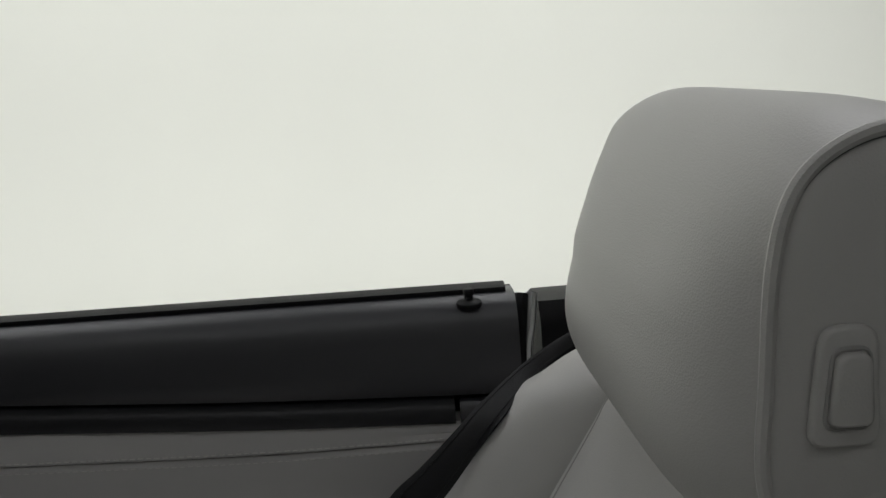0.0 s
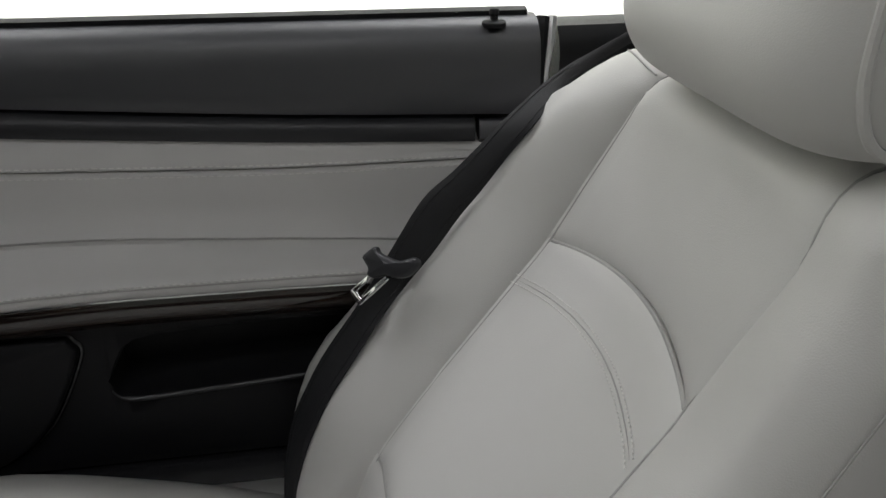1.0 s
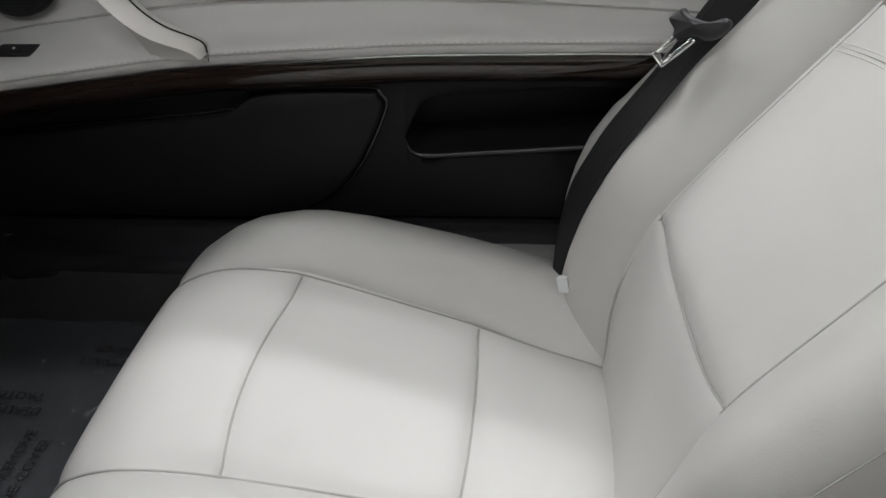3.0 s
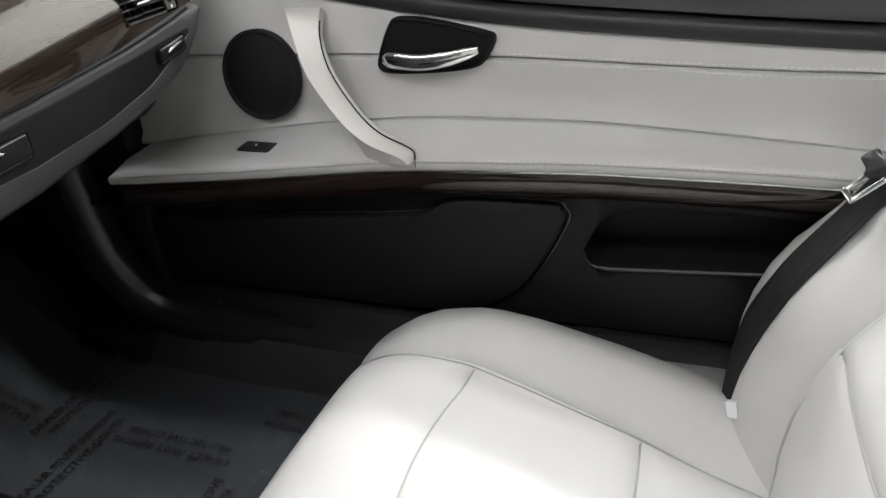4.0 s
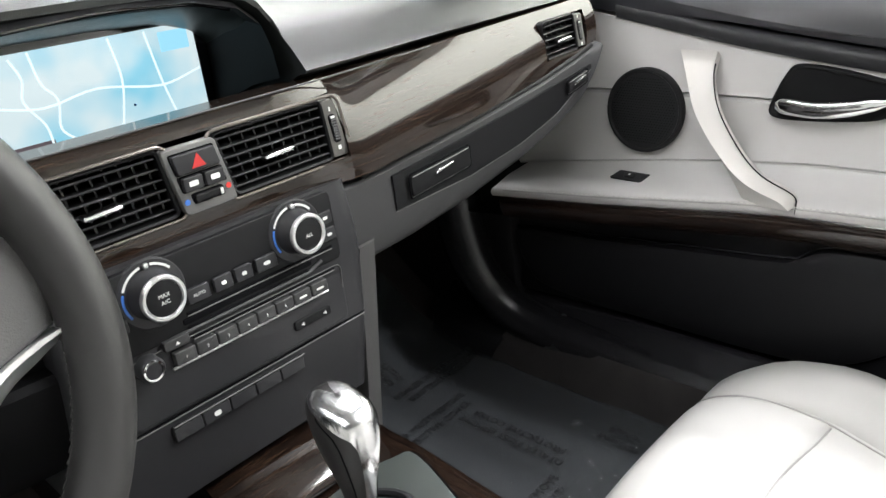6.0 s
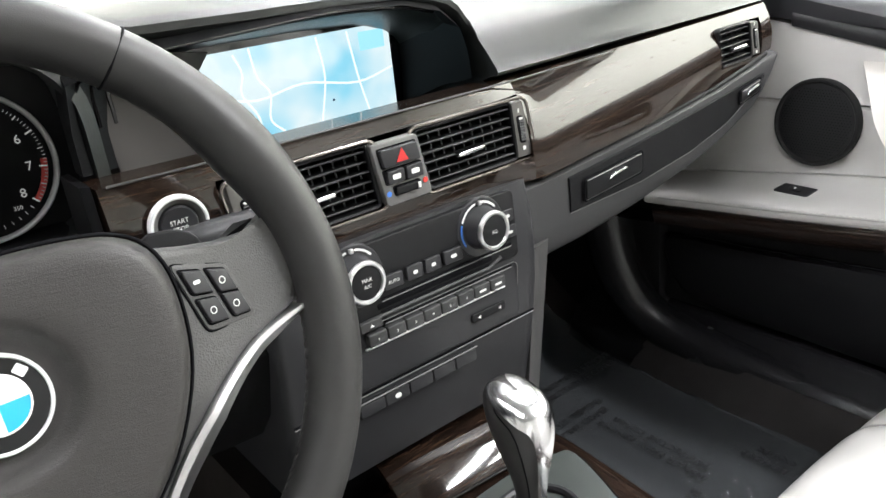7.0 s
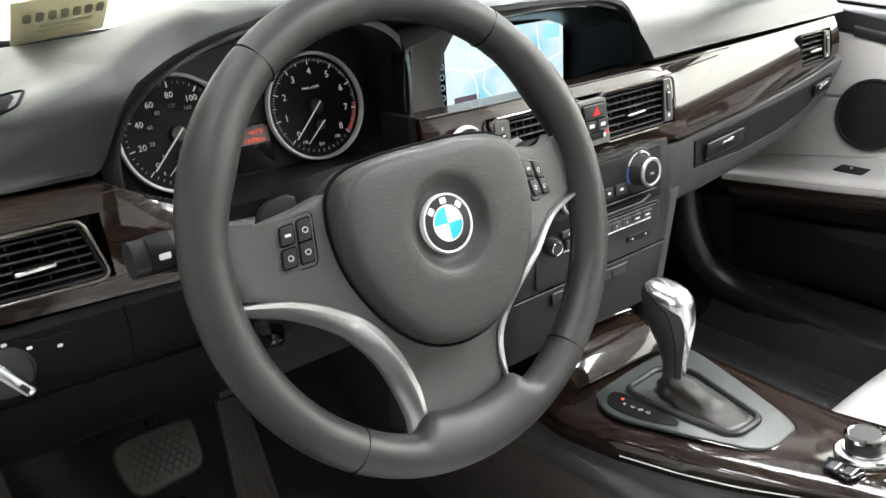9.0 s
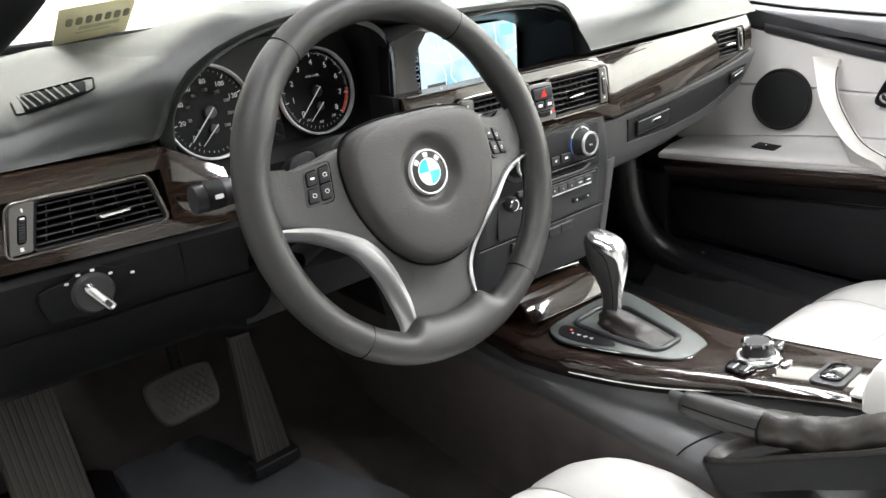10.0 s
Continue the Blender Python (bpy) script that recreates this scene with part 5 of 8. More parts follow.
def dashboard():
    dash = base("dashboard", (0, 0.4, 0.22), "black dashboard with dark walnut trim", "dashboard")
    lip = lambda x: I(x, [-0.75, -0.66, -0.540, -0.534, -0.527, -0.520, -0.510, -0.493, -0.466, -0.428, -0.381, -0.34, -0.30, -0.24, -0.18, -0.10, 0.0, 0.06, 0.095, 0.112, 0.123, 0.129, 0.134, 0.70],
                      [0.842, 0.842, 0.842, 0.845, 0.855, 0.872, 0.890, 0.908, 0.923, 0.936, 0.946, 0.950, 0.948, 0.940, 0.930, 0.928, 0.927, 0.924, 0.917, 0.905, 0.890, 0.865, 0.842, 0.842])
    # top pad with the hood, one skin
    xs = sorted(set(list(np.linspace(-0.74, 0.70, 73)) + [-0.548, -0.540, -0.534, -0.5305, -0.527, -0.5235, -0.520, -0.515, -0.510, -0.501, -0.493, -0.480, 0.105, 0.112, 0.118, 0.123, 0.126, 0.129, 0.1315, 0.134]))
    rows = []
    for x in xs:
        z = lip(x)
        hood = min(1.0, (z - 0.842) / 0.05)
        y0 = yw(x) + 0.022
        yl = y0 * (1 - hood) + 0.196 * hood
        far = 0.80 - 0.12 * (x / 0.74) ** 2
        side = smoothstep(0.52, 0.70, abs(x)) * 0.02
        pr = [(yl + 0.012, z - 0.010 * hood - 0.004), (yl + 0.001, z - 0.004 * hood - 0.002), (yl, z), (yl + 0.006, z + 0.004)]
        if x < -0.40:
            # shoulder climbing from the door side into the hood
            zs = max(I(x, [-0.74, -0.66, -0.60, -0.535, -0.46, -0.40], [0.860, 0.871, 0.887, 0.906, 0.931, 0.945]) - 0.004, z + 0.009 * hood + 0.004)
            pr += [(yl + 0.008, 0.48 * z + 0.52 * zs), (yl + 0.014, zs - 0.008), (yl + 0.0195, zs - 0.0015), (yl + 0.027, zs + 0.0012), (yl + 0.060, zs + 0.005), (yl + 0.16, max(zs - 0.002, 0.897 - side)), (yl + 0.28, 0.5 * (max(zs, 0.90) + 0.908) - side), (far - 0.12, 0.912 - side), (far, 0.895 - side)]
        elif hood > 0.02:
            pr += [(yl + 0.03, z + 0.009 * hood + 0.010 * (1 - hood)), (yl + 0.08, z + 0.012 * hood + 0.035 * (1 - hood)), (yl + 0.16, max(z + 0.010, 0.895)), (yl + 0.28, 0.5 * (max(z, 0.90) + 0.918)), (far - 0.12, 0.912), (far, 0.895)]
        else:
            pr += [(yl + 0.020, z + 0.020), (yl + 0.050, z + 0.042 - 0.4 * side), (yl + 0.14, z + 0.057 - side), (yl + 0.26, z + 0.068 - side), (far - 0.12, 0.908 - side), (far, 0.895 - side)]
        row = [V3(x, *p) for p in even(spline(pr, 4), 34)]
        rows.append(row + [V3(x, far, 0.80), V3(x, yl + 0.10, 0.80 if hood < 0.5 else z - 0.03)])
    part("top_pad", loft(rows), PAD, dash, "black grained dashboard top pad with a hood")
    # defroster grille on the pad
    dn = unit((-0.234, 0.012, 0.972))
    dA, dB, dC, dD = V3(-0.6205, 0.364, 0.8825), V3(-0.5638, 0.3055, 0.8968), V3(-0.5811, 0.2493, 0.8933), V3(-0.6358, 0.2749, 0.8798)
    dO = 0.25 * (dA + dB + dC + dD)
    dU = unit(dB - dD)
    dV = unit(np.cross(dn, dU))
    flat2 = lambda p: ((p - dO) @ dU, (p - dO) @ dV)
    slot = roundpoly([flat2(dD), flat2(dC), flat2(dB), flat2(dA)], 0.006)
    dg = part("side_defroster", prism(slot, dO, dU, dV, 0.0025, 0.0005), VOID, dash, "slotted side defroster outlet")
    for i in range(8):
        k = (i + 0.6) / 8.4
        p, q = dD * (1 - k) + dC * k, dA * (1 - max(0.0, k - 0.12)) + dB * max(0.0, k - 0.12)
        part("defroster_bar", tube([p + dn * 0.003, q + dn * 0.003], 0.0011, 5), PAD, dg)
    part("defroster_rim", tube([dO + dU * p[0] + dV * p[1] + dn * 0.0018 for p in inset(slot, -0.009)], 0.0012, 6, closed=True), VOID, dg, "dark groove round the outlet")

    # instrument recess
    op = spline([(-0.508, 0.790), (-0.516, 0.830), (-0.507, 0.872), (-0.466, 0.908), (-0.400, 0.932), (-0.330, 0.936), (-0.265, 0.922), (-0.234, 0.895), (-0.228, 0.850), (-0.232, 0.805), (-0.262, 0.784), (-0.37, 0.778), (-0.48, 0.780)], 4, True)
    c = np.array((-0.368, 0.848))
    R = lambda k, y, lean=0.0: [V3(c[0] + (p[0] - c[0]) * k, y + lean * (p[1] - c[1]), c[1] + (p[1] - c[1]) * k) for p in op]
    part("instrument_recess", sheet([R(1.10, 0.212, -0.1), R(1.02, 0.202, -0.1), R(1.0, 0.206, -0.1), R(1.02, 0.24, 0.0), R(1.08, 0.300, 0.12)], True), PAD, dash, "dark recess round the gauges")
    part("instrument_plate", loft([R(1.09, 0.298, 0.12), R(1.09, 0.306, 0.12)]), PANEL, dash)
    # screen recess
    so = [(-0.236, 0.838), (-0.236, 0.868), (-0.232, 0.900), (-0.180, 0.912), (-0.10, 0.916), (-0.02, 0.919), (0.05, 0.914), (0.088, 0.904), (0.110, 0.886), (0.118, 0.862), (0.121, 0.838)]
    si = [(-0.128, 0.802), (-0.128, 0.845), (-0.124, 0.892), (-0.09, 0.897), (-0.05, 0.899), (0.0, 0.900), (0.05, 0.899), (0.09, 0.897), (0.118, 0.892), (0.118, 0.845), (0.114, 0.802)]
    A = [V3(x, 0.196 - 0.05 * (z - 0.838), z) for x, z in so]
    A0 = [p + V3(0, 0.02, 0.014 if i not in (0, 10) else 0) for i, p in enumerate(A)]
    M1 = [0.62 * V3(x, 0.20, z) + 0.38 * V3(a, 0.306, b) + V3(0, 0, 0.004) for (x, z), (a, b) in zip(so, si)]
    B = [V3(x, 0.306, z) for x, z in si]
    # near-black lining puts the hood's shade into its colour
    part("screen_recess", sheet([A0, A, M1, B]), KNEE, dash, "hood round the screen, blackened to paint its shade")
    rows = []
    for k in np.linspace(0, 1, 9):
        f0 = V3(-0.202 - 0.012 * k, 0.230 - 0.001 * k, 0.827 + 0.089 * k)
        f1 = V3(I(k, [0, 0.25, 0.5, 0.75, 1], [-0.110, -0.116, -0.117, -0.110, -0.092]), 0.290, 0.806 + 0.087 * k)
        rows.append([f0 + V3(0.004, 0.010, 0), f0 + V3(0, 0.002, 0)] + [f0 * (1 - m) + f1 * m + V3(0.002, -0.002, 0) * math.sin(math.pi * m) for m in (0.03, 0.25, 0.5, 0.75, 1.0)] + [f1 + V3(0.003, 0.006, 0)])
    part("recess_cheek", loft(rows), CHEEK, dash, "grey slanted cheek beside the screen")
    for k in (0.10, 0.24, 0.38):
        lip_ = [A[i] * (1 - k) + B[i] * k + V3(0, 0, 0.004 * math.sin(math.pi * k) - 0.0012) for i in range(1, 8)]
        part("hood_rib", tube(spline(lip_, 4), 0.0019, 6), GLOSS, dash, "dark moulded lip inside the hood")
    scr = part("screen_frame", prism(rrect(0.236, 0.104, 0.006), (0.003, 0.3065, 0.846), XR, ZU, 0.004, 0.0015), GLOSS, dash, "gloss black screen surround")
    part("screen", prism(rrect(0.204, 0.084, 0.002), (0.003, 0.3020, 0.848), XR, ZU, 0.0010, 0.0003), SCREEN, scr, "lit navigation screen with a pale blue map")
    sy = 0.3008
    roads = [[(-0.066, 0.886), (-0.060, 0.868), (-0.064, 0.850), (-0.052, 0.828), (-0.050, 0.808)], [(-0.050, 0.889), (-0.046, 0.862), (-0.036, 0.846), (-0.040, 0.822), (-0.028, 0.808)], [(-0.095, 0.852), (-0.05, 0.842), (0.0, 0.848), (0.06, 0.838), (0.104, 0.846)], [(0.02, 0.888), (0.024, 0.85), (0.014, 0.808)], [(0.055, 0.888), (0.062, 0.842), (0.070, 0.808)]]
    MAP_ROAD = glow("map_road_white", (0.80, 0.95, 1.0), 1.05)
    for r in roads:
        part("map_road", tube([V3(p[0], sy, p[1]) for p in spline(r, 5)], 0.0011, 4, 0.25, up=(0, 1, 0)), MAP_ROAD, scr)
    part("map_legend", prism(rrect(0.030, 0.018, 0.001), (0.083, sy + 0.0006, 0.876), XR, ZU, 0.0006), glow("map_legend_blue", (0.35, 0.75, 0.95), 1.0), scr)
    part("status_bar", prism(rrect(0.040, 0.007, 0.001), (-0.068, sy + 0.0006, 0.811), XR, ZU, 0.0006), glow("status_bar_dim", (0.20, 0.16, 0.18), 0.5), scr)
    part("map_cursor", prism(circle(0.0013, 8), (0.030, sy + 0.0004, 0.826), XR, ZU, 0.0005), BLUE_INK, scr)
    for i in range(6):
        part("menu_icon", ring(0.0032, 0.0007, (-0.1045, 0.3018, 0.880 - 0.0125 * i), XR, ZU, 12, 4), glow("icon_dim", (0.35, 0.45, 0.6), 0.5), scr)
    # gauges
    for gx, kind in ((-0.438, "speed"), (-0.288, "rev")):
        gz, gy, gr = 0.842, 0.288, 0.0550
        tilt = unit((0, 0.16, 1))
        g = part("speedometer" if kind == "speed" else "rev_counter", lathe([(gr - 0.002, -0.003), (gr - 0.002, 0.0), (0.002, 0.0002)], (gx, gy, gz), XR, tilt, 56), mat("gauge_black", (0.004, 0.004, 0.0045), 0.55, spec=0.22, var=0.1), dash, "round black dial with white figures")
        nrm = np.cross(XR, tilt)
        at = lambda r, a, h=0.0008: V3(gx, gy, gz) + (V3(1, 0, 0) * math.cos(radians(a)) + tilt * math.sin(radians(a))) * r + nrm * h
        part("chrome_ring", lathe([(gr - 0.0016, 0.0), (gr - 0.0014, 0.0040), (gr - 0.0008, 0.0060), (gr + 0.0003, 0.0068), (gr + 0.0014, 0.0066), (gr + 0.0021, 0.0050), (gr + 0.0022, 0.0)], (gx, gy, gz), XR, tilt, 56, False), SHEEN_WHITE, g, "chrome ring painted white for its bright reflections")
        steps = 80
        ticks = []
        for i in range(steps + 1):
            a = 225 - 270 * i / steps
            if i % 2 and kind == "speed":
                continue
            major = i % 10 == 0
            mid = i % 5 == 0
            r0 = gr - (0.0115 if major else 0.0098 if mid else 0.0080)
            wd = 0.0006 if major else 0.00035 if mid else 0.0002
            t_ = V3(1, 0, 0) * -math.sin(radians(a)) + tilt * math.cos(radians(a))
            p, q = at(r0, a), at(gr - 0.0058, a)
            ticks.append(([p - t_ * wd, p + t_ * wd, q + t_ * wd, q - t_ * wd], [(0, 1, 2, 3)]))
        part("dial_scale", join(*ticks), DIAL_WHITE, g)
        if kind == "rev":
            red = []
            for a in np.linspace(-45, -4, 16):
                p, q = at(gr - 0.0102, a, 0.0006), at(gr - 0.0055, a, 0.0006)
                red.append([p, q])
            part("red_zone", sheet(red), RED_INK, g)
        for i in range(9 if kind == "rev" else 9):
            a = 225 - 270 * i / 8
            if kind == "speed" and i == 0:
                t = "0"
            else:
                t = str(i * 20) if kind == "speed" else str(i)
            words("numeral", t, 0.0082 if kind == "speed" else 0.0098, at(gr - 0.0185, a), XR, tilt, DIAL_WHITE, g, 0.0004)
            if kind == "speed":
                words("small_numeral", str(int(i * 32 / 20) * 20) if i else "0", 0.0054, at(gr - 0.0285, a), XR, tilt, FIGURE_GREY, g, 0.0004)
        if kind == "rev":
            words("caption", "1/min x1000", 0.0042, at(0.020, 95), XR, tilt, DIAL_WHITE, g, 0.0004)
        cc = at(0.0, 0)
        needle = lambda O, r, a, w: part("needle", ([O + nrm * 0.005 + (V3(1, 0, 0) * math.cos(radians(a + d)) + tilt * math.sin(radians(a + d))) * rr for rr, d in ((0.0065, 172), (0.0065, -172), (r, -0.9), (r, 0.9))] + [O + nrm * 0.0058 + (V3(1, 0, 0) * math.cos(radians(a)) + tilt * math.sin(radians(a))) * rr for rr in (0.002, r)], [(0, 1, 2, 3), (0, 4, 5, 3), (1, 4, 5, 2), (2, 5, 3), (0, 1, 4)]), DIAL_WHITE, g, "white needle", smooth=False)
        part("needle_hub", lathe([(0.0078, 0.001), (0.0078, 0.003), (0.0066, 0.0044), (0.001, 0.0046)], cc, XR, tilt, 20), SPOKE, g)
        needle(cc, 0.043, 225, 0.002)
        c2 = at(0.020, -88)
        part("small_hub", lathe([(0.0055, 0.001), (0.0055, 0.003), (0.001, 0.004)], c2, XR, tilt, 18), SPOKE, g)
        needle(c2, 0.026, 222, 0.0015)
        sub = []
        for i in range(13):
            a = 225 + 90 * i / 12
            p, q = at(gr - 0.0095, a), at(gr - 0.0065, a)
            sub.append(tube([p, q], 0.0003, 4))
        part("sub_scale", join(*sub), DIAL_WHITE, g)
        for a, t in (((238, "E"), (300, "F")) if kind == "speed" else ((240, "150"), (268, "250"), (298, "350"))):
            words("sub_numeral", t, 0.0045, at(gr - 0.0145, a), XR, tilt, DIAL_WHITE, g, 0.0004)
    # trip display between the gauges
    td = part("trip_display", prism(rrect(0.042, 0.046, 0.003), (-0.3635, 0.292, 0.812), XR, (0, 0.1, 1), 0.004, 0.001), GLOSS, dash, "dark trip display window")
    rd = part("display_window", prism(rrect(0.036, 0.016, 0.001), (-0.3635, 0.2875, 0.8245), XR, (0, 0.1, 1), 0.0005), mat("grey_lcd_window", (0.20, 0.165, 0.165), 0.25, spec=0.4, var=0.05), td)
    part("blank_window", prism(rrect(0.036, 0.021, 0.001), (-0.3635, 0.2880, 0.8030), XR, (0, 0.1, 1), 0.0005), mat("slate_lcd_window", (0.085, 0.100, 0.105), 0.25, spec=0.4, var=0.25, vscale=40), td)
    words("temperature", "+61\u00b0F", 0.0066, V3(-0.3600, 0.2866, 0.8280), XR, unit((0, 0.1, 1)), RED_GLOW, rd, 0.0004)
    words("clock_digits", "12:09pm", 0.0066, V3(-0.3625, 0.2866, 0.8205), XR, unit((0, 0.1, 1)), RED_GLOW, rd, 0.0004)
    # walnut trim
    part("wood_right", band(0.1505, 0.514, zbot, ztop, 44), WOOD, dash, "long dark walnut trim band on the passenger side")
    part("wood_right_top", band(0.514, 0.648, lambda x: 0.8235, ztop, 10), WOOD, dash, "walnut strip above the outer vent")
    part("wood_right_low", band(0.514, 0.648, zbot, lambda x: max(0.7745, zbot(x) + 0.001), 10), WOOD, dash, "walnut strip below the outer vent")
    part("wood_right_end", band(0.6205, 0.648, lambda x: max(0.7745, zbot(x) + 0.001), lambda x: 0.8235, 4), WOOD, dash)
    part("wood_upper", band(-0.236, 0.1505, lambda x: 0.8195, ztop, 24), WOOD, dash, "walnut strip above the centre vents")
    part("wood_lower", band(-0.1585, 0.1505, zbot, lambda x: 0.7605, 20), WOOD, dash, "walnut strip below the centre vents")
    part("wood_start", band(-0.236, -0.1585, zbot, lambda x: 0.8195, 10), WOOD, dash, "walnut panel round the start button")
    part("wood_end", loft([[V3(-0.238, 0.168, 0.748), V3(-0.238, 0.178, 0.835), V3(-0.238, 0.23, 0.835), V3(-0.238, 0.23, 0.748)], [V3(-0.244, 0.172, 0.748), V3(-0.244, 0.182, 0.835), V3(-0.244, 0.23, 0.835), V3(-0.244, 0.23, 0.748)]]), DARK, dash)
    part("wood_driver_top", band(-0.715, -0.507, lambda x: 0.8145, ztop, 24), WOOD, dash, "walnut strip above the driver vent")
    part("wood_driver_low", band(-0.715, -0.475, zbot, lambda x: 0.7615, 14), WOOD, dash, "walnut strip below the driver vent")
    part("wood_driver_end", band(-0.545, -0.475, lambda x: 0.761, lambda x: min(0.815, ztop(x)), 14), WOOD, dash, "walnut panel beside the driver vent")
    part("wood_driver_cap", band(-0.715, -0.700, lambda x: 0.761, lambda x: 0.815, 3), WOOD, dash)
    part("wood_bead", tube([V3(x, yw(x) + 0.004, zbot(x) - 0.003) for x in np.linspace(0.165, 0.635, 30)], 0.0035, 8, 0.7), DARK, dash, "dark bead under the wood")
    # thin grey bead imitating the reflection along the wood's upper edge
    part("wood_top_sheen", tube([V3(x, yw(x) + 0.013, ztop(x) + 0.001) for x in np.linspace(-0.23, 0.30, 24)], 0.0010, 6), GREYP, dash)
    # air vents
    flat = lambda x: yw(x) + 0.0045
    part("vent_plate", loft([[V3(x, 0.196 + yw(x) - yw(0), z) for z in (0.755, 0.824)] + [V3(x, 0.202 + yw(x) - yw(0), z) for z in (0.824, 0.755)] for x in (-0.165, 0.0, 0.17)]), VOID, dash)
    vent(dash, (0.0165, 0.1270), (0.0285, 0.1325), 0.7640, 0.8160, flat, 0.074)
    vent_slider(dash, (0.1282, 0.1425), (0.1340, 0.1530), 0.7630, 0.8170, flat)
    vent_surround(dash, (0.0120, 0.1425), (0.0240, 0.1530), 0.7635, 0.8165, flat)
    vent(dash, (-0.1330, -0.0345), (-0.1270, -0.0275), 0.7640, 0.8160, flat, -0.085)
    vent_slider(dash, (-0.1560, -0.1342), (-0.1500, -0.1282), 0.7630, 0.8170, flat)
    vent_surround(dash, (-0.1560, -0.0300), (-0.1500, -0.0230), 0.7635, 0.8165, flat)
    ov = lambda x: yw(x) + 0.006
    vent(dash, (0.510, 0.586), (0.522, 0.598), 0.777, 0.821, ov, 0.558, 5, 6)
    vent_slider(dash, (0.588, 0.607), (0.600, 0.618), 0.777, 0.821, ov)
    vent(dash, (-0.6650, -0.5640), (-0.6770, -0.5520), 0.7650, 0.8100, flat, -0.600, 6, 5)
    vent_slider(dash, (-0.6900, -0.6665), (-0.7000, -0.6785), 0.7640, 0.8110, flat)
    vent_surround(dash, (-0.6890, -0.5640), (-0.6990, -0.5520), 0.7650, 0.8100, flat)
    # hazard and lock switches between the vents
    hp = part("hazard_panel", prism([(p[0] - 0.19 * p[1], p[1]) for p in rrect(0.0475, 0.055, 0.003, 2)], (-0.004, 0.156, 0.789), XR, ZU, 0.008, 0.001), VENT_GREY, dash, "grey switch panel between the vents")
    for gx, gz, gw, gh in ((-0.0065, 0.8035, 0.0405, 0.0180), (-0.0035, 0.7868, 0.0405, 0.0140), (-0.0010, 0.7735, 0.0290, 0.0090)):
        part("button_recess", prism([(p[0] - 0.19 * p[1], p[1]) for p in rrect(gw, gh, 0.002)], (gx, 0.1485, gz), XR, ZU, 0.0008), VOID, hp)
    hb = part("hazard_button", prism([(p[0] - 0.19 * p[1], p[1]) for p in rrect(0.038, 0.0155, 0.002)], (-0.0065, 0.148, 0.8035), XR, ZU, 0.004, 0.001), PANEL, hp)
    part("warning_triangle", prism([(-0.0062, -0.005), (0.0062, -0.005), (0.0, 0.0062)], (-0.0055, 0.1440, 0.8035), XR, ZU, 0.0005), glow("red_triangle", (0.9, 0.05, 0.05), 0.5), hb)
    for dx in (-0.0132, 0.0062):
        k = part("lock_button", prism(rrect(0.0175, 0.0115, 0.002), (dx, 0.148, 0.7868), XR, ZU, 0.004, 0.001), PANEL, hp)
        part("button_symbol", prism(rrect(0.008, 0.0042, 0.001), (dx, 0.1440, 0.787), XR, ZU, 0.0004), WHITE_INK, k)
    k = part("temperature_slider", prism(rrect(0.026, 0.0065, 0.002), (-0.001, 0.148, 0.7735), XR, ZU, 0.003, 0.001), DARK, hp)
    part("cold_mark", prism(circle(0.0025, 10), (-0.0205, 0.1478, 0.7725), XR, ZU, 0.0006), BLUE_INK, hp)
    part("hot_mark", prism(circle(0.0025, 10), (0.0180, 0.1478, 0.775), XR, ZU, 0.0006), RED_INK, hp)
    part("slider_tab", prism(rrect(0.0026, 0.005, 0.0006), (0.0095, 0.1450, 0.7735), XR, ZU, 0.001), WHITE_INK, k)
    # start button
    st = part("start_ring", lathe([(0.0215, 0.0), (0.0215, 0.0045), (0.0206, 0.0060), (0.0192, 0.0060), (0.0184, 0.0050)], (-0.194, 0.1545, 0.800), XR, ZU, 40, False), SHEEN_WHITE, dash, "start button ring, white in place of chrome reflections")
    part("start_dish", lathe([(0.0186, 0.0), (0.0186, 0.0050), (0.0145, 0.0020), (0.0138, 0.0)], (-0.194, 0.1545, 0.800), XR, ZU, 40, False), VENT_GREY, st, "grey sloping dish")
    sb = part("start_button", lathe([(0.0138, 0.0), (0.0138, 0.0036), (0.0126, 0.0048), (0.001, 0.0044)], (-0.194, 0.155, 0.800), XR, ZU, 36), PANEL, dash, "round black start button")
    words("start_lettering", "START", 0.0046, (-0.194, 0.1505, 0.8025), XR, ZU, WHITE_INK, sb)
    words("stop_lettering", "STOP", 0.0046, (-0.194, 0.1505, 0.7972), XR, ZU, WHITE_INK, sb)
    # passenger lower panel with two cup holder flaps
    zl = lambda x: I(x, [0.135, 0.226, 0.33, 0.45, 0.53, 0.60, 0.640, 0.657], [0.650, 0.650, 0.656, 0.670, 0.685, 0.706, 0.735, 0.768])
    rows = []
    for x in np.linspace(0.137, 0.656, 36):
        y, a, b = yw(x), zl(x), max(zbot(min(x, 0.64)) - 0.006, zl(x) + 0.008)
        rows.append([V3(x, y + 0.03, b), V3(x, y + 0.003, b), V3(x, y - 0.001, b - 0.003), V3(x, y - 0.0030, b - 0.3 * (b - a)), V3(x, y - 0.0035, a + 0.35 * (b - a)), V3(x, y - 0.001, a + 0.006), V3(x, y + 0.004, a), V3(x, y + 0.06, a - 0.012), V3(x, y + 0.17, a - 0.025), V3(x, y + 0.30, a - 0.02), V3(x, y + 0.32, b)])
    part("lower_dash", loft(rows), GREYP, dash, "graphite lower dashboard panel")
    rows = []
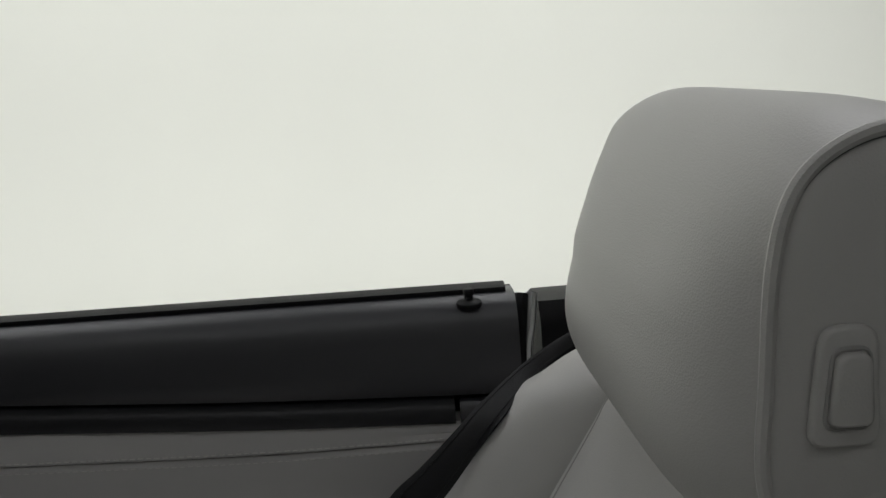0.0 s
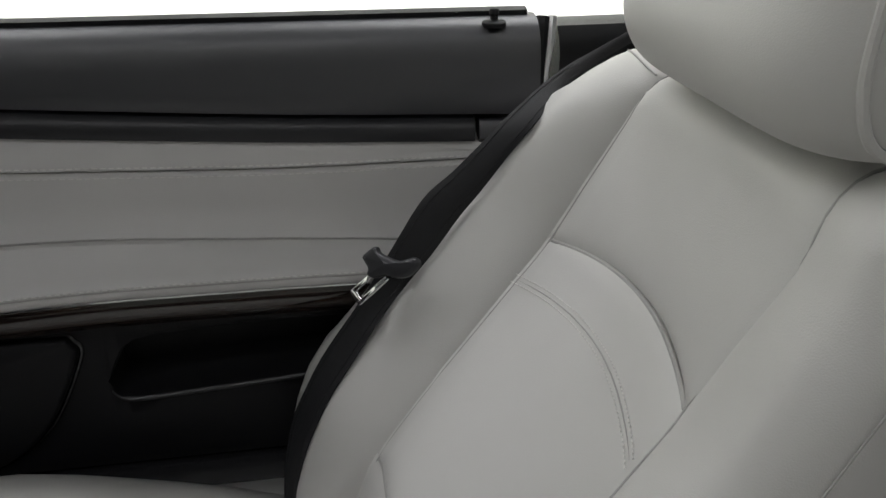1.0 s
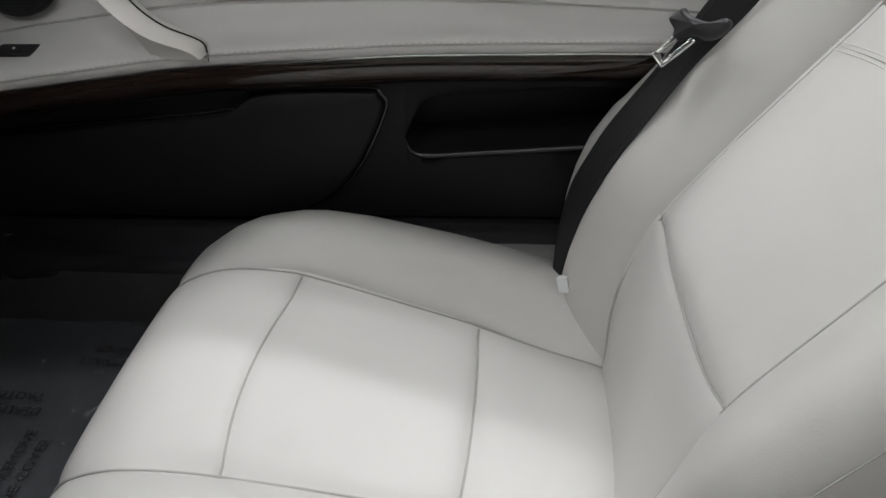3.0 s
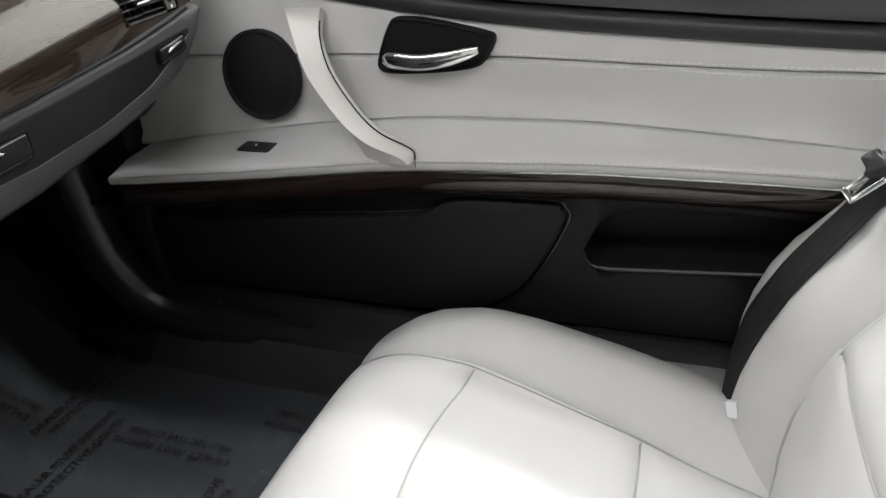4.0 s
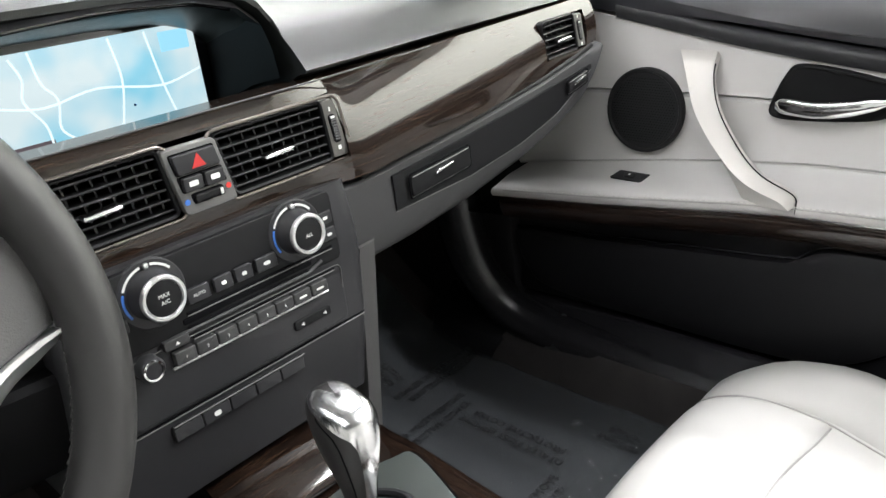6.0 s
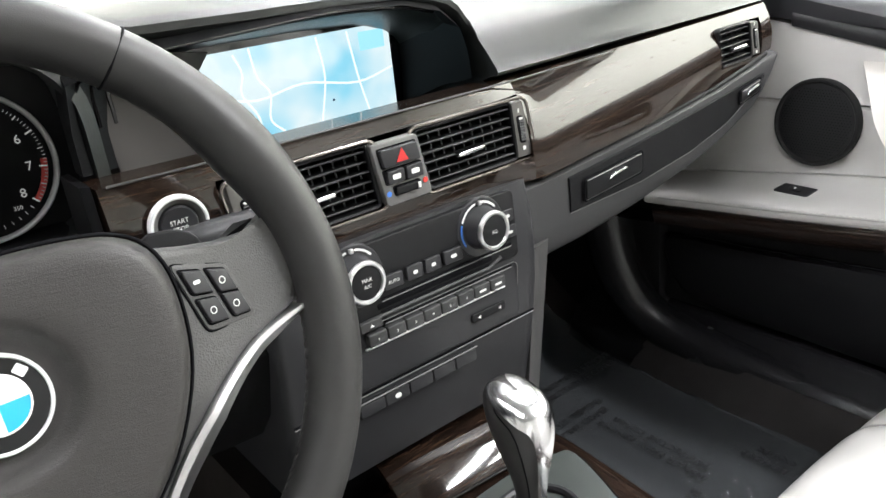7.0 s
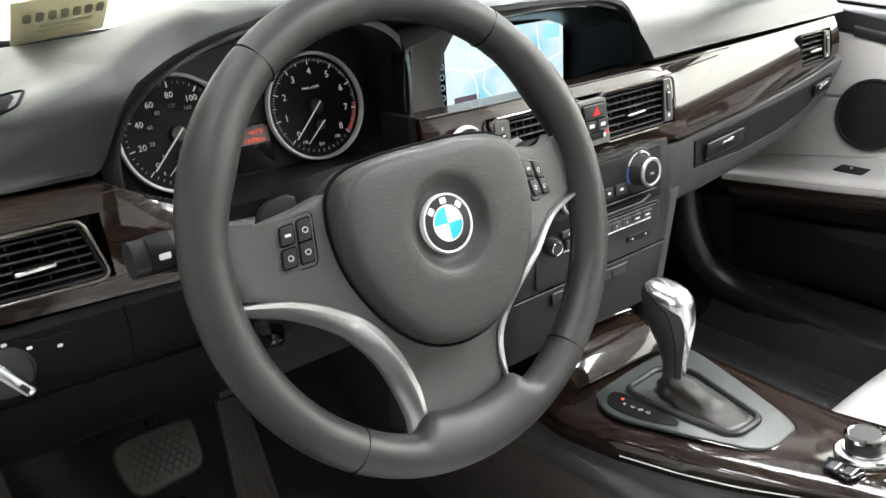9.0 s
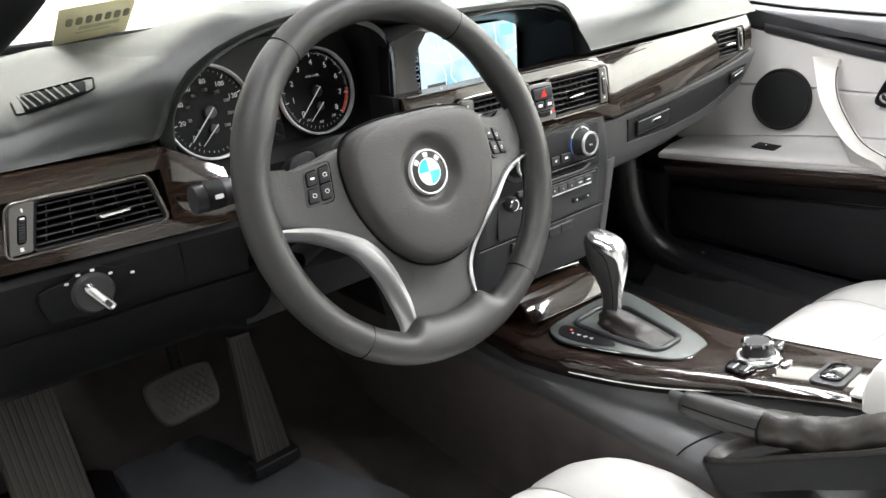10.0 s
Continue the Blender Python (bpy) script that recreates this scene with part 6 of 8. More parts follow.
    for x in np.linspace(0.200, 0.618, 24):
        y, b = yw(x), zbot(x) - 0.006
        b0, a0 = I(x, [0.2, 0.32, 0.43, 0.52, 0.61], [0.726, 0.731, 0.738, 0.745, 0.753]), I(x, [0.2, 0.33, 0.435, 0.52, 0.58, 0.618], [0.687, 0.684, 0.691, 0.705, 0.726, 0.745])
        rows.append([V3(x, y + 0.003, b0), V3(x, y - 0.0044, b0 - 0.0015), V3(x, y - 0.0050, 0.5 * (a0 + b0)), V3(x, y - 0.0050, a0 + 0.0015), V3(x, y + 0.003, a0)])
    part("inlay", loft(rows), SOFT, dash, "dark inlay across the lower panel")
    # pale tube painting the highlight along the inlay's lower edge
    part("inlay_highlight", tube([row[4] + V3(0, -0.0062, -0.0004) for row in rows], 0.0007, 5), VENT_GREY, dash, "painted highlight along the lower edge of the inlay")
    for cx, w, cz, h in ((0.273, 0.102, 0.7080, 0.0215), (0.574, 0.052, 0.7370, 0.0150)):
        ud = unit((1, 0.072, 0.03 if cx < 0.4 else 0.12))
        c0 = V3(cx, yw(cx) - 0.0035, cz)
        fl = part("cup_holder_flap", prism(rrect(w, h, 0.003), c0, ud, ZU, 0.006, 0.0012), SOFT, dash, "dark flap of a fold-out cup holder")
        part("flap_gap", tube([c0 + unit(ud) * p[0] + V3(0, -0.0040, p[1]) for p in rrect(w + 0.004, h + 0.004, 0.004)], 0.0011, 5, closed=True), VOID, fl)
        # pale tubes painting highlights on the flap's upper and lower edge
        for dz, e in ((0.5, 0.0), (-0.5, 0.002)):
            part("flap_highlight", tube([c0 + unit(ud) * (k * (w * 0.5 - 0.002)) + V3(0, -0.0058 + e, dz * (h - 0.0016) - e) for k in (-1, -0.5, 0, 0.5, 1)], 0.0007, 5), VENT_GREY, fl, "painted highlight on the edge of the flap")
        part("flap_tab", prism(roundpoly([(-0.016, -0.0026), (0.010, -0.0022), (0.017, 0.0008), (0.013, 0.0024), (-0.012, 0.0014)], 0.0012, 3), c0 + V3(0.002, -0.006, h * 0.18), ud, ZU, 0.003, 0.001), CHROME, fl, "bright finger tab")
    part("glove_box", loft([[V3(x, y, z) for y, z in ((0.24, 0.662), (0.26, 0.645), (0.36, 0.600), (0.52, 0.590), (0.60, 0.66), (0.60, 0.78), (0.30, 0.78))] for x in (0.145, 0.30, 0.50, 0.60)]), DARK, dash, "black underside of the glove box")
    # centre stack
    yf = lambda z: I(z, [0.46, 0.53, 0.60, 0.66, 0.70, 0.745], [0.172, 0.158, 0.143, 0.136, 0.137, 0.146])
    rows = []
    for x in [-0.150, -0.147, -0.143] + list(np.linspace(-0.13, 0.122, 8)) + [0.131, 0.135, 0.137]:
        e = 0.010 if x in (-0.150, 0.137) else 0.003 if x in (-0.147, 0.135) else 0.0
        zz = np.linspace(0.514, 0.744, 13)
        rows.append([V3(x, yf(z) + e, z) for z in zz] + [V3(x, 0.40, 0.744), V3(x, 0.40, 0.514)])
    stack = part("centre_panel", loft(rows), PANEL, dash, "anthracite centre stack")
    part("stack_flank", loft([[V3(0.137, yf(0.672) + 0.004, 0.672), V3(0.137, yf(0.46) + 0.003, 0.40), V3(0.137, 0.34, 0.40), V3(0.137, 0.34, 0.672)], [V3(0.161, yf(0.672) + 0.009, 0.672), V3(0.158, yf(0.46) + 0.008, 0.40), V3(0.158, 0.34, 0.40), V3(0.161, 0.34, 0.672)], [V3(0.170, yf(0.672) + 0.020, 0.672), V3(0.166, yf(0.46) + 0.019, 0.40), V3(0.166, 0.34, 0.40), V3(0.170, 0.34, 0.672)]]), SPOKE, stack, "grey flank of the stack")
    P = lambda x, z, d=0.0: V3(x, yf(z) - d, z)
    N = unit((0, 0.05, 1))
    cp = part("climate_panel", prism(rrect(0.226, 0.0665, 0.006), P(-0.003, 0.7085, -0.003), XR, N, 0.005, 0.0012), DARK, stack, "black climate control panel")
    part("climate_display", prism(rrect(0.082, 0.016, 0.002), P(-0.004, 0.7275, 0.0022), XR, N, 0.0012, 0.0004), DISPLAY, cp, "dark glossy display")
    for i, (dx, w) in enumerate(((-0.037, 0.020), (-0.014, 0.017), (0.006, 0.017), (0.029, 0.021))):
        kb = part("climate_button", prism(rrect(w, 0.0125, 0.0015), P(dx, 0.7035, 0.0018), XR, N, 0.003, 0.0008), PANEL, cp)
        if i == 0:
            words("auto_lettering", "AUTO", 0.0040, P(dx, 0.7035, 0.0049), XR, N, WHITE_INK, kb, 0.0002)
        else:
            part("button_symbol", prism(rrect(0.0046 + 0.002 * (i == 3), 0.0032, 0.0012), P(dx, 0.7035, 0.0047), XR, N, 0.0004), WHITE_INK, kb)
    for sx in (1, -1):
        for i, zz in enumerate((0.7335, 0.7185, 0.7035)):
            kb = part("climate_button", prism(rrect(0.0155, 0.0115, 0.0015), P(-0.003 + sx * 0.102, zz, 0.0018), XR, N, 0.003, 0.0008), PANEL, cp)
            part("button_symbol", prism(rrect(0.0052, 0.0028, 0.001), P(-0.003 + sx * 0.102, zz, 0.0047), XR, N, 0.0004), WHITE_INK, kb)
        kx = 0.066 if sx > 0 else -0.072
        ko = P(kx, 0.718, 0.001)
        kn = part("temperature_knob", lathe([(0.0285, 0.0), (0.0285, 0.002), (0.0272, 0.0034), (0.0235, 0.0034), (0.0205, 0.0036), (0.0192, 0.0055), (0.0182, 0.0200), (0.0174, 0.0215), (0.0160, 0.0215)], ko, XR, N, 44), PANEL, cp, "ribbed black temperature knob")
        part("knob_ring", lathe([(0.0183, 0.0195), (0.0182, 0.0218), (0.0172, 0.0230), (0.0152, 0.0230), (0.0142, 0.0216)], ko, XR, N, 44, False), SATIN, kn, "bright silver knob ring")
        part("knob_cap", lathe([(0.0144, 0.019), (0.0144, 0.0216), (0.012, 0.0222), (0.001, 0.0222)], ko, XR, N, 36), DARK, kn)
        nn = np.cross(XR, N)
        words("knob_lettering", "MAX" if sx < 0 else "ALL", 0.0044, ko + nn * 0.0222 + N * (0.0024 if sx < 0 else -0.001), XR, N, WHITE_INK, kn, 0.0003)
        if sx < 0:
            words("knob_lettering", "A/C", 0.0044, ko + nn * 0.0222 - N * 0.0030, XR, N, WHITE_INK, kn, 0.0003)
        for a0, a1, m_ in ((100, 155, WHITE_INK), (38, 80, WHITE_INK), (160, 212, BLUE_INK)):
            part("scale_arc", sheet([[ko + nn * 0.0040 + (V3(1, 0, 0) * math.cos(radians(a)) + N * math.sin(radians(a))) * r for r in (0.0226, 0.0246)] for a in np.linspace(a0, a1, 9)]), m_, kn)
        part("pointer", prism(rrect(0.004, 0.004, 0.001), ko + nn * 0.004 + N * 0.0235, XR, N, 0.003, 0.0008), SATIN, kn)
    # radio
    rp = part("radio_panel", prism(rrect(0.222, 0.0600, 0.006), P(-0.003, 0.6425, -0.003), XR, ZU, 0.0045, 0.0012), PANEL, stack, "anthracite radio panel")
    part("disc_slot", prism(rrect(0.130, 0.0050, 0.0015), P(0.010, 0.6845, 0.0002), XR, ZU, 0.002, 0.0006), VOID, rp)
    part("disc_slot_lip", tube([P(-0.068, 0.6765, 0.002), P(0.070, 0.6765, 0.002), P(0.086, 0.682, 0.002)], 0.0018, 6), GREYP, rp)
    # dark gaps, each with a pale tube painting the highlight on its edge
    for z0, x0, x1 in ((0.6905, -0.050, 0.100), (0.6790, -0.052, 0.070), (0.6695, -0.050, 0.098)):
        part("panel_gap", tube([P(x0, z0, 0.0016), P(x1, z0, 0.0016)], 0.0013, 5), VOID, rp)
        part("panel_highlight", tube([P(x0, z0 - 0.0020, 0.0020), P(x1, z0 - 0.0020, 0.0020)], 0.0006, 5), VENT_GREY, rp)
    # pale outline painted as the highlight on the panel's rim
    part("rim_highlight", tube([P(-0.003 + p[0], 0.6425 + p[1], 0.0012) for p in rrect(0.219, 0.0570, 0.006)], 0.0005, 5, closed=True), VENT_GREY, rp)
    for i in range(8):
        kb = part("preset_button", prism(rrect(0.0185, 0.0115, 0.0012), P(-0.062 + 0.0196 * i, 0.6600, 0.0012), XR, N, 0.006, 0.0012), GREYP, rp)
        if i < 6:
            words("preset_numeral", str(i + 1), 0.0038, P(-0.062 + 0.0196 * i, 0.6600, 0.0073), XR, N, WHITE_INK, kb, 0.0002)
        else:
            part("button_symbol", prism(rrect(0.0080, 0.0020, 0.0006), P(-0.062 + 0.0196 * i, 0.6600, 0.0071), XR, N, 0.0004), WHITE_INK, kb)
    part("button_ledge", tube([P(-0.073, 0.6515, 0.003), P(0.087, 0.6515, 0.003)], 0.0014, 6), SATIN, rp)
    vk = part("volume_knob", lathe([(0.0105, 0.0), (0.0105, 0.010), (0.009, 0.012), (0.001, 0.012)], P(-0.092, 0.664, 0.0), XR, ZU, 24), PANEL, rp, "small black volume knob")
    part("volume_ring", lathe([(0.0095, 0.0105), (0.0085, 0.0128), (0.0068, 0.0125)], P(-0.092, 0.664, 0.0), XR, ZU, 24, False), CHROME, vk)
    kb = part("eject_button", prism(rrect(0.022, 0.0085, 0.0012), P(-0.066, 0.6735, 0.001), XR, N, 0.005, 0.001), GREYP, rp)
    part("button_symbol", prism([(-0.002, -0.001), (0.002, -0.001), (0.0, 0.0018)], P(-0.066, 0.6735, 0.0062), XR, N, 0.0004), WHITE_INK, kb)
    sk = part("seek_rocker", prism(rrect(0.042, 0.0088, 0.002), P(0.066, 0.6315, 0.0012), XR, N, 0.004, 0.001), DARK, rp)
    for dx in (-0.013, 0.013):
        part("button_symbol", prism([(-0.002, 0.0), (0.0016, -0.0018), (0.0016, 0.0018)], P(0.066 + dx, 0.6315, 0.0055), XR, N, 0.0004), WHITE_INK, sk)
    # joints drawn as a painted pale highlight under a dark gap
    for z0, x0, x1 in ((0.6145, -0.105, 0.103), (0.6045, -0.146, 0.1315)):
        part("joint_highlight", tube([P(x0, z0, 0.0006), P(x1, z0, 0.0006)], 0.0007, 5), VENT_GREY, stack, "thin pale line painting the light on a joint")
        part("panel_gap", tube([P(x0, z0 + 0.0018, 0.0), P(x1, z0 + 0.0018, 0.0)], 0.0012, 5), VOID, stack)
    sr = part("switch_strip", prism(rrect(0.136, 0.0165, 0.0015), P(-0.016, 0.5905, 0.0), XR, N, 0.0028, 0.0008), DARK, stack, "strip of flat switches")
    for i in range(5):
        part("flat_switch", prism(rrect(0.0255, 0.0120, 0.0012), P(-0.0705 + 0.0272 * i, 0.5895, 0.0020), XR, N, 0.0022, 0.0006), PANEL, sr)
    part("bright_edge", tube([P(-0.083, 0.5985, 0.0032), P(0.052, 0.5985, 0.0032)], 0.0007, 5), VENT_GREY, sr)
    part("low_edge", tube([P(-0.083, 0.5825, 0.0026), P(0.052, 0.5825, 0.0026)], 0.0006, 5), GREYP, sr)
    part("button_symbol", prism(rrect(0.0065, 0.0046, 0.002), P(-0.0433, 0.5895, 0.0042), XR, N, 0.0005), WHITE_INK, sr)
    # driver side lower panel with the light switch
    rows = []
    for x in np.linspace(-0.735, -0.475, 14):
        y = yw(x)
        rows.append([V3(x, y + 0.03, 0.742), V3(x, y + 0.002, 0.741), V3(x, y - 0.004, 0.736), V3(x, y - 0.006, 0.710), V3(x, y - 0.002, 0.684), V3(x, y + 0.002, 0.680), V3(x, y + 0.05, 0.68)])
    part("switch_panel", loft(rows), KNEE, dash, "black panel with the light switch")
    part("panel_gap", tube([V3(-0.546, yw(-0.546) - 0.005, 0.738), V3(-0.546, yw(-0.546) - 0.0055, 0.710), V3(-0.548, yw(-0.546) - 0.001, 0.684)], 0.0010, 5), VOID, dash)
    rows = []
    for x in np.linspace(-0.76, -0.15, 22):
        y = yw(x) + 0.004
        d = 0.055 * smoothstep(-0.46, -0.40, x) * smoothstep(-0.20, -0.26, x)
        dz = 0.022 * smoothstep(-0.50, -0.44, x)
        rows.append([V3(x, y + 0.04, 0.684), V3(x, y + 0.002 + d, 0.682), V3(x, y - 0.002 + d, 0.676), V3(x, y + 0.006 + d, 0.650), V3(x, y + 0.022 + d, 0.618 - 0.5 * dz), V3(x, y + 0.05 + d, 0.596 - dz), V3(x, y + 0.12, 0.590 - dz), V3(x, y + 0.34, 0.62), V3(x, y + 0.34, 0.68)])
    part("knee_panel", loft(rows), KNEE, dash, "black knee panel under the dashboard")
    part("column_filler", loft([[V3(x, y, z) for y, z in ((0.205, 0.60), (0.205, 0.785), (0.33, 0.785), (0.33, 0.60))] for x in (-0.475, -0.24)]), DARK, dash)
    part("side_filler", loft([[V3(x, y, z) for y, z in ((0.17, 0.66), (0.172, 0.745), (0.33, 0.745), (0.33, 0.62))] for x in (-0.24, -0.150)]), DARK, dash)
    lo = V3(-0.640, yw(-0.64) - 0.006, 0.712)
    lp = part("light_switch_plate", prism(spline([(-0.048, 0.012), (-0.020, 0.018), (-0.006, 0.024), (0.012, 0.024), (0.026, 0.018), (0.052, 0.016), (0.054, -0.004), (0.024, -0.006), (0.014, -0.020), (-0.006, -0.024), (-0.026, -0.020), (-0.044, -0.018)], 3, True), lo, XR, ZU, 0.003, 0.001), KNEE, dash, "dark light switch plate")
    ls = part("light_switch", lathe([(0.020, 0.002), (0.020, 0.006), (0.018, 0.009), (0.012, 0.010), (0.001, 0.010)], lo, XR, ZU, 32), PANEL, dash, "rotary light switch")
    part("turning_ring", ring(0.0205, 0.0007, lo + V3(0, -0.0045, 0), XR, ZU, 36, 5), GREYP, ls)
    d = unit((0.55, 0, -0.83))
    part("bar_notch", prism(rrect(0.0042, 0.0085, 0.0015), lo + V3(0.003, -0.0182, -0.003) + d * 0.009, np.cross(d, (0, 1, 0)), d * -1, 0.0004), PANEL, ls)
    part("switch_bar", prism(rrect(0.0105, 0.038, 0.004), lo + V3(0.003, -0.009, -0.003), np.cross(d, (0, 1, 0)), d * -1, 0.009, 0.0035), KNOB_CHROME, ls, "chrome turning bar")
    for i, (a, b) in enumerate(((-0.022, 0.016), (-0.010, 0.0215), (0.004, 0.0225), (0.020, 0.014), (0.041, 0.008))):
        part("switch_symbol", prism(rrect(0.0042, 0.0026, 0.001), lo + V3(a, -0.0032, b), XR, ZU, 0.0004), WHITE_INK, lp)
    return dash


dashboard()


# ---- steering wheel and column ----
WC, WU, WV = V3(-0.3395, 0.012, 0.791), V3(1, 0, 0), unit((0, 0.309, 0.951))
WN = np.cross(WU, WV)


def on_wheel(a, b, h=0.0):
    return WC + WU * a + WV * b + WN * h


def mirror_outline(half):
    """A closed outline from its right half, top to bottom."""
    return half + [(-a, b) for a, b in half[::-1] if abs(a) > 1e-6]


def steering_wheel():
    sw = base("steering_wheel", tuple(on_wheel(0, 0, -0.08)), "black leather steering wheel with silver spoke trim", "steering wheel")
    R, r = 0.1820, 0.0170
    RC = WC - WN * 0.018
    rings = []
    for a in np.linspace(0, 2 * math.pi, 200, endpoint=False):
        deg = math.degrees(a)
        off = abs((deg + 90 + 180) % 360 - 180)
        collar = 0.0165 * smoothstep(21.5, 16.5, off) - 0.0022 * max(0.0, 1 - (off / 16) ** 2)
        thumb = sum(math.exp(-(((deg - c + 180) % 360 - 180) / 11) ** 2) for c in (28, 152))
        rr = r + 0.0022 * thumb
        d = WU * math.cos(a) + WV * math.sin(a)
        rings.append([RC + d * (R - 0.0016 * thumb + rr * math.cos(b) - collar * max(0.0, -math.cos(b)) ** 1.6) + WN * rr * 1.06 * math.sin(b) for b in np.linspace(0, 2 * math.pi, 24, endpoint=False)])
    rim = part("rim", sheet(rings + [rings[0]], True), GRIP, sw, "thick black leather rim")
    for deg in (126, 54, -52, -128):
        a = radians(deg)
        d = WU * math.cos(a) + WV * math.sin(a)
        part("rim_joint", ring(0.0174, 0.0008, RC + d * R, d, WN, 24, 5), VOID, rim)
    for s in (1, -1):
        st = []
        for deg in np.arange(-50, 52, 2.2):
            a = radians(deg if s > 0 else 180 - deg)
            d = WU * math.cos(a) + WV * math.sin(a)
            tdir = -WU * math.sin(a) + WV * math.cos(a)
            p = RC + d * (R - r * 0.98) - WN * 0.003
            st.append(tube([p - tdir * 0.0022 - WN * 0.0016, p + tdir * 0.0022 + WN * 0.0016], 0.0008, 5))
        part("seam_stitch", join(*st), SPOKE, rim, "grey cross stitching inside the rim")
    # the spokes fall back from the hub to the rim
    dip = lambda a, b: -max(0.018 * smoothstep(0.075, 0.16, abs(a)), 0.026 * smoothstep(-0.035, -0.12, b))
    half = [(0.0, 0.050), (0.045, 0.049), (0.085, 0.047), (0.106, 0.042), (0.131, 0.038), (0.152, 0.038), (0.166, 0.045), (0.173, 0.036), (0.172, 0.010), (0.166, -0.010), (0.150, -0.0165), (0.130, -0.0225), (0.108, -0.0345), (0.087, -0.0515), (0.069, -0.0725), (0.056, -0.094), (0.048, -0.118), (0.047, -0.145), (0.052, -0.166), (0.0, -0.172)]
    body = mirror_outline(half)
    lay = lambda k, h: [on_wheel(p[0] * k, p[1] * k, h + dip(p[0] * k, p[1] * k)) for p in body]
    part("spoke_panel", loft([lay(1.0, -0.024), lay(1.0, -0.006), lay(0.985, -0.002), lay(0.95, 0.0), lay(0.9, 0.0), lay(0.82, 0.0), lay(0.72, 0.0), lay(0.5, 0.0)]), SPOKE, sw, "grey three-spoke centre panel")
    part("spoke_back", loft([lay(0.96, -0.050), lay(0.97, -0.022), lay(0.6, -0.022)]), DARK, sw)
    padh = [(0.0, 0.0640), (0.043, 0.0630), (0.074, 0.0570), (0.0895, 0.042), (0.0935, 0.014), (0.087, -0.022), (0.066, -0.060), (0.037, -0.086), (0.0, -0.095)]
    po = [(p[0], p[1]) for p in spline(mirror_outline(padh), 4, True)]
    cen = V3(0, -0.004)
    rows = []
    for k, h in ((1.0, -0.020), (1.0, -0.004), (0.994, 0.001), (0.972, 0.0075), (0.945, 0.0128), (0.915, 0.0155), (0.88, 0.0166), (0.80, 0.0172), (0.74, 0.0175)):
        rows.append([on_wheel(cen[0] + (p[0] - cen[0]) * k, cen[1] + (p[1] - cen[1]) * k + (0.004 * (1 - k)), h) for p in po])
    # the face eases from the pad outline into a round dish
    for m, h in ((0.35, 0.0177), (0.7, 0.0178), (1.0, 0.0175)):
        row = []
        for p in po:
            a = math.atan2(p[1], p[0])
            row.append(on_wheel((1 - m) * p[0] * 0.72 + m * 0.0400 * math.cos(a), (1 - m) * p[1] * 0.72 + m * 0.0400 * math.sin(a), h))
        rows.append(row)
    for rr, h in ((0.0380, 0.0168), (0.0362, 0.0158), (0.0340, 0.0132), (0.0315, 0.0100), (0.0290, 0.0078), (0.026, 0.0071), (0.004, 0.0070)):
        ang = [math.atan2(p[1], p[0]) for p in po]
        rows.append([on_wheel(rr * math.cos(a), rr * math.sin(a), h) for a in ang])
    pad = part("airbag_pad", loft(rows), AIRBAG, sw, "grained black airbag pad")
    part("pad_gap", tube([on_wheel(p[0] * 1.012, p[1] * 1.012, -0.001) for p in po], 0.0012, 6, closed=True), VOID, pad)
    # badge: plain ring and quarters
    bd = part("badge", lathe([(0.0236, 0.006), (0.0236, 0.0110), (0.0230, 0.0124), (0.0221, 0.0124), (0.0215, 0.0112)], on_wheel(0, 0), WU, WV, 48, False), SHEEN_WHITE, sw, "round badge, its chrome edge whitened for reflections")
    part("badge_ring", lathe([(0.0220, 0.008), (0.0220, 0.0112), (0.0136, 0.0118), (0.0136, 0.008)], on_wheel(0, 0), WU, WV, 48, False), BADGE_BLACK, bd, "gloss black ring")
    part("badge_rim", ring(0.0137, 0.0006, on_wheel(0, 0, 0.0118), WU, WV, 40, 5), SHEEN_WHITE, bd)
    for i in range(4):
        a0 = 90 * i
        fan = [on_wheel(0, 0, 0.0121)] + [on_wheel(0.0134 * math.cos(radians(a)), 0.0134 * math.sin(radians(a)), 0.0119) for a in np.linspace(a0, a0 + 90, 10)]
        low = [p - WN * 0.003 for p in fan]
        n = len(fan)
        part("badge_quarter", (fan + low, [tuple(range(n)), tuple(range(n, 2 * n))[::-1]] + [(k, (k + 1) % n, n + (k + 1) % n, n + k) for k in range(n)]), SKY_BLUE if i % 2 else WHITE_ENAMEL, bd, "blue quarter" if i % 2 else "white quarter", smooth=False)
    for a in (138, 90, 42):
        d = V3(math.cos(radians(a)), math.sin(radians(a)))
        part("badge_bar", prism(rrect(0.0058, 0.0048, 0.0008), on_wheel(d[0] * 0.0178, d[1] * 0.0178, 0.0112), WU * d[1] - WV * d[0], WU * d[0] + WV * d[1], 0.0007), WHITE_ENAMEL, bd)
    # silver blades below the side spokes
    for s in (1, -1):
        pth = spline([(0.168, -0.0155), (0.150, -0.0205), (0.130, -0.0270), (0.108, -0.0395), (0.087, -0.0565), (0.0695, -0.077), (0.0565, -0.098), (0.0485, -0.121), (0.0465, -0.146), (0.0500, -0.163)], 6)
        rows = []
        for i, p in enumerate(pth):
            t = i / (len(pth) - 1)
            w = I(t, [0, 0.12, 0.5, 0.8, 1], [0.0030, 0.0050, 0.0070, 0.0056, 0.0012])
            q = pth[min(i + 1, len(pth) - 1)] - pth[max(i - 1, 0)]
            q = q / np.linalg.norm(q)
            n2 = V3(-q[1], q[0])
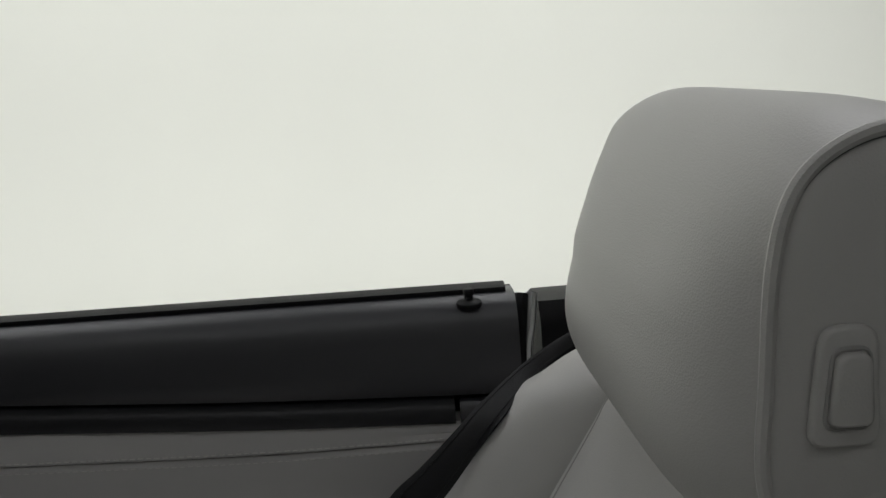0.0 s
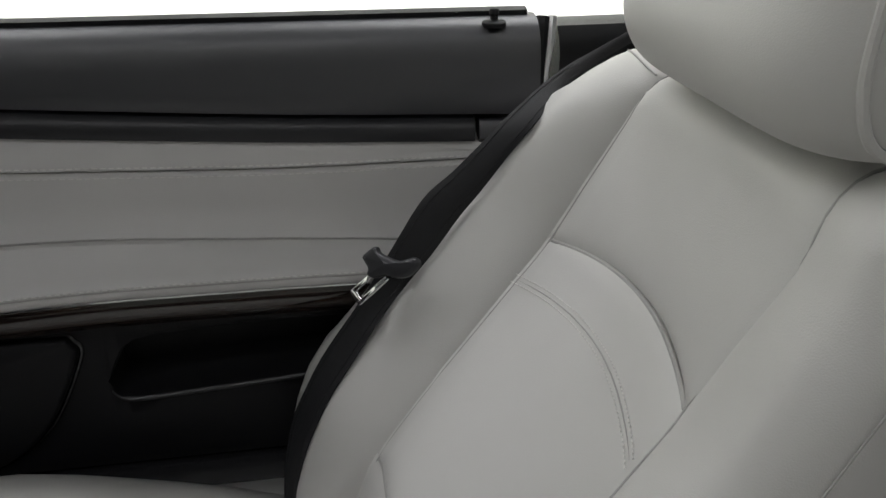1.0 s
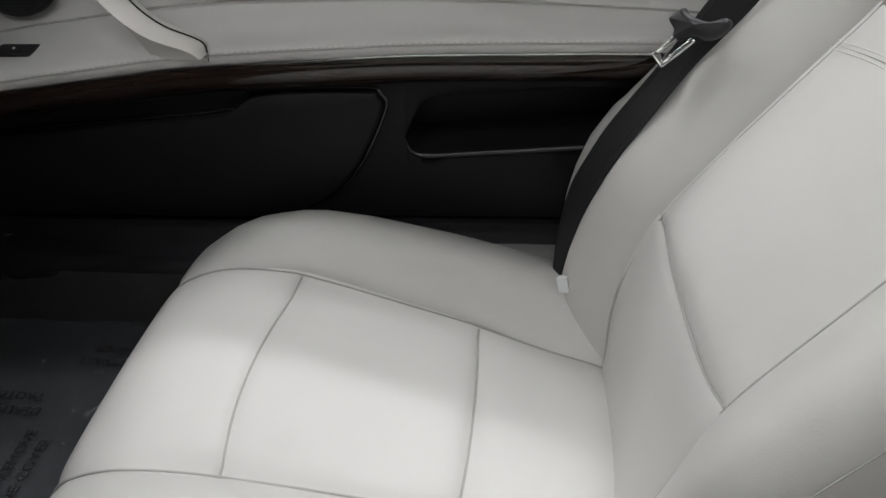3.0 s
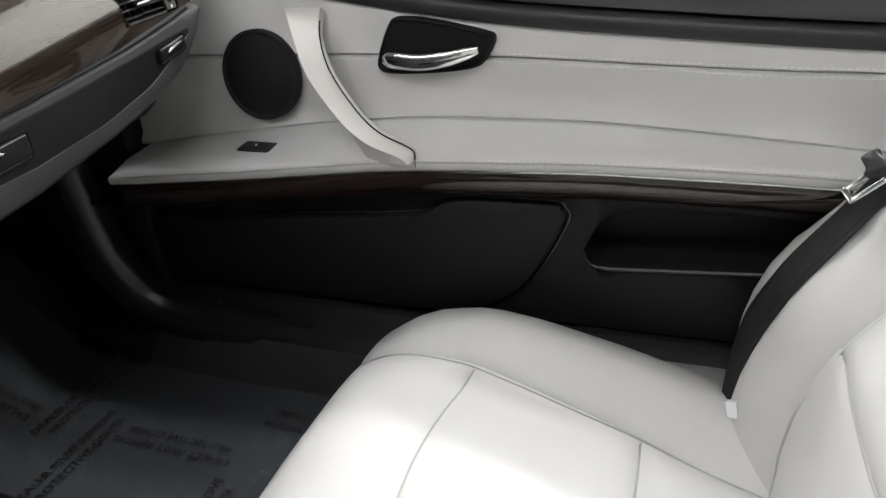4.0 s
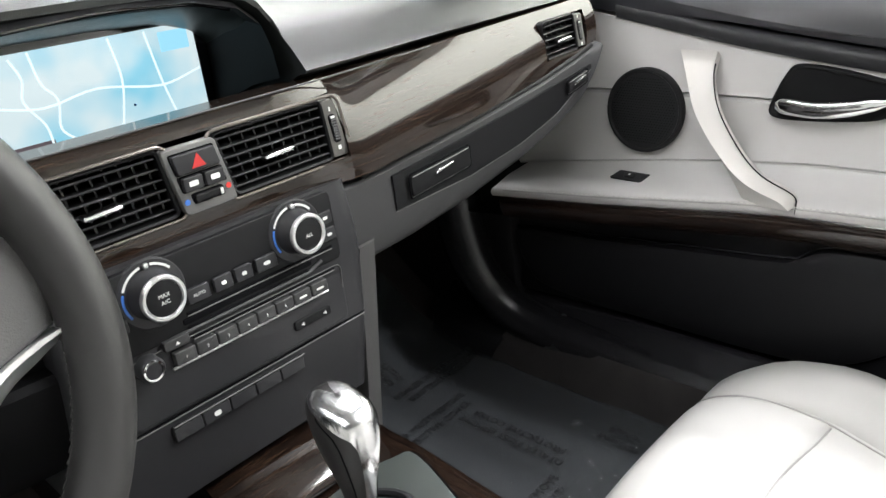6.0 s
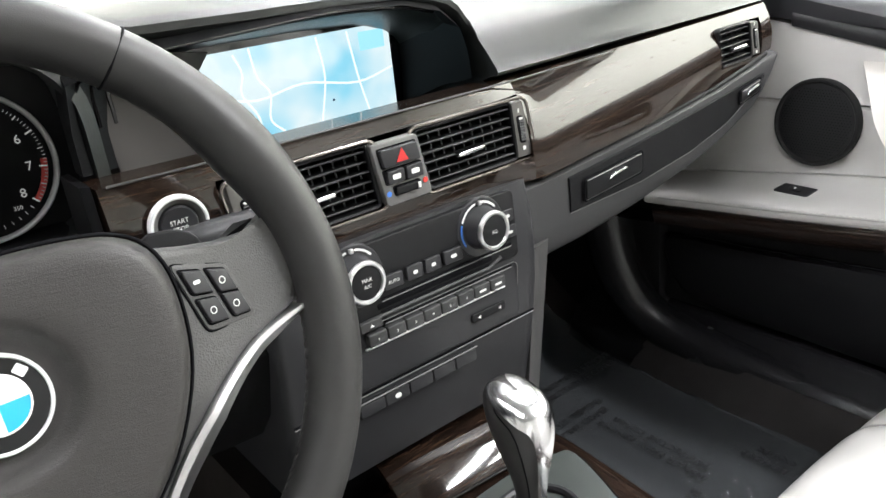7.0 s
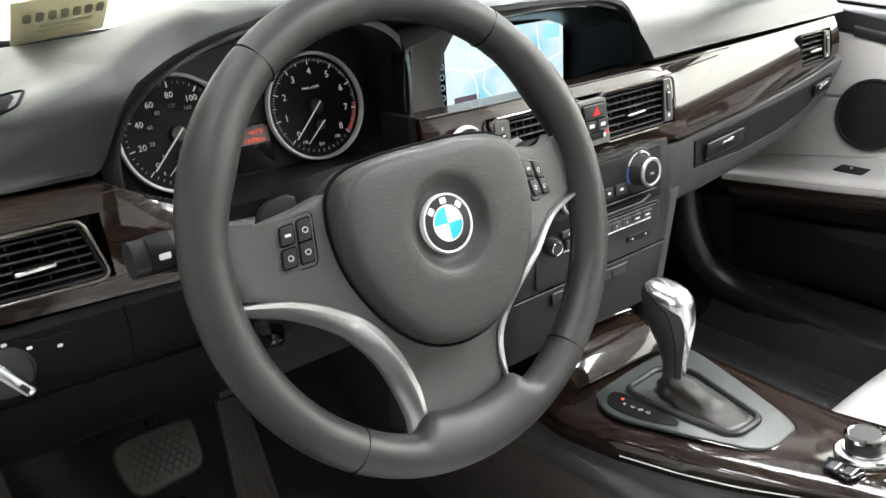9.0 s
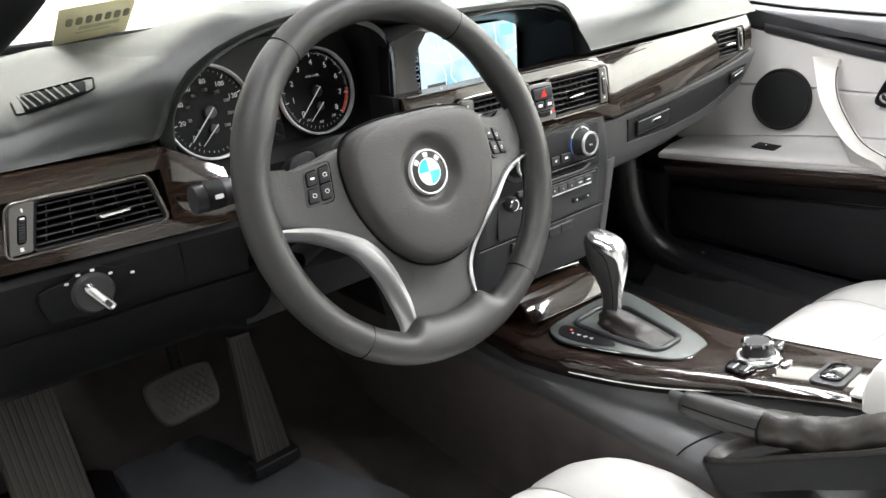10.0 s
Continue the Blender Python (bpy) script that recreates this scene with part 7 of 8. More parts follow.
            rows.append([on_wheel(s * (p[0] + n2[0] * a), p[1] + n2[1] * a, h + dip(p[0], p[1])) for a, h in ((-w, -0.016), (-w, 0.0030), (-0.86 * w, 0.0042), (-0.20 * w, 0.0036), (0.0, 0.0026), (1.10 * w, -0.0075), (1.45 * w, -0.0125), (1.45 * w, -0.020))])
        part("silver_blade", loft(rows), SATIN, sw, "satin silver trim blade", sharp=24)
        # switch block
        o = [(0.0985, 0.0345), (0.1325, 0.0250), (0.1420, -0.0085), (0.1085, -0.0070)] if s > 0 else [(-0.1335, 0.0340), (-0.1060, 0.0375), (-0.1110, -0.0005), (-0.1390, -0.0015)]
        SU = unit(WU - s * WN * 0.30)
        dp = 0.0272
        A, B, C_, D = [np.array(q) for q in o]
        bil = lambda a, b: (A * (1 - a) + B * a) * (1 - b) + (D * (1 - a) + C_ * a) * b
        blk = part("switch_block", prism(roundpoly(o, 0.0045), on_wheel(0, 0, -0.003 + dp), SU, WV, 0.0022, 0.0006), SPOKE, sw, "grey thumb switch block")
        part("block_outline", tube([on_wheel(0, 0, -0.0016 + dp) + SU * p[0] + WV * p[1] for p in inset(roundpoly(o, 0.0045), -0.0004)], 0.0006, 5, closed=True), VOID, blk)
        quad = lambda u0, u1, v0, v1: [bil(u0, v0), bil(u1, v0), bil(u1, v1), bil(u0, v1)]
        cells = [(0.10, 0.46, 0.10, 0.45), (0.10, 0.46, 0.54, 0.90), (0.57, 0.91, 0.09, 0.485), (0.57, 0.91, 0.515, 0.90)]
        for u0, u1, v0, v1 in ((0.07, 0.48, 0.07, 0.475), (0.07, 0.48, 0.515, 0.925), (0.54, 0.935, 0.06, 0.925)):
            part("switch_recess", prism(roundpoly(quad(u0, u1, v0, v1), 0.0022), on_wheel(0, 0, -0.0007 + dp), SU, WV, 0.0004), VOID, blk)
        for i, (u0, u1, v0, v1) in enumerate(cells):
            kb = part("thumb_button", prism(roundpoly(quad(u0, u1, v0, v1), 0.0018), on_wheel(0, 0, -0.0009 + dp), SU, WV, 0.0026, 0.0008), PANEL, blk)
            m_ = bil(0.5 * (u0 + u1), 0.5 * (v0 + v1))
            at_ = on_wheel(0, 0, 0.0018 + dp) + SU * m_[0] + WV * m_[1]
            if i == 0:
                part("button_symbol", prism(rrect(0.0044, 0.0020, 0.0008), at_ - WN * 0.0002, SU, WV, 0.0003), WHITE_INK, kb)
            else:
                part("button_symbol", ring(0.0019, 0.00030, at_, SU, WV, 12, 4, 0.3), WHITE_INK, kb)
    return sw


steering_wheel()


def steering_column():
    col = base("steering_column", (-0.346, 0.16, 0.70), "black steering column shroud with stalks", "steering column")
    rows = []
    for y, w, zt_, zb_ in ((0.062, 0.060, 0.835, 0.735), (0.085, 0.070, 0.845, 0.715), (0.14, 0.072, 0.838, 0.690), (0.21, 0.070, 0.812, 0.660), (0.30, 0.066, 0.79, 0.64)):
        c = (zt_ + zb_) / 2
        h = (zt_ - zb_) / 2
        rows.append([V3(-0.346 + w * math.copysign(abs(math.cos(a)) ** 0.7, math.cos(a)), y, c + h * math.copysign(abs(math.sin(a)) ** 0.7, math.sin(a)) - 0.02) for a in np.linspace(0, 2 * math.pi, 24, endpoint=False)])
    part("shroud", loft(rows), DARK, col, "black column shroud")
    for s, tip in ((-1, V3(-0.552, 0.098, 0.800)), (1, V3(-0.155, 0.118, 0.793))):
        rt = V3(-0.346 + s * 0.060, 0.105, 0.792)
        p = spline([rt, rt * 0.5 + tip * 0.5 + V3(0, 0.004, 0.002), tip], 6)
        stalk = part("indicator_stalk" if s < 0 else "wiper_stalk", tube(p, lambda t: 0.009 + 0.0055 * smoothstep(0.45, 0.7, t), 12, 0.72, up=(0, -1, 0)), PANEL, col, "black control stalk")
        part("stalk_band", tube([tip - V3(s * 0.030, -0.002, 0), tip - V3(s * 0.012, -0.001, 0)], 0.0152, 12, 0.76, up=(0, -1, 0)), DARK, stalk)
        for k in (0, 1):
            part("stalk_symbol", prism(rrect(0.0085, 0.0045, 0.001), tip + V3(-s * (0.022 + 0.022 * k), -0.0112, 0.001), XR, ZU, 0.0006), WHITE_INK, stalk)
    p = spline([V3(-0.40, 0.10, 0.722), V3(-0.43, 0.10, 0.716), V3(-0.462, 0.094, 0.708)], 5)
    low = part("adjust_lever", tube(p, lambda t: 0.009 + 0.004 * t, 10, 0.7), PANEL, col, "small black lever under the column")
    part("lever_cap", lathe([(0.012, 0.0), (0.012, 0.010), (0.010, 0.013), (0.001, 0.0135)], (-0.462, 0.096, 0.708), unit((0, 1, 0)), unit((0.2, 0, 1)), 16), GLOSS, low)
    # paddles behind the rim
    for s in (1, -1):
        part("shift_paddle", prism(spline([(s * 0.095, 0.050), (s * 0.118, 0.050), (s * 0.128, 0.038), (s * 0.128, 0.016), (s * 0.100, 0.016)], 3, True), on_wheel(0, 0, -0.046), WU, WV, 0.008, 0.002), DARK, col, "black shift paddle")
    return col


steering_column()


# ---- centre console ----
zc = lambda y: I(y, [-0.36, -0.32, -0.20, -0.12, -0.05, 0.05, 0.14, 0.20], [0.512, 0.506, 0.487, 0.475, 0.467, 0.461, 0.458, 0.462])
xlft = lambda y: I(y, [-0.36, -0.30, -0.20, -0.12, -0.05, 0.03, 0.10, 0.17], [-0.018, -0.018, -0.036, -0.060, -0.082, -0.104, -0.114, -0.108])
xrgt = lambda y: I(y, [-0.36, -0.29, -0.12, -0.02, 0.05, 0.10, 0.17], [0.108, 0.108, 0.108, 0.126, 0.136, 0.142, 0.144])


def console_plane(y0):
    """Origin height and axes of the console top about y0."""
    v = unit((0, 1, (zc(y0 + 0.02) - zc(y0 - 0.02)) / 0.04))
    return v


def centre_console():
    con = base("centre_console", (0.01, -0.05, 0.22), "centre console with dark glossy walnut top", "console")
    ys = np.linspace(-0.345, 0.185, 34)
    rows = []
    for y in ys:
        a, b, z = xlft(y), xrgt(y), zc(y)
        D = I(y, [-0.34, -0.25, -0.10], [0.28, 0.5, 1.0])
        rows.append([V3(a + 0.004, y, z - 0.034 * D), V3(a - 0.002, y, z - 0.020 * D), V3(a, y, z - 0.006 * D), V3(a + 0.006, y, z - 0.001)] + [V3(a + (b - a) * k, y, z + 0.003 * math.sin(math.pi * k)) for k in (0.12, 0.3, 0.5, 0.7, 0.88)] + [V3(b - 0.006, y, z - 0.001), V3(b, y, z - 0.006), V3(b + 0.002, y, z - 0.018), V3(b - 0.004, y, z - 0.030)])
    part("walnut_top", loft(rows), WOOD_LONG, con, "dark walnut console veneer")
    part("chrome_line", tube([V3(xlft(y) - 0.001, y, zc(y) - 0.020 * I(y, [-0.34, -0.25, -0.10], [0.28, 0.5, 1.0])) for y in np.linspace(-0.34, 0.02, 24)], 0.0016, 6), CHROME, con, "thin chrome line")
    rows = []
    for y in np.linspace(-0.62, 0.30, 26):
        a, b, z = xlft(max(y, -0.34)), xrgt(max(y, -0.34)), zc(min(max(y, -0.34), 0.17)) - 0.03 * I(y, [-0.34, -0.25, -0.10], [0.28, 0.5, 1.0])
        e = min(I(y, [-0.6, -0.2, -0.05, 0.05, 0.16], [0.414, 0.418, 0.421, 0.428, 0.436]), z - 0.004)
        rows.append([V3(a + 0.003, y, z), V3(a - 0.004, y, max(min(z - 0.003, e + 0.010), z - 0.055)), V3(0.6 * a - 0.4 * 0.126, y, min(z - 0.0045, 0.3 * max(e + 0.004, z - 0.058) + 0.7 * e + 0.003)), V3(-0.127, y, e + 0.002), V3(-0.1325, y, e - 0.003), V3(-0.1345, y, e - 0.012), V3(-0.130, y, e - 0.030), V3(0.140, y, 0.30), V3(0.156, y, 0.28), V3(b + 0.012, y, z - 0.12), V3(b + 0.004, y, z - 0.04), V3(b - 0.003, y, z)])
    part("console_body", loft(rows), GREYP, con, "graphite plastic console body")
    # lidded tray in front of the lever
    tv = unit((0, 0.913, 0.407))
    tn = np.cross(XR, tv)
    to = V3(0.0155, 0.1520, 0.4835)
    tray_at = lambda j, k, h: to + V3(1, 0, 0) * ((0.080 + 0.003 * k) * j + 0.005 + 0.006 * k) + tv * (0.038 * k - 0.007 * j * (1 + 0.4 * k)) + tn * h
    rows = []
    for k in np.linspace(-1, 1, 13):
        r = [tray_at(j, k, 0.010 * (1 - k * k) - 0.002 * j ** 4) for j in np.linspace(-1, 1, 15)]
        rows.append(r + [p - tn * 0.006 for p in r[::-1]])
    tray = part("tray_lid", loft(rows), WOOD, con, "glossy bowed walnut tray lid")
    part("tray_edge", tube([tray_at(j, 1.03, 0.0012) for j in np.linspace(-1, 1, 14)], 0.0013, 6), CHROME, tray, "thin chrome edge")
    part("tray_lip", tube([tray_at(j, -1.04, 0.0006) for j in np.linspace(-1, 1, 14)], 0.0016, 6), GLOSS, tray)
    # near-black block standing in for the shaded gap behind the lid
    part("tray_back", box(0.0, 0.240, 0.47, 0.27, 0.05, 0.12, 0.004), VOID, con)
    # shifter plate, following the console slope
    pv = console_plane(0.02)
    po = V3(0.012, 0.0, zc(0.0) + 0.0032)
    outl = spline([(-0.072, 0.090), (-0.045, 0.102), (0.048, 0.106), (0.090, 0.096), (0.106, 0.078), (0.070, -0.020), (0.034, -0.098), (0.010, -0.109), (-0.033, -0.104), (-0.054, -0.060), (-0.070, -0.010), (-0.087, 0.050)], 4, True)
    plate = part("shifter_plate", prism(outl, po, XR, pv, 0.0045, 0.0015), PLATE, con, "grey-green gear selector plate")
    part("plate_edge", tube([po + V3(1, 0, 0) * p[0] + pv * p[1] + V3(0, 0, 0.002) for p in inset(outl, -0.0015)], 0.0012, 6, closed=True), GLOSS, plate)
    fr = [(p[0], p[1]) for p in roundpoly([(-0.036, 0.078), (0.034, 0.082), (0.056, 0.046), (0.016, -0.074), (-0.036, -0.072), (-0.040, 0.0)], 0.016)]
    part("gaiter_frame", tube([po + V3(1, 0, 0) * p[0] + pv * p[1] + V3(0, 0, 0.0062) for p in fr], 0.0044, 8, closed=True), PANEL, plate, "black gaiter frame")
    ind = spline([(-0.074, 0.072), (-0.048, 0.086), (-0.043, 0.060), (-0.046, 0.0), (-0.060, -0.012), (-0.076, 0.030)], 4, True)
    ip = part("selector_display", prism(ind, po + V3(0, 0, 0.0046), XR, pv, 0.0008, 0.0002), DARK, plate, "dark gear position display")
    for i, t in enumerate("PRND"):
        words("gear_letter", t, 0.0072, po + V3(-0.062 + 0.0012 * i, 0, 0.0056) + pv * (0.056 - 0.0105 * i), unit((0.94, -0.34, 0)), unit((0.34, 0.94, 0)), WHITE_INK, ip)
    part("gear_lamp", prism(circle(0.0022, 10), po + V3(-0.054, 0, 0.0056) + pv * 0.066, XR, pv, 0.0005), RED_GLOW, ip)
    # rotary controller
    ro = V3(0.030, -0.184, zc(-0.186) + 0.003)
    rv = console_plane(-0.186)
    K = 0.88
    turn = lambda prof: [(r * K, h * K) for r, h in prof]
    rc = part("rotary_controller", lathe(turn([(0.0325, 0.0), (0.0325, 0.003), (0.0300, 0.0055), (0.0265, 0.0060)]), ro, XR, rv, 40), SATIN, con, "rotary controller with a bright dish")
    part("dish_rim", lathe(turn([(0.0335, 0.001), (0.0330, 0.0045), (0.0310, 0.0062), (0.0290, 0.0060)]), ro, XR, rv, 40, False), CHROME, rc, "polished dish rim")
    part("dial", lathe(turn([(0.0245, 0.005), (0.0245, 0.009), (0.0215, 0.011), (0.0212, 0.022), (0.0222, 0.025), (0.0205, 0.028)]), ro, XR, rv, 40), PANEL, rc, "black turning dial")
    part("dial_foot", lathe(turn([(0.0248, 0.0055), (0.0250, 0.0085), (0.0235, 0.0105), (0.0215, 0.0105)]), ro, XR, rv, 40, False), CHROME, rc)
    part("dial_ring", lathe(turn([(0.0226, 0.0235), (0.0222, 0.0275), (0.0185, 0.0292), (0.0170, 0.0282)]), ro, XR, rv, 40, False), CHROME, rc)
    part("dial_cap", lathe(turn([(0.0175, 0.024), (0.0172, 0.0278), (0.001, 0.0270)]), ro, XR, rv, 32), PANEL, rc)
    for sx in (1, -1):
        blk = part("menu_block", prism(roundpoly([(sx * 0.026, 0.024), (sx * 0.050, 0.020), (sx * 0.054, -0.010), (sx * 0.030, -0.016)][:: sx], 0.004), ro, XR, rv, 0.0034, 0.0012), GLOSS, rc, "black menu key block")
        for k in (0.010, -0.006):
            part("menu_key", prism(rrect(0.0150, 0.0095, 0.002), ro + V3(sx * 0.0425, 0, 0.0034) + rv * (k + 0.002), XR, rv, 0.0020, 0.0008), PANEL, blk)
            part("key_edge", tube([ro + V3(sx * 0.0425 - 0.007, 0, 0.0052) + rv * (k - 0.0022), ro + V3(sx * 0.0425 + 0.007, 0, 0.0052) + rv * (k - 0.0022)], 0.0009, 5), SATIN, blk)
    part("front_key", prism(rrect(0.020, 0.008, 0.003), ro - rv * 0.037, XR, rv, 0.003, 0.001), KNOB_CHROME, rc, "bright front key")
    # seat switch bowl
    bo = V3(0.030, -0.280, zc(-0.278) + 0.002)
    bv = console_plane(-0.278)
    bowl = part("switch_bowl", prism(rrect(0.062, 0.040, 0.008), bo, XR, bv, 0.003, 0.001), PANEL, con, "small switch bowl")
    part("rocker", prism(rrect(0.044, 0.026, 0.009), bo + V3(0, 0, 0.0028), XR, bv, 0.004, 0.0018, 0.003), GLOSS, bowl, "bright rocker switch")
    part("light_band", prism(rrect(0.115, 0.020, 0.005), V3(0.045, -0.322, zc(-0.322) + 0.002), XR, bv, 0.004, 0.0015), LEATHER, con, "pale band before the armrest")
    return con


centre_console()


def gear_lever():
    gl = base("gear_lever", (0.012, 0.02, 0.465), "chrome and black gear lever with a leather gaiter", "gear lever")
    ZS = [0.497, 0.515, 0.535, 0.555, 0.574, 0.590, 0.602, 0.610, 0.6155, 0.6185, 0.6195]
    CX = [0.0080, 0.0090, 0.0105, 0.0130, 0.0160, 0.0185, 0.0195, 0.0200, 0.0203, 0.0205, 0.0206]
    CY = [0.0310, 0.0320, 0.0350, 0.0400, 0.0460, 0.0510, 0.0535, 0.0545, 0.0550, 0.0552, 0.0553]
    WX = [0.0112, 0.0118, 0.0140, 0.0184, 0.0222, 0.0240, 0.0238, 0.0220, 0.0186, 0.0130, 0.0020]
    WY = [0.0125, 0.0136, 0.0172, 0.0232, 0.0285, 0.0312, 0.0312, 0.0292, 0.0248, 0.0175, 0.0030]
    key = spline(list(zip(ZS, CX, CY)), 4)
    wid = spline(list(zip(ZS, WX, WY)), 4)
    N = len(key)

    def knob(i, a, grow=0.0):
        (z, cx, cy), (_, wx, wy) = key[i], wid[i]
        c, s = math.cos(a), math.sin(a)
        q = (abs(c) ** 2.5 + abs(s) ** 2.5) ** (-1 / 2.5)
        lift = 0.006 * smoothstep(0.56, 0.61, z)
        return V3(cx + (wx + grow) * q * c, cy + (wy + grow) * q * s, 0.497 + 0.86 * (z - 0.497 + grow * i / N + lift * s * q * wy / 0.028))

    part("grip", loft([[knob(i, a) for a in np.linspace(0, 2 * math.pi, 32, endpoint=False)] for i in range(N)]), GRIP, gl, "black leather sided grip")
    ch = []
    for i in range(N):
        half = I(key[i][0], [0.497, 0.54, 0.565, 0.585, 0.598, 0.606, 0.612, 0.6195], [22, 23, 25, 28, 36, 66, 118, 165])
        q = [radians(-90 + half * k) for k in np.linspace(-1, 1, 19)]
        ch.append([knob(i, a, 0.0011) for a in q] + [knob(i, a, -0.0012) for a in q[::-1]])
    part("chrome_back", loft(ch), KNOB_CHROME, gl, "polished chrome back and crown")
    for s in (1, -1):
        part("grip_seam", tube([knob(i, radians(-90 + s * (I(key[i][0], [0.497, 0.54, 0.565, 0.585, 0.598, 0.606], [22, 23, 25, 28, 36, 66]) + 30)), 0.0002) for i in range(0, N - 10)], 0.0007, 5), VOID, gl)
    part("collar", lathe([(0.0135, 0.0), (0.0135, 0.004), (0.0118, 0.006)], (0.0075, 0.0305, 0.4935), XR, unit((0, 1, -0.1)), 24), PANEL, gl)
    # creased gaiter
    base_o = [tuple(p) for p in roundpoly([(-0.033, 0.075), (0.032, 0.078), (0.053, 0.045), (0.014, -0.071), (-0.033, -0.069), (-0.037, 0.0)], 0.016, 9)]
    rows = []
    for k in np.linspace(0, 1, 22):
        row = []
        for j, (a, b) in enumerate(base_o):
            ang = math.atan2(b, a)
            top = V3(0.0075 + 0.0135 * math.cos(ang), 0.0305 + 0.0145 * math.sin(ang), 0.498)
            lowp = V3(0.012 + a, b, zc(0.0) + b * console_plane(0.02)[2] + 0.005)
            # hollow towards the front and driver, full towards the rear
            full = 0.5 + 0.5 * math.cos(ang + radians(62))
            kx = 1 - (1 - k) ** (2.2 - 1.35 * full)
            p = lowp * (1 - kx) + top * kx
            p[2] = lowp[2] + (top[2] - lowp[2]) * (k ** (1.55 - 0.55 * full)) - 0.005 * math.sin(math.pi * min(1.0, 1.6 * k)) * (1 - full)
            fold = 0.0019 * math.sin(math.pi * k) * (math.sin(3 * ang + 11 * k) + 0.7 * math.sin(7 * ang - 9 * k) + 0.5 * math.sin(17 * k - 2 * ang))
            p = p + unit((math.cos(ang), math.sin(ang), 0.5)) * fold
            row.append(p)
        rows.append(row)
    part("gaiter", loft(rows), BOOT, gl, "creased black leather gaiter")
    return gl


gear_lever()


def handbrake():
    hb = base("handbrake", (-0.11, -0.28, 0.42), "black leather handbrake lever with a gaiter", "handbrake")
    axis = spline([V3(-0.112, -0.163, 0.4815), V3(-0.112, -0.190, 0.4850), V3(-0.112, -0.218, 0.4885), V3(-0.112, -0.267, 0.4955)], 6)

    def section(c, w, h, flat=0.0):
        # rounded section with a flattened crown
        return [c + V3(w * math.cos(a), 0, h * (math.sin(a) if math.sin(a) < 0 else math.sin(a) * (1 - flat * abs(math.sin(a)) ** 3))) for a in np.linspace(0, 2 * math.pi, 24, endpoint=False)]

    rows = []
    for i, c in enumerate(axis):
        k = i / (len(axis) - 1)
        e = I(k, [0, 0.03, 0.10, 1], [0.55, 0.88, 1.0, 1.0])
        rows.append(section(c, e * (0.0135 + 0.0035 * k), e * (0.0170 + 0.0045 * k), 0.12))
    part("grip", loft(rows), GRIP, hb, "black leather grip")
    for s in (1, -1):
        part("grip_seam", tube([c + V3(s * (0.0138 + 0.0035 * i / 18), 0, 0.0035) for i, c in enumerate(axis[2:])], 0.0007, 5), VOID, hb)
    part("release_button", tube([V3(-0.112, -0.148, 0.4835), V3(-0.112, -0.152, 0.4838), V3(-0.112, -0.166, 0.4845)], lambda t: 0.0062 + 0.002 * min(1, t * 2), 12), GREYP, hb, "grey release button")
    part("grip_end", ring(0.0196, 0.0008, (-0.112, -0.2665, 0.4955), XR, ZU, 24, 5), VOID, hb)
    # soft gaiter climbing towards the rear, pinched behind the grip
    mid = spline([V3(-0.112, -0.266, 0.4955), V3(-0.112, -0.300, 0.504), V3(-0.112, -0.330, 0.513), V3(-0.112, -0.361, 0.530), V3(-0.112, -0.400, 0.552), V3(-0.112, -0.450, 0.572)], 7)
    rows = []
    for i, c in enumerate(mid):
        k = i / (len(mid) - 1)
        w = I(k, [0, 0.12, 0.35, 0.6, 1], [0.0172, 0.0200, 0.0215, 0.0260, 0.032])
        h = I(k, [0, 0.12, 0.33, 0.45, 0.6, 1], [0.0212, 0.0228, 0.0200, 0.0195, 0.022, 0.030])
        rows.append([c + (p - c) * (1 + (0.085 * math.sin(13 * k + 2.0 * a + 0.6) + 0.05 * math.sin(29 * k - 3 * a) + 0.03 * math.sin(47 * k + 5 * a)) * smoothstep(0, 0.12, k)) for p, a in zip(section(c, w, h), np.linspace(0, 2 * math.pi, 24, endpoint=False))])
    part("gaiter", loft(rows), BOOT, hb, "soft creased black gaiter")
    part("gaiter_seam", tube([row[22] + V3(-0.0002, 0, 0) for row in [r[::-1] for r in rows]][1:24], 0.0006, 5), VOID, hb)
    # rising surround with a hollow round the lever
    o = spline([(0.0, 0.0), (0.022, 0.010), (0.034, 0.045), (0.037, 0.120), (0.037, 0.250), (-0.037, 0.250), (-0.037, 0.120), (-0.034, 0.045), (-0.022, 0.010)], 6, True)
    O, rise, up = V3(-0.110, -0.203, 0.4225), unit((0, -0.187, 0.118)), unit((0, 0.118, 0.187))
    lay = lambda k, h: [O + V3(1, 0, 0) * (p[0] * k) + rise * (0.125 + (p[1] - 0.125) * (1 - (1 - k) * 0.45)) + up * h for p in o]
    part("gaiter_base", loft([lay(1.05, -0.030), lay(1.05, 0.000), lay(1.02, 0.003), lay(0.99, 0.001), lay(0.97, -0.004)]), SOFT, hb, "black surround of the gaiter")
    part("gaiter_skirt", loft([lay(0.965, -0.006), lay(0.955, 0.003), lay(0.91, 0.0065), lay(0.84, 0.006), lay(0.74, 0.001), lay(0.60, -0.006), lay(0.40, -0.008)]), BOOT, hb, "rounded black skirt of the gaiter")
    part("console_groove", tube(spline([V3(-0.136, -0.176, 0.4225), V3(-0.122, -0.178, 0.4265), V3(-0.104, -0.185, 0.4315), V3(-0.084, -0.197, 0.4375), V3(-0.068, -0.214, 0.4440)], 5), 0.0011, 6), VOID, hb)
    return hb


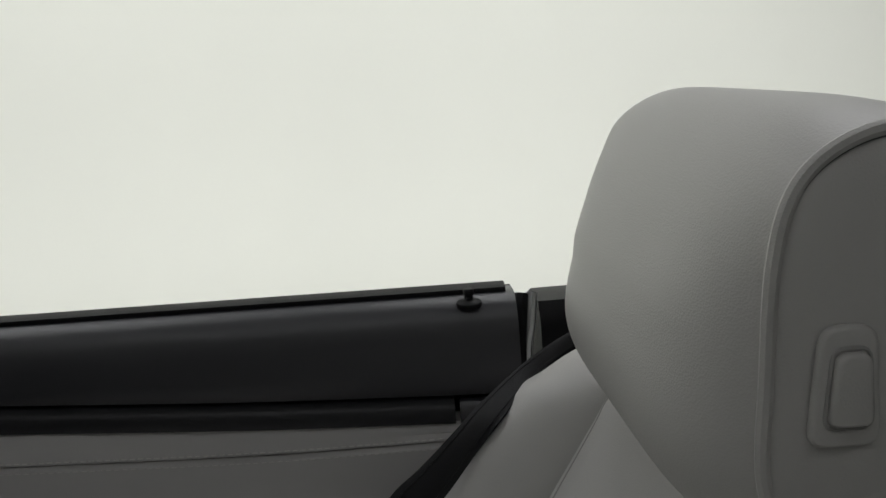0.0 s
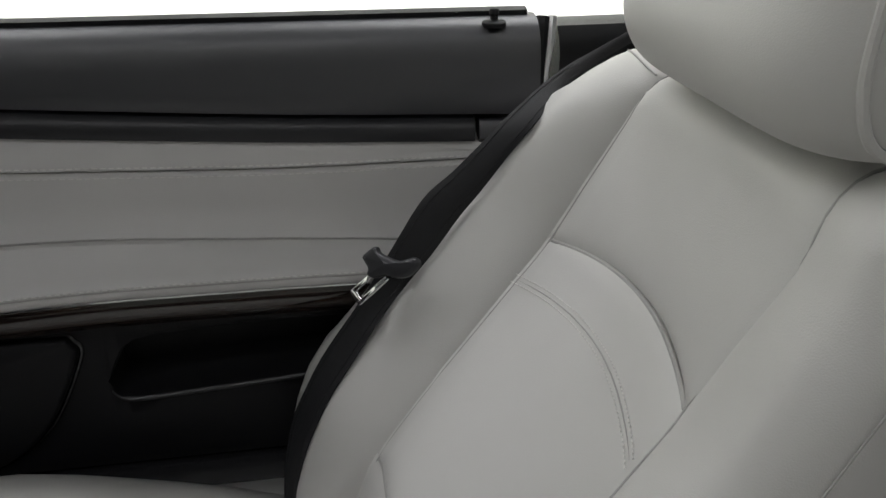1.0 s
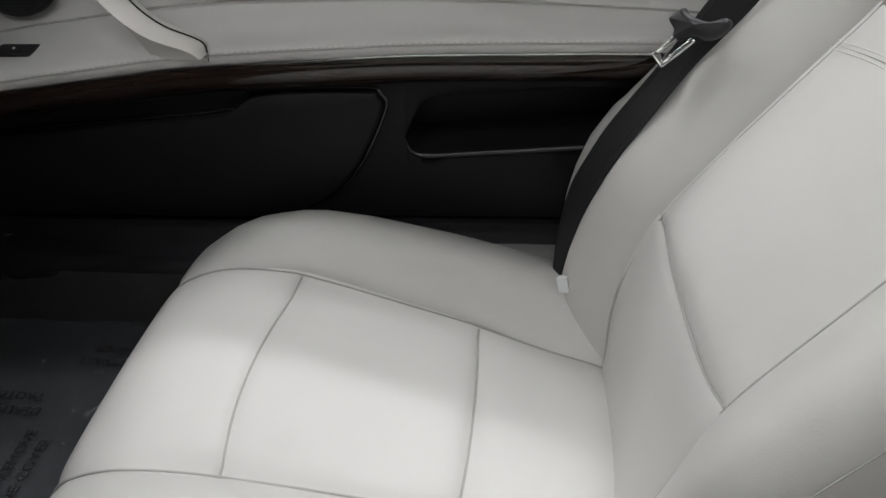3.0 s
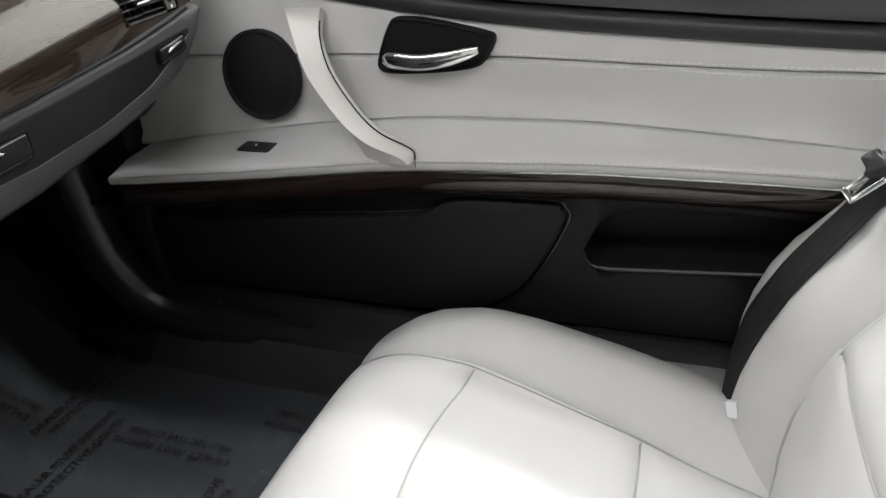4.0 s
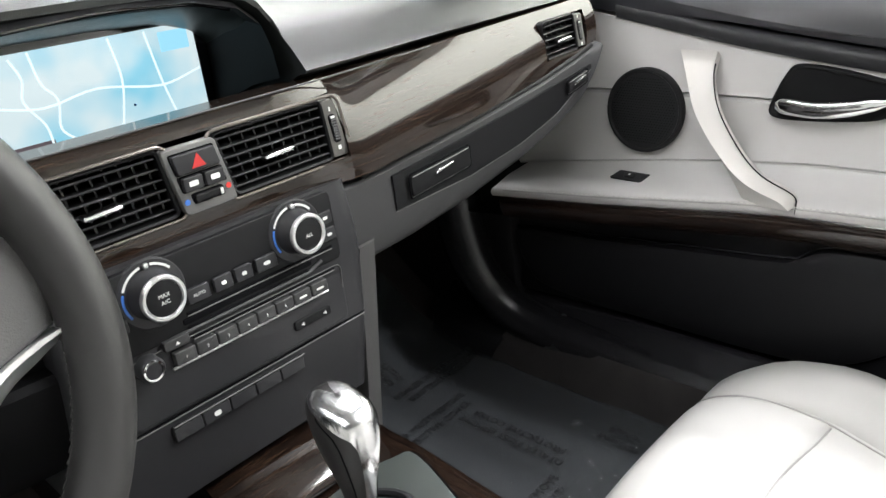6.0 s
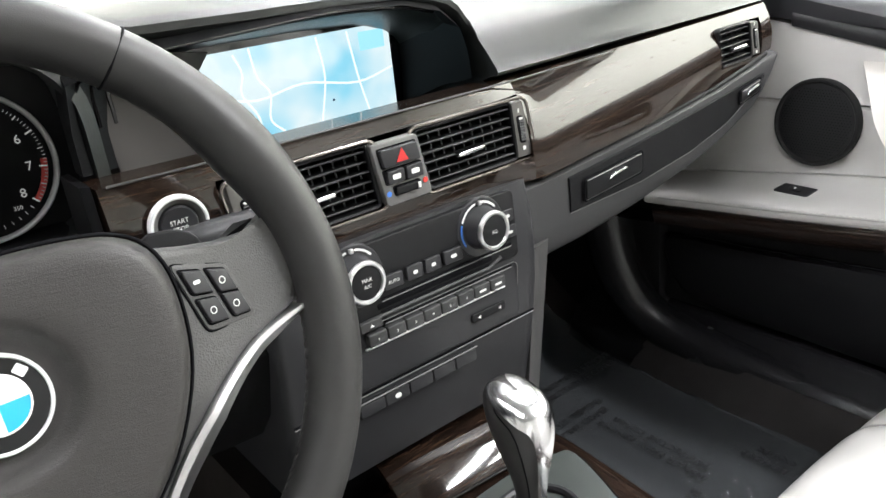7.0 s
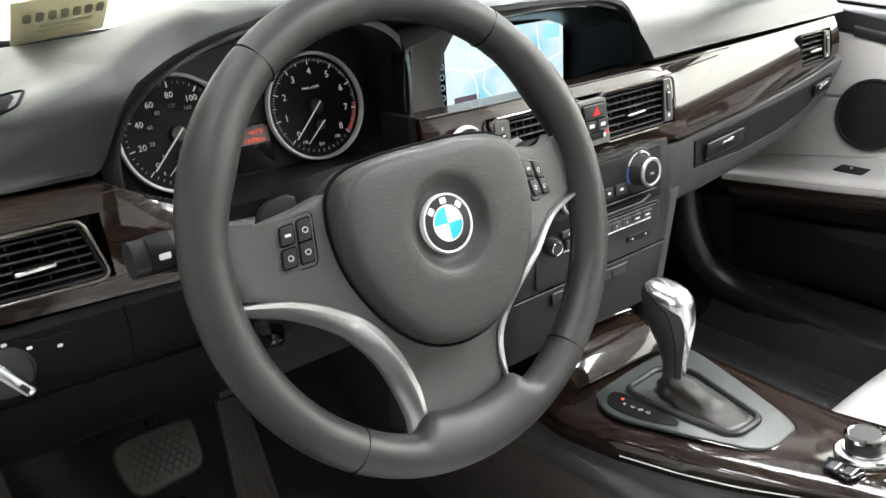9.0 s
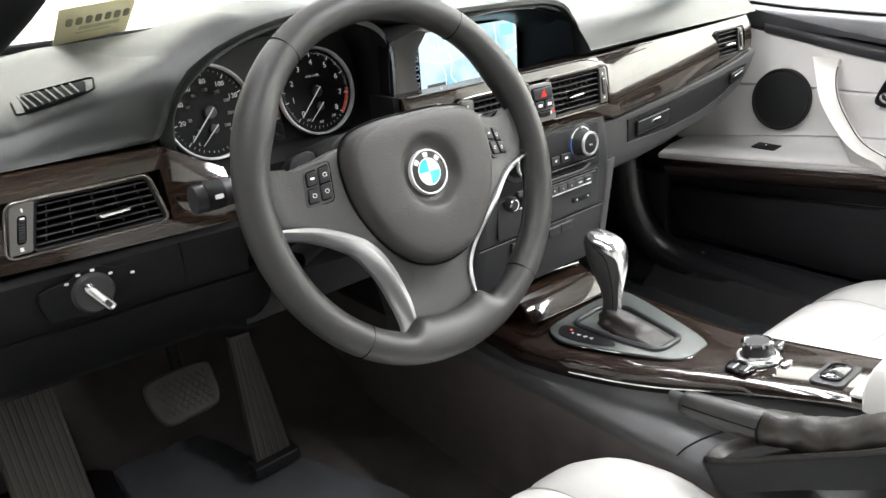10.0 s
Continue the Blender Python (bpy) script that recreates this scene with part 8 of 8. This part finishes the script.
handbrake()
ar = base("armrest", (0.03, -0.48, 0.50), "light grey leather centre armrest behind the console", "armrest")
part("pad", loft([[V3(0.030 + w * sx, y, z) for sx, z in ((-1, z0), (-1, z1 - 0.02), (-0.8, z1 - 0.004), (0, z1), (0.8, z1 - 0.004), (1, z1 - 0.02), (1, z0))] for y, w, z0, z1 in ((-0.330, 0.055, 0.520, 0.545), (-0.336, 0.066, 0.510, 0.560), (-0.36, 0.072, 0.508, 0.568), (-0.60, 0.072, 0.508, 0.572), (-0.63, 0.064, 0.512, 0.566))]), LEATHER, ar, "padded leather lid")
part("box", box(0.03, -0.49, 0.45, 0.13, 0.27, 0.13, 0.006), PANEL, ar)


# ---- pedals ----
def pedals():
    bk = base("brake_pedal", (-0.49, 0.47, 0.40), "rubber covered brake pedal", "pedal")
    U, Vv = XR, unit((0.0, 0.50, 0.87))
    o = spline([(-0.046, 0.036), (0.0, 0.040), (0.046, 0.036), (0.052, 0.010), (0.044, -0.030), (0.0, -0.036), (-0.040, -0.034), (-0.054, 0.008)], 4, True)
    part("pad", prism(o, V3(-0.488, 0.455, 0.398), U, Vv, 0.014, 0.005), RUBBER, bk, "worn ribbed rubber pad")
    n = np.cross(U, Vv)
    pc = V3(-0.488, 0.455, 0.398) + n * 0.0140
    for d in (1, -1):
        for i in range(-5, 6):
            m0, m1 = pc + V3(1, 0, 0) * (0.0105 * i - 0.018 * d) - Vv * 0.025, pc + V3(1, 0, 0) * (0.0105 * i + 0.018 * d) + Vv * 0.027
            ends = [m0 * (1 - k) + m1 * k for k in np.linspace(0, 1, 9)]
            ends = [p for p in ends if abs((p - pc)[0]) < 0.042]
            if len(ends) > 1:
                part("tread", tube([ends[0], ends[-1]], 0.0009, 5), RUBBER, bk)
    part("arm", tube(spline([V3(-0.485, 0.465, 0.42), V3(-0.475, 0.50, 0.47), V3(-0.470, 0.52, 0.60)], 5), 0.010, 8), DARK, bk)
    gp = base("accelerator_pedal", (-0.39, 0.44, 0.25), "ribbed black accelerator pedal hinged at the floor", "pedal")
    c, U, Vv = V3(-0.383, 0.440, 0.352), unit((1, 0, -0.05)), unit((0.004, 0.24, 0.97))
    o = [(-0.019, 0.108), (0.017, 0.108), (0.031, -0.102), (-0.033, -0.106)]
    part("plate", prism(o, c, U, Vv, 0.012, 0.003), RUBBER, gp)
    n = np.cross(U, Vv)
    for i in range(5):
        k = -0.8 + 0.4 * i
        part("rib", tube([c + n * 0.012 + U * (k * 0.016 - 0.001) + Vv * 0.100, c + n * 0.012 + U * (k * 0.029 - 0.001) - Vv * 0.098], 0.0022, 6), RUBBER, gp)
    part("hinge", box(-0.385, 0.405, 0.248, 0.085, 0.035, 0.020, 0.004), DARK, gp)
    fr = base("foot_rest", (-0.71, 0.42, 0.22), "ribbed black foot rest", "foot rest")
    c, U, Vv = V3(-0.700, 0.425, 0.395), unit((1, 0, 0)), unit((0.0, 0.42, 0.91))
    part("plate", prism(rrect(0.090, 0.24, 0.006), c, U, Vv, 0.014, 0.004), RUBBER, fr)
    n = np.cross(U, Vv)
    for i in range(10):
        part("rib", tube([c + n * 0.014 + U * (-0.039 + 0.0087 * i) + Vv * 0.112, c + n * 0.014 + U * (-0.039 + 0.0087 * i) - Vv * 0.112], 0.0022, 6), RUBBER, fr)


pedals()


# ---- protective film on the carpets ----
def film(name, x0, x1, y0, y1, label):
    e = base(name, (x0 + 0.2, (y0 + y1) / 2, 0.22), label, "floor cover")
    fz = lambda y: I(y, [-1.2, 0.0, 0.30, 0.46, 0.56, 0.68, 0.80], [0.215, 0.2125, 0.2145, 0.222, 0.262, 0.35, 0.46])
    rows = []
    for y in np.linspace(y0, y1, 88):
        row = []
        for x in np.linspace(x0, x1(y) if callable(x1) else x1, 70):
            crease = 0.0016 * noise.noise(Vector((x * 16, y * 16, 1.0))) + 0.0032 * max(0.0, noise.noise(Vector((x * 34, y * 30, 4.0)))) * (1 + 5 * smoothstep(0.45, 0.6, y))
            ridge = max(0.0, 1 - 7 * abs(noise.noise(Vector((x * 7 + 2.0, y * 5 - x * 6, 8.0))))) + 0.6 * max(0.0, 1 - 9 * abs(noise.noise(Vector((x * 11 - y * 5, y * 9, 2.0)))))
            crease += 0.0055 * ridge * smoothstep(0.18, 0.50, y + 0.25 * noise.noise(Vector((x * 4, y * 4, 6.0))))
            row.append(V3(x + 0.004 * noise.noise(Vector((y * 8, 3.0, 0))), y, fz(y) + 0.0095 + crease))
        rows.append(row + [p - V3(0, 0, 0.0006) for p in row[::-1]])
    part("sheet", loft(rows), FILM, e, "clear wrinkled plastic film")

    def notice(x, y, turn, size=0.0185):
        c, s = math.cos(radians(turn)), math.sin(radians(turn))
        sl = (fz(y + 0.02) - fz(y - 0.02)) / 0.04
        U, Vv = unit((c, s, s * sl)), unit((-s, c, c * sl))
        O = V3(x, y, fz(y) + 0.0155)
        words("notice_lettering", "DEALER MUST REMOVE", size, O + Vv * size * 0.62, U, Vv, BLACK_INK, e, 0.0)
        words("notice_lettering", "PROTECTIVE COVER", size, O - Vv * size * 0.62, U, Vv, BLACK_INK, e, 0.0)

    return notice


pn = film("passenger_floor_film", 0.170, 0.588, -0.10, 0.745, "clear plastic film with black print over the passenger carpet")
for a in ((0.435, 0.215, 90), (0.375, 0.335, 0), (0.490, 0.415, 0), (0.430, 0.535, 90), (0.30, 0.10, 0), (0.29, 0.60, 90), (0.52, 0.02, 90)):
    pn(*a)
dn = film("driver_floor_film", -0.645, lambda y: I(y, [-0.1, 0.227, 0.42, 0.46, 0.54], [-0.215, -0.273, -0.345, -0.400, -0.452]), -0.10, 0.54, "clear plastic film with black print over the driver carpet")
for a in ((-0.42, 0.30, 140), (-0.52, 0.20, 20), (-0.40, 0.06, 90)):
    dn(*a)
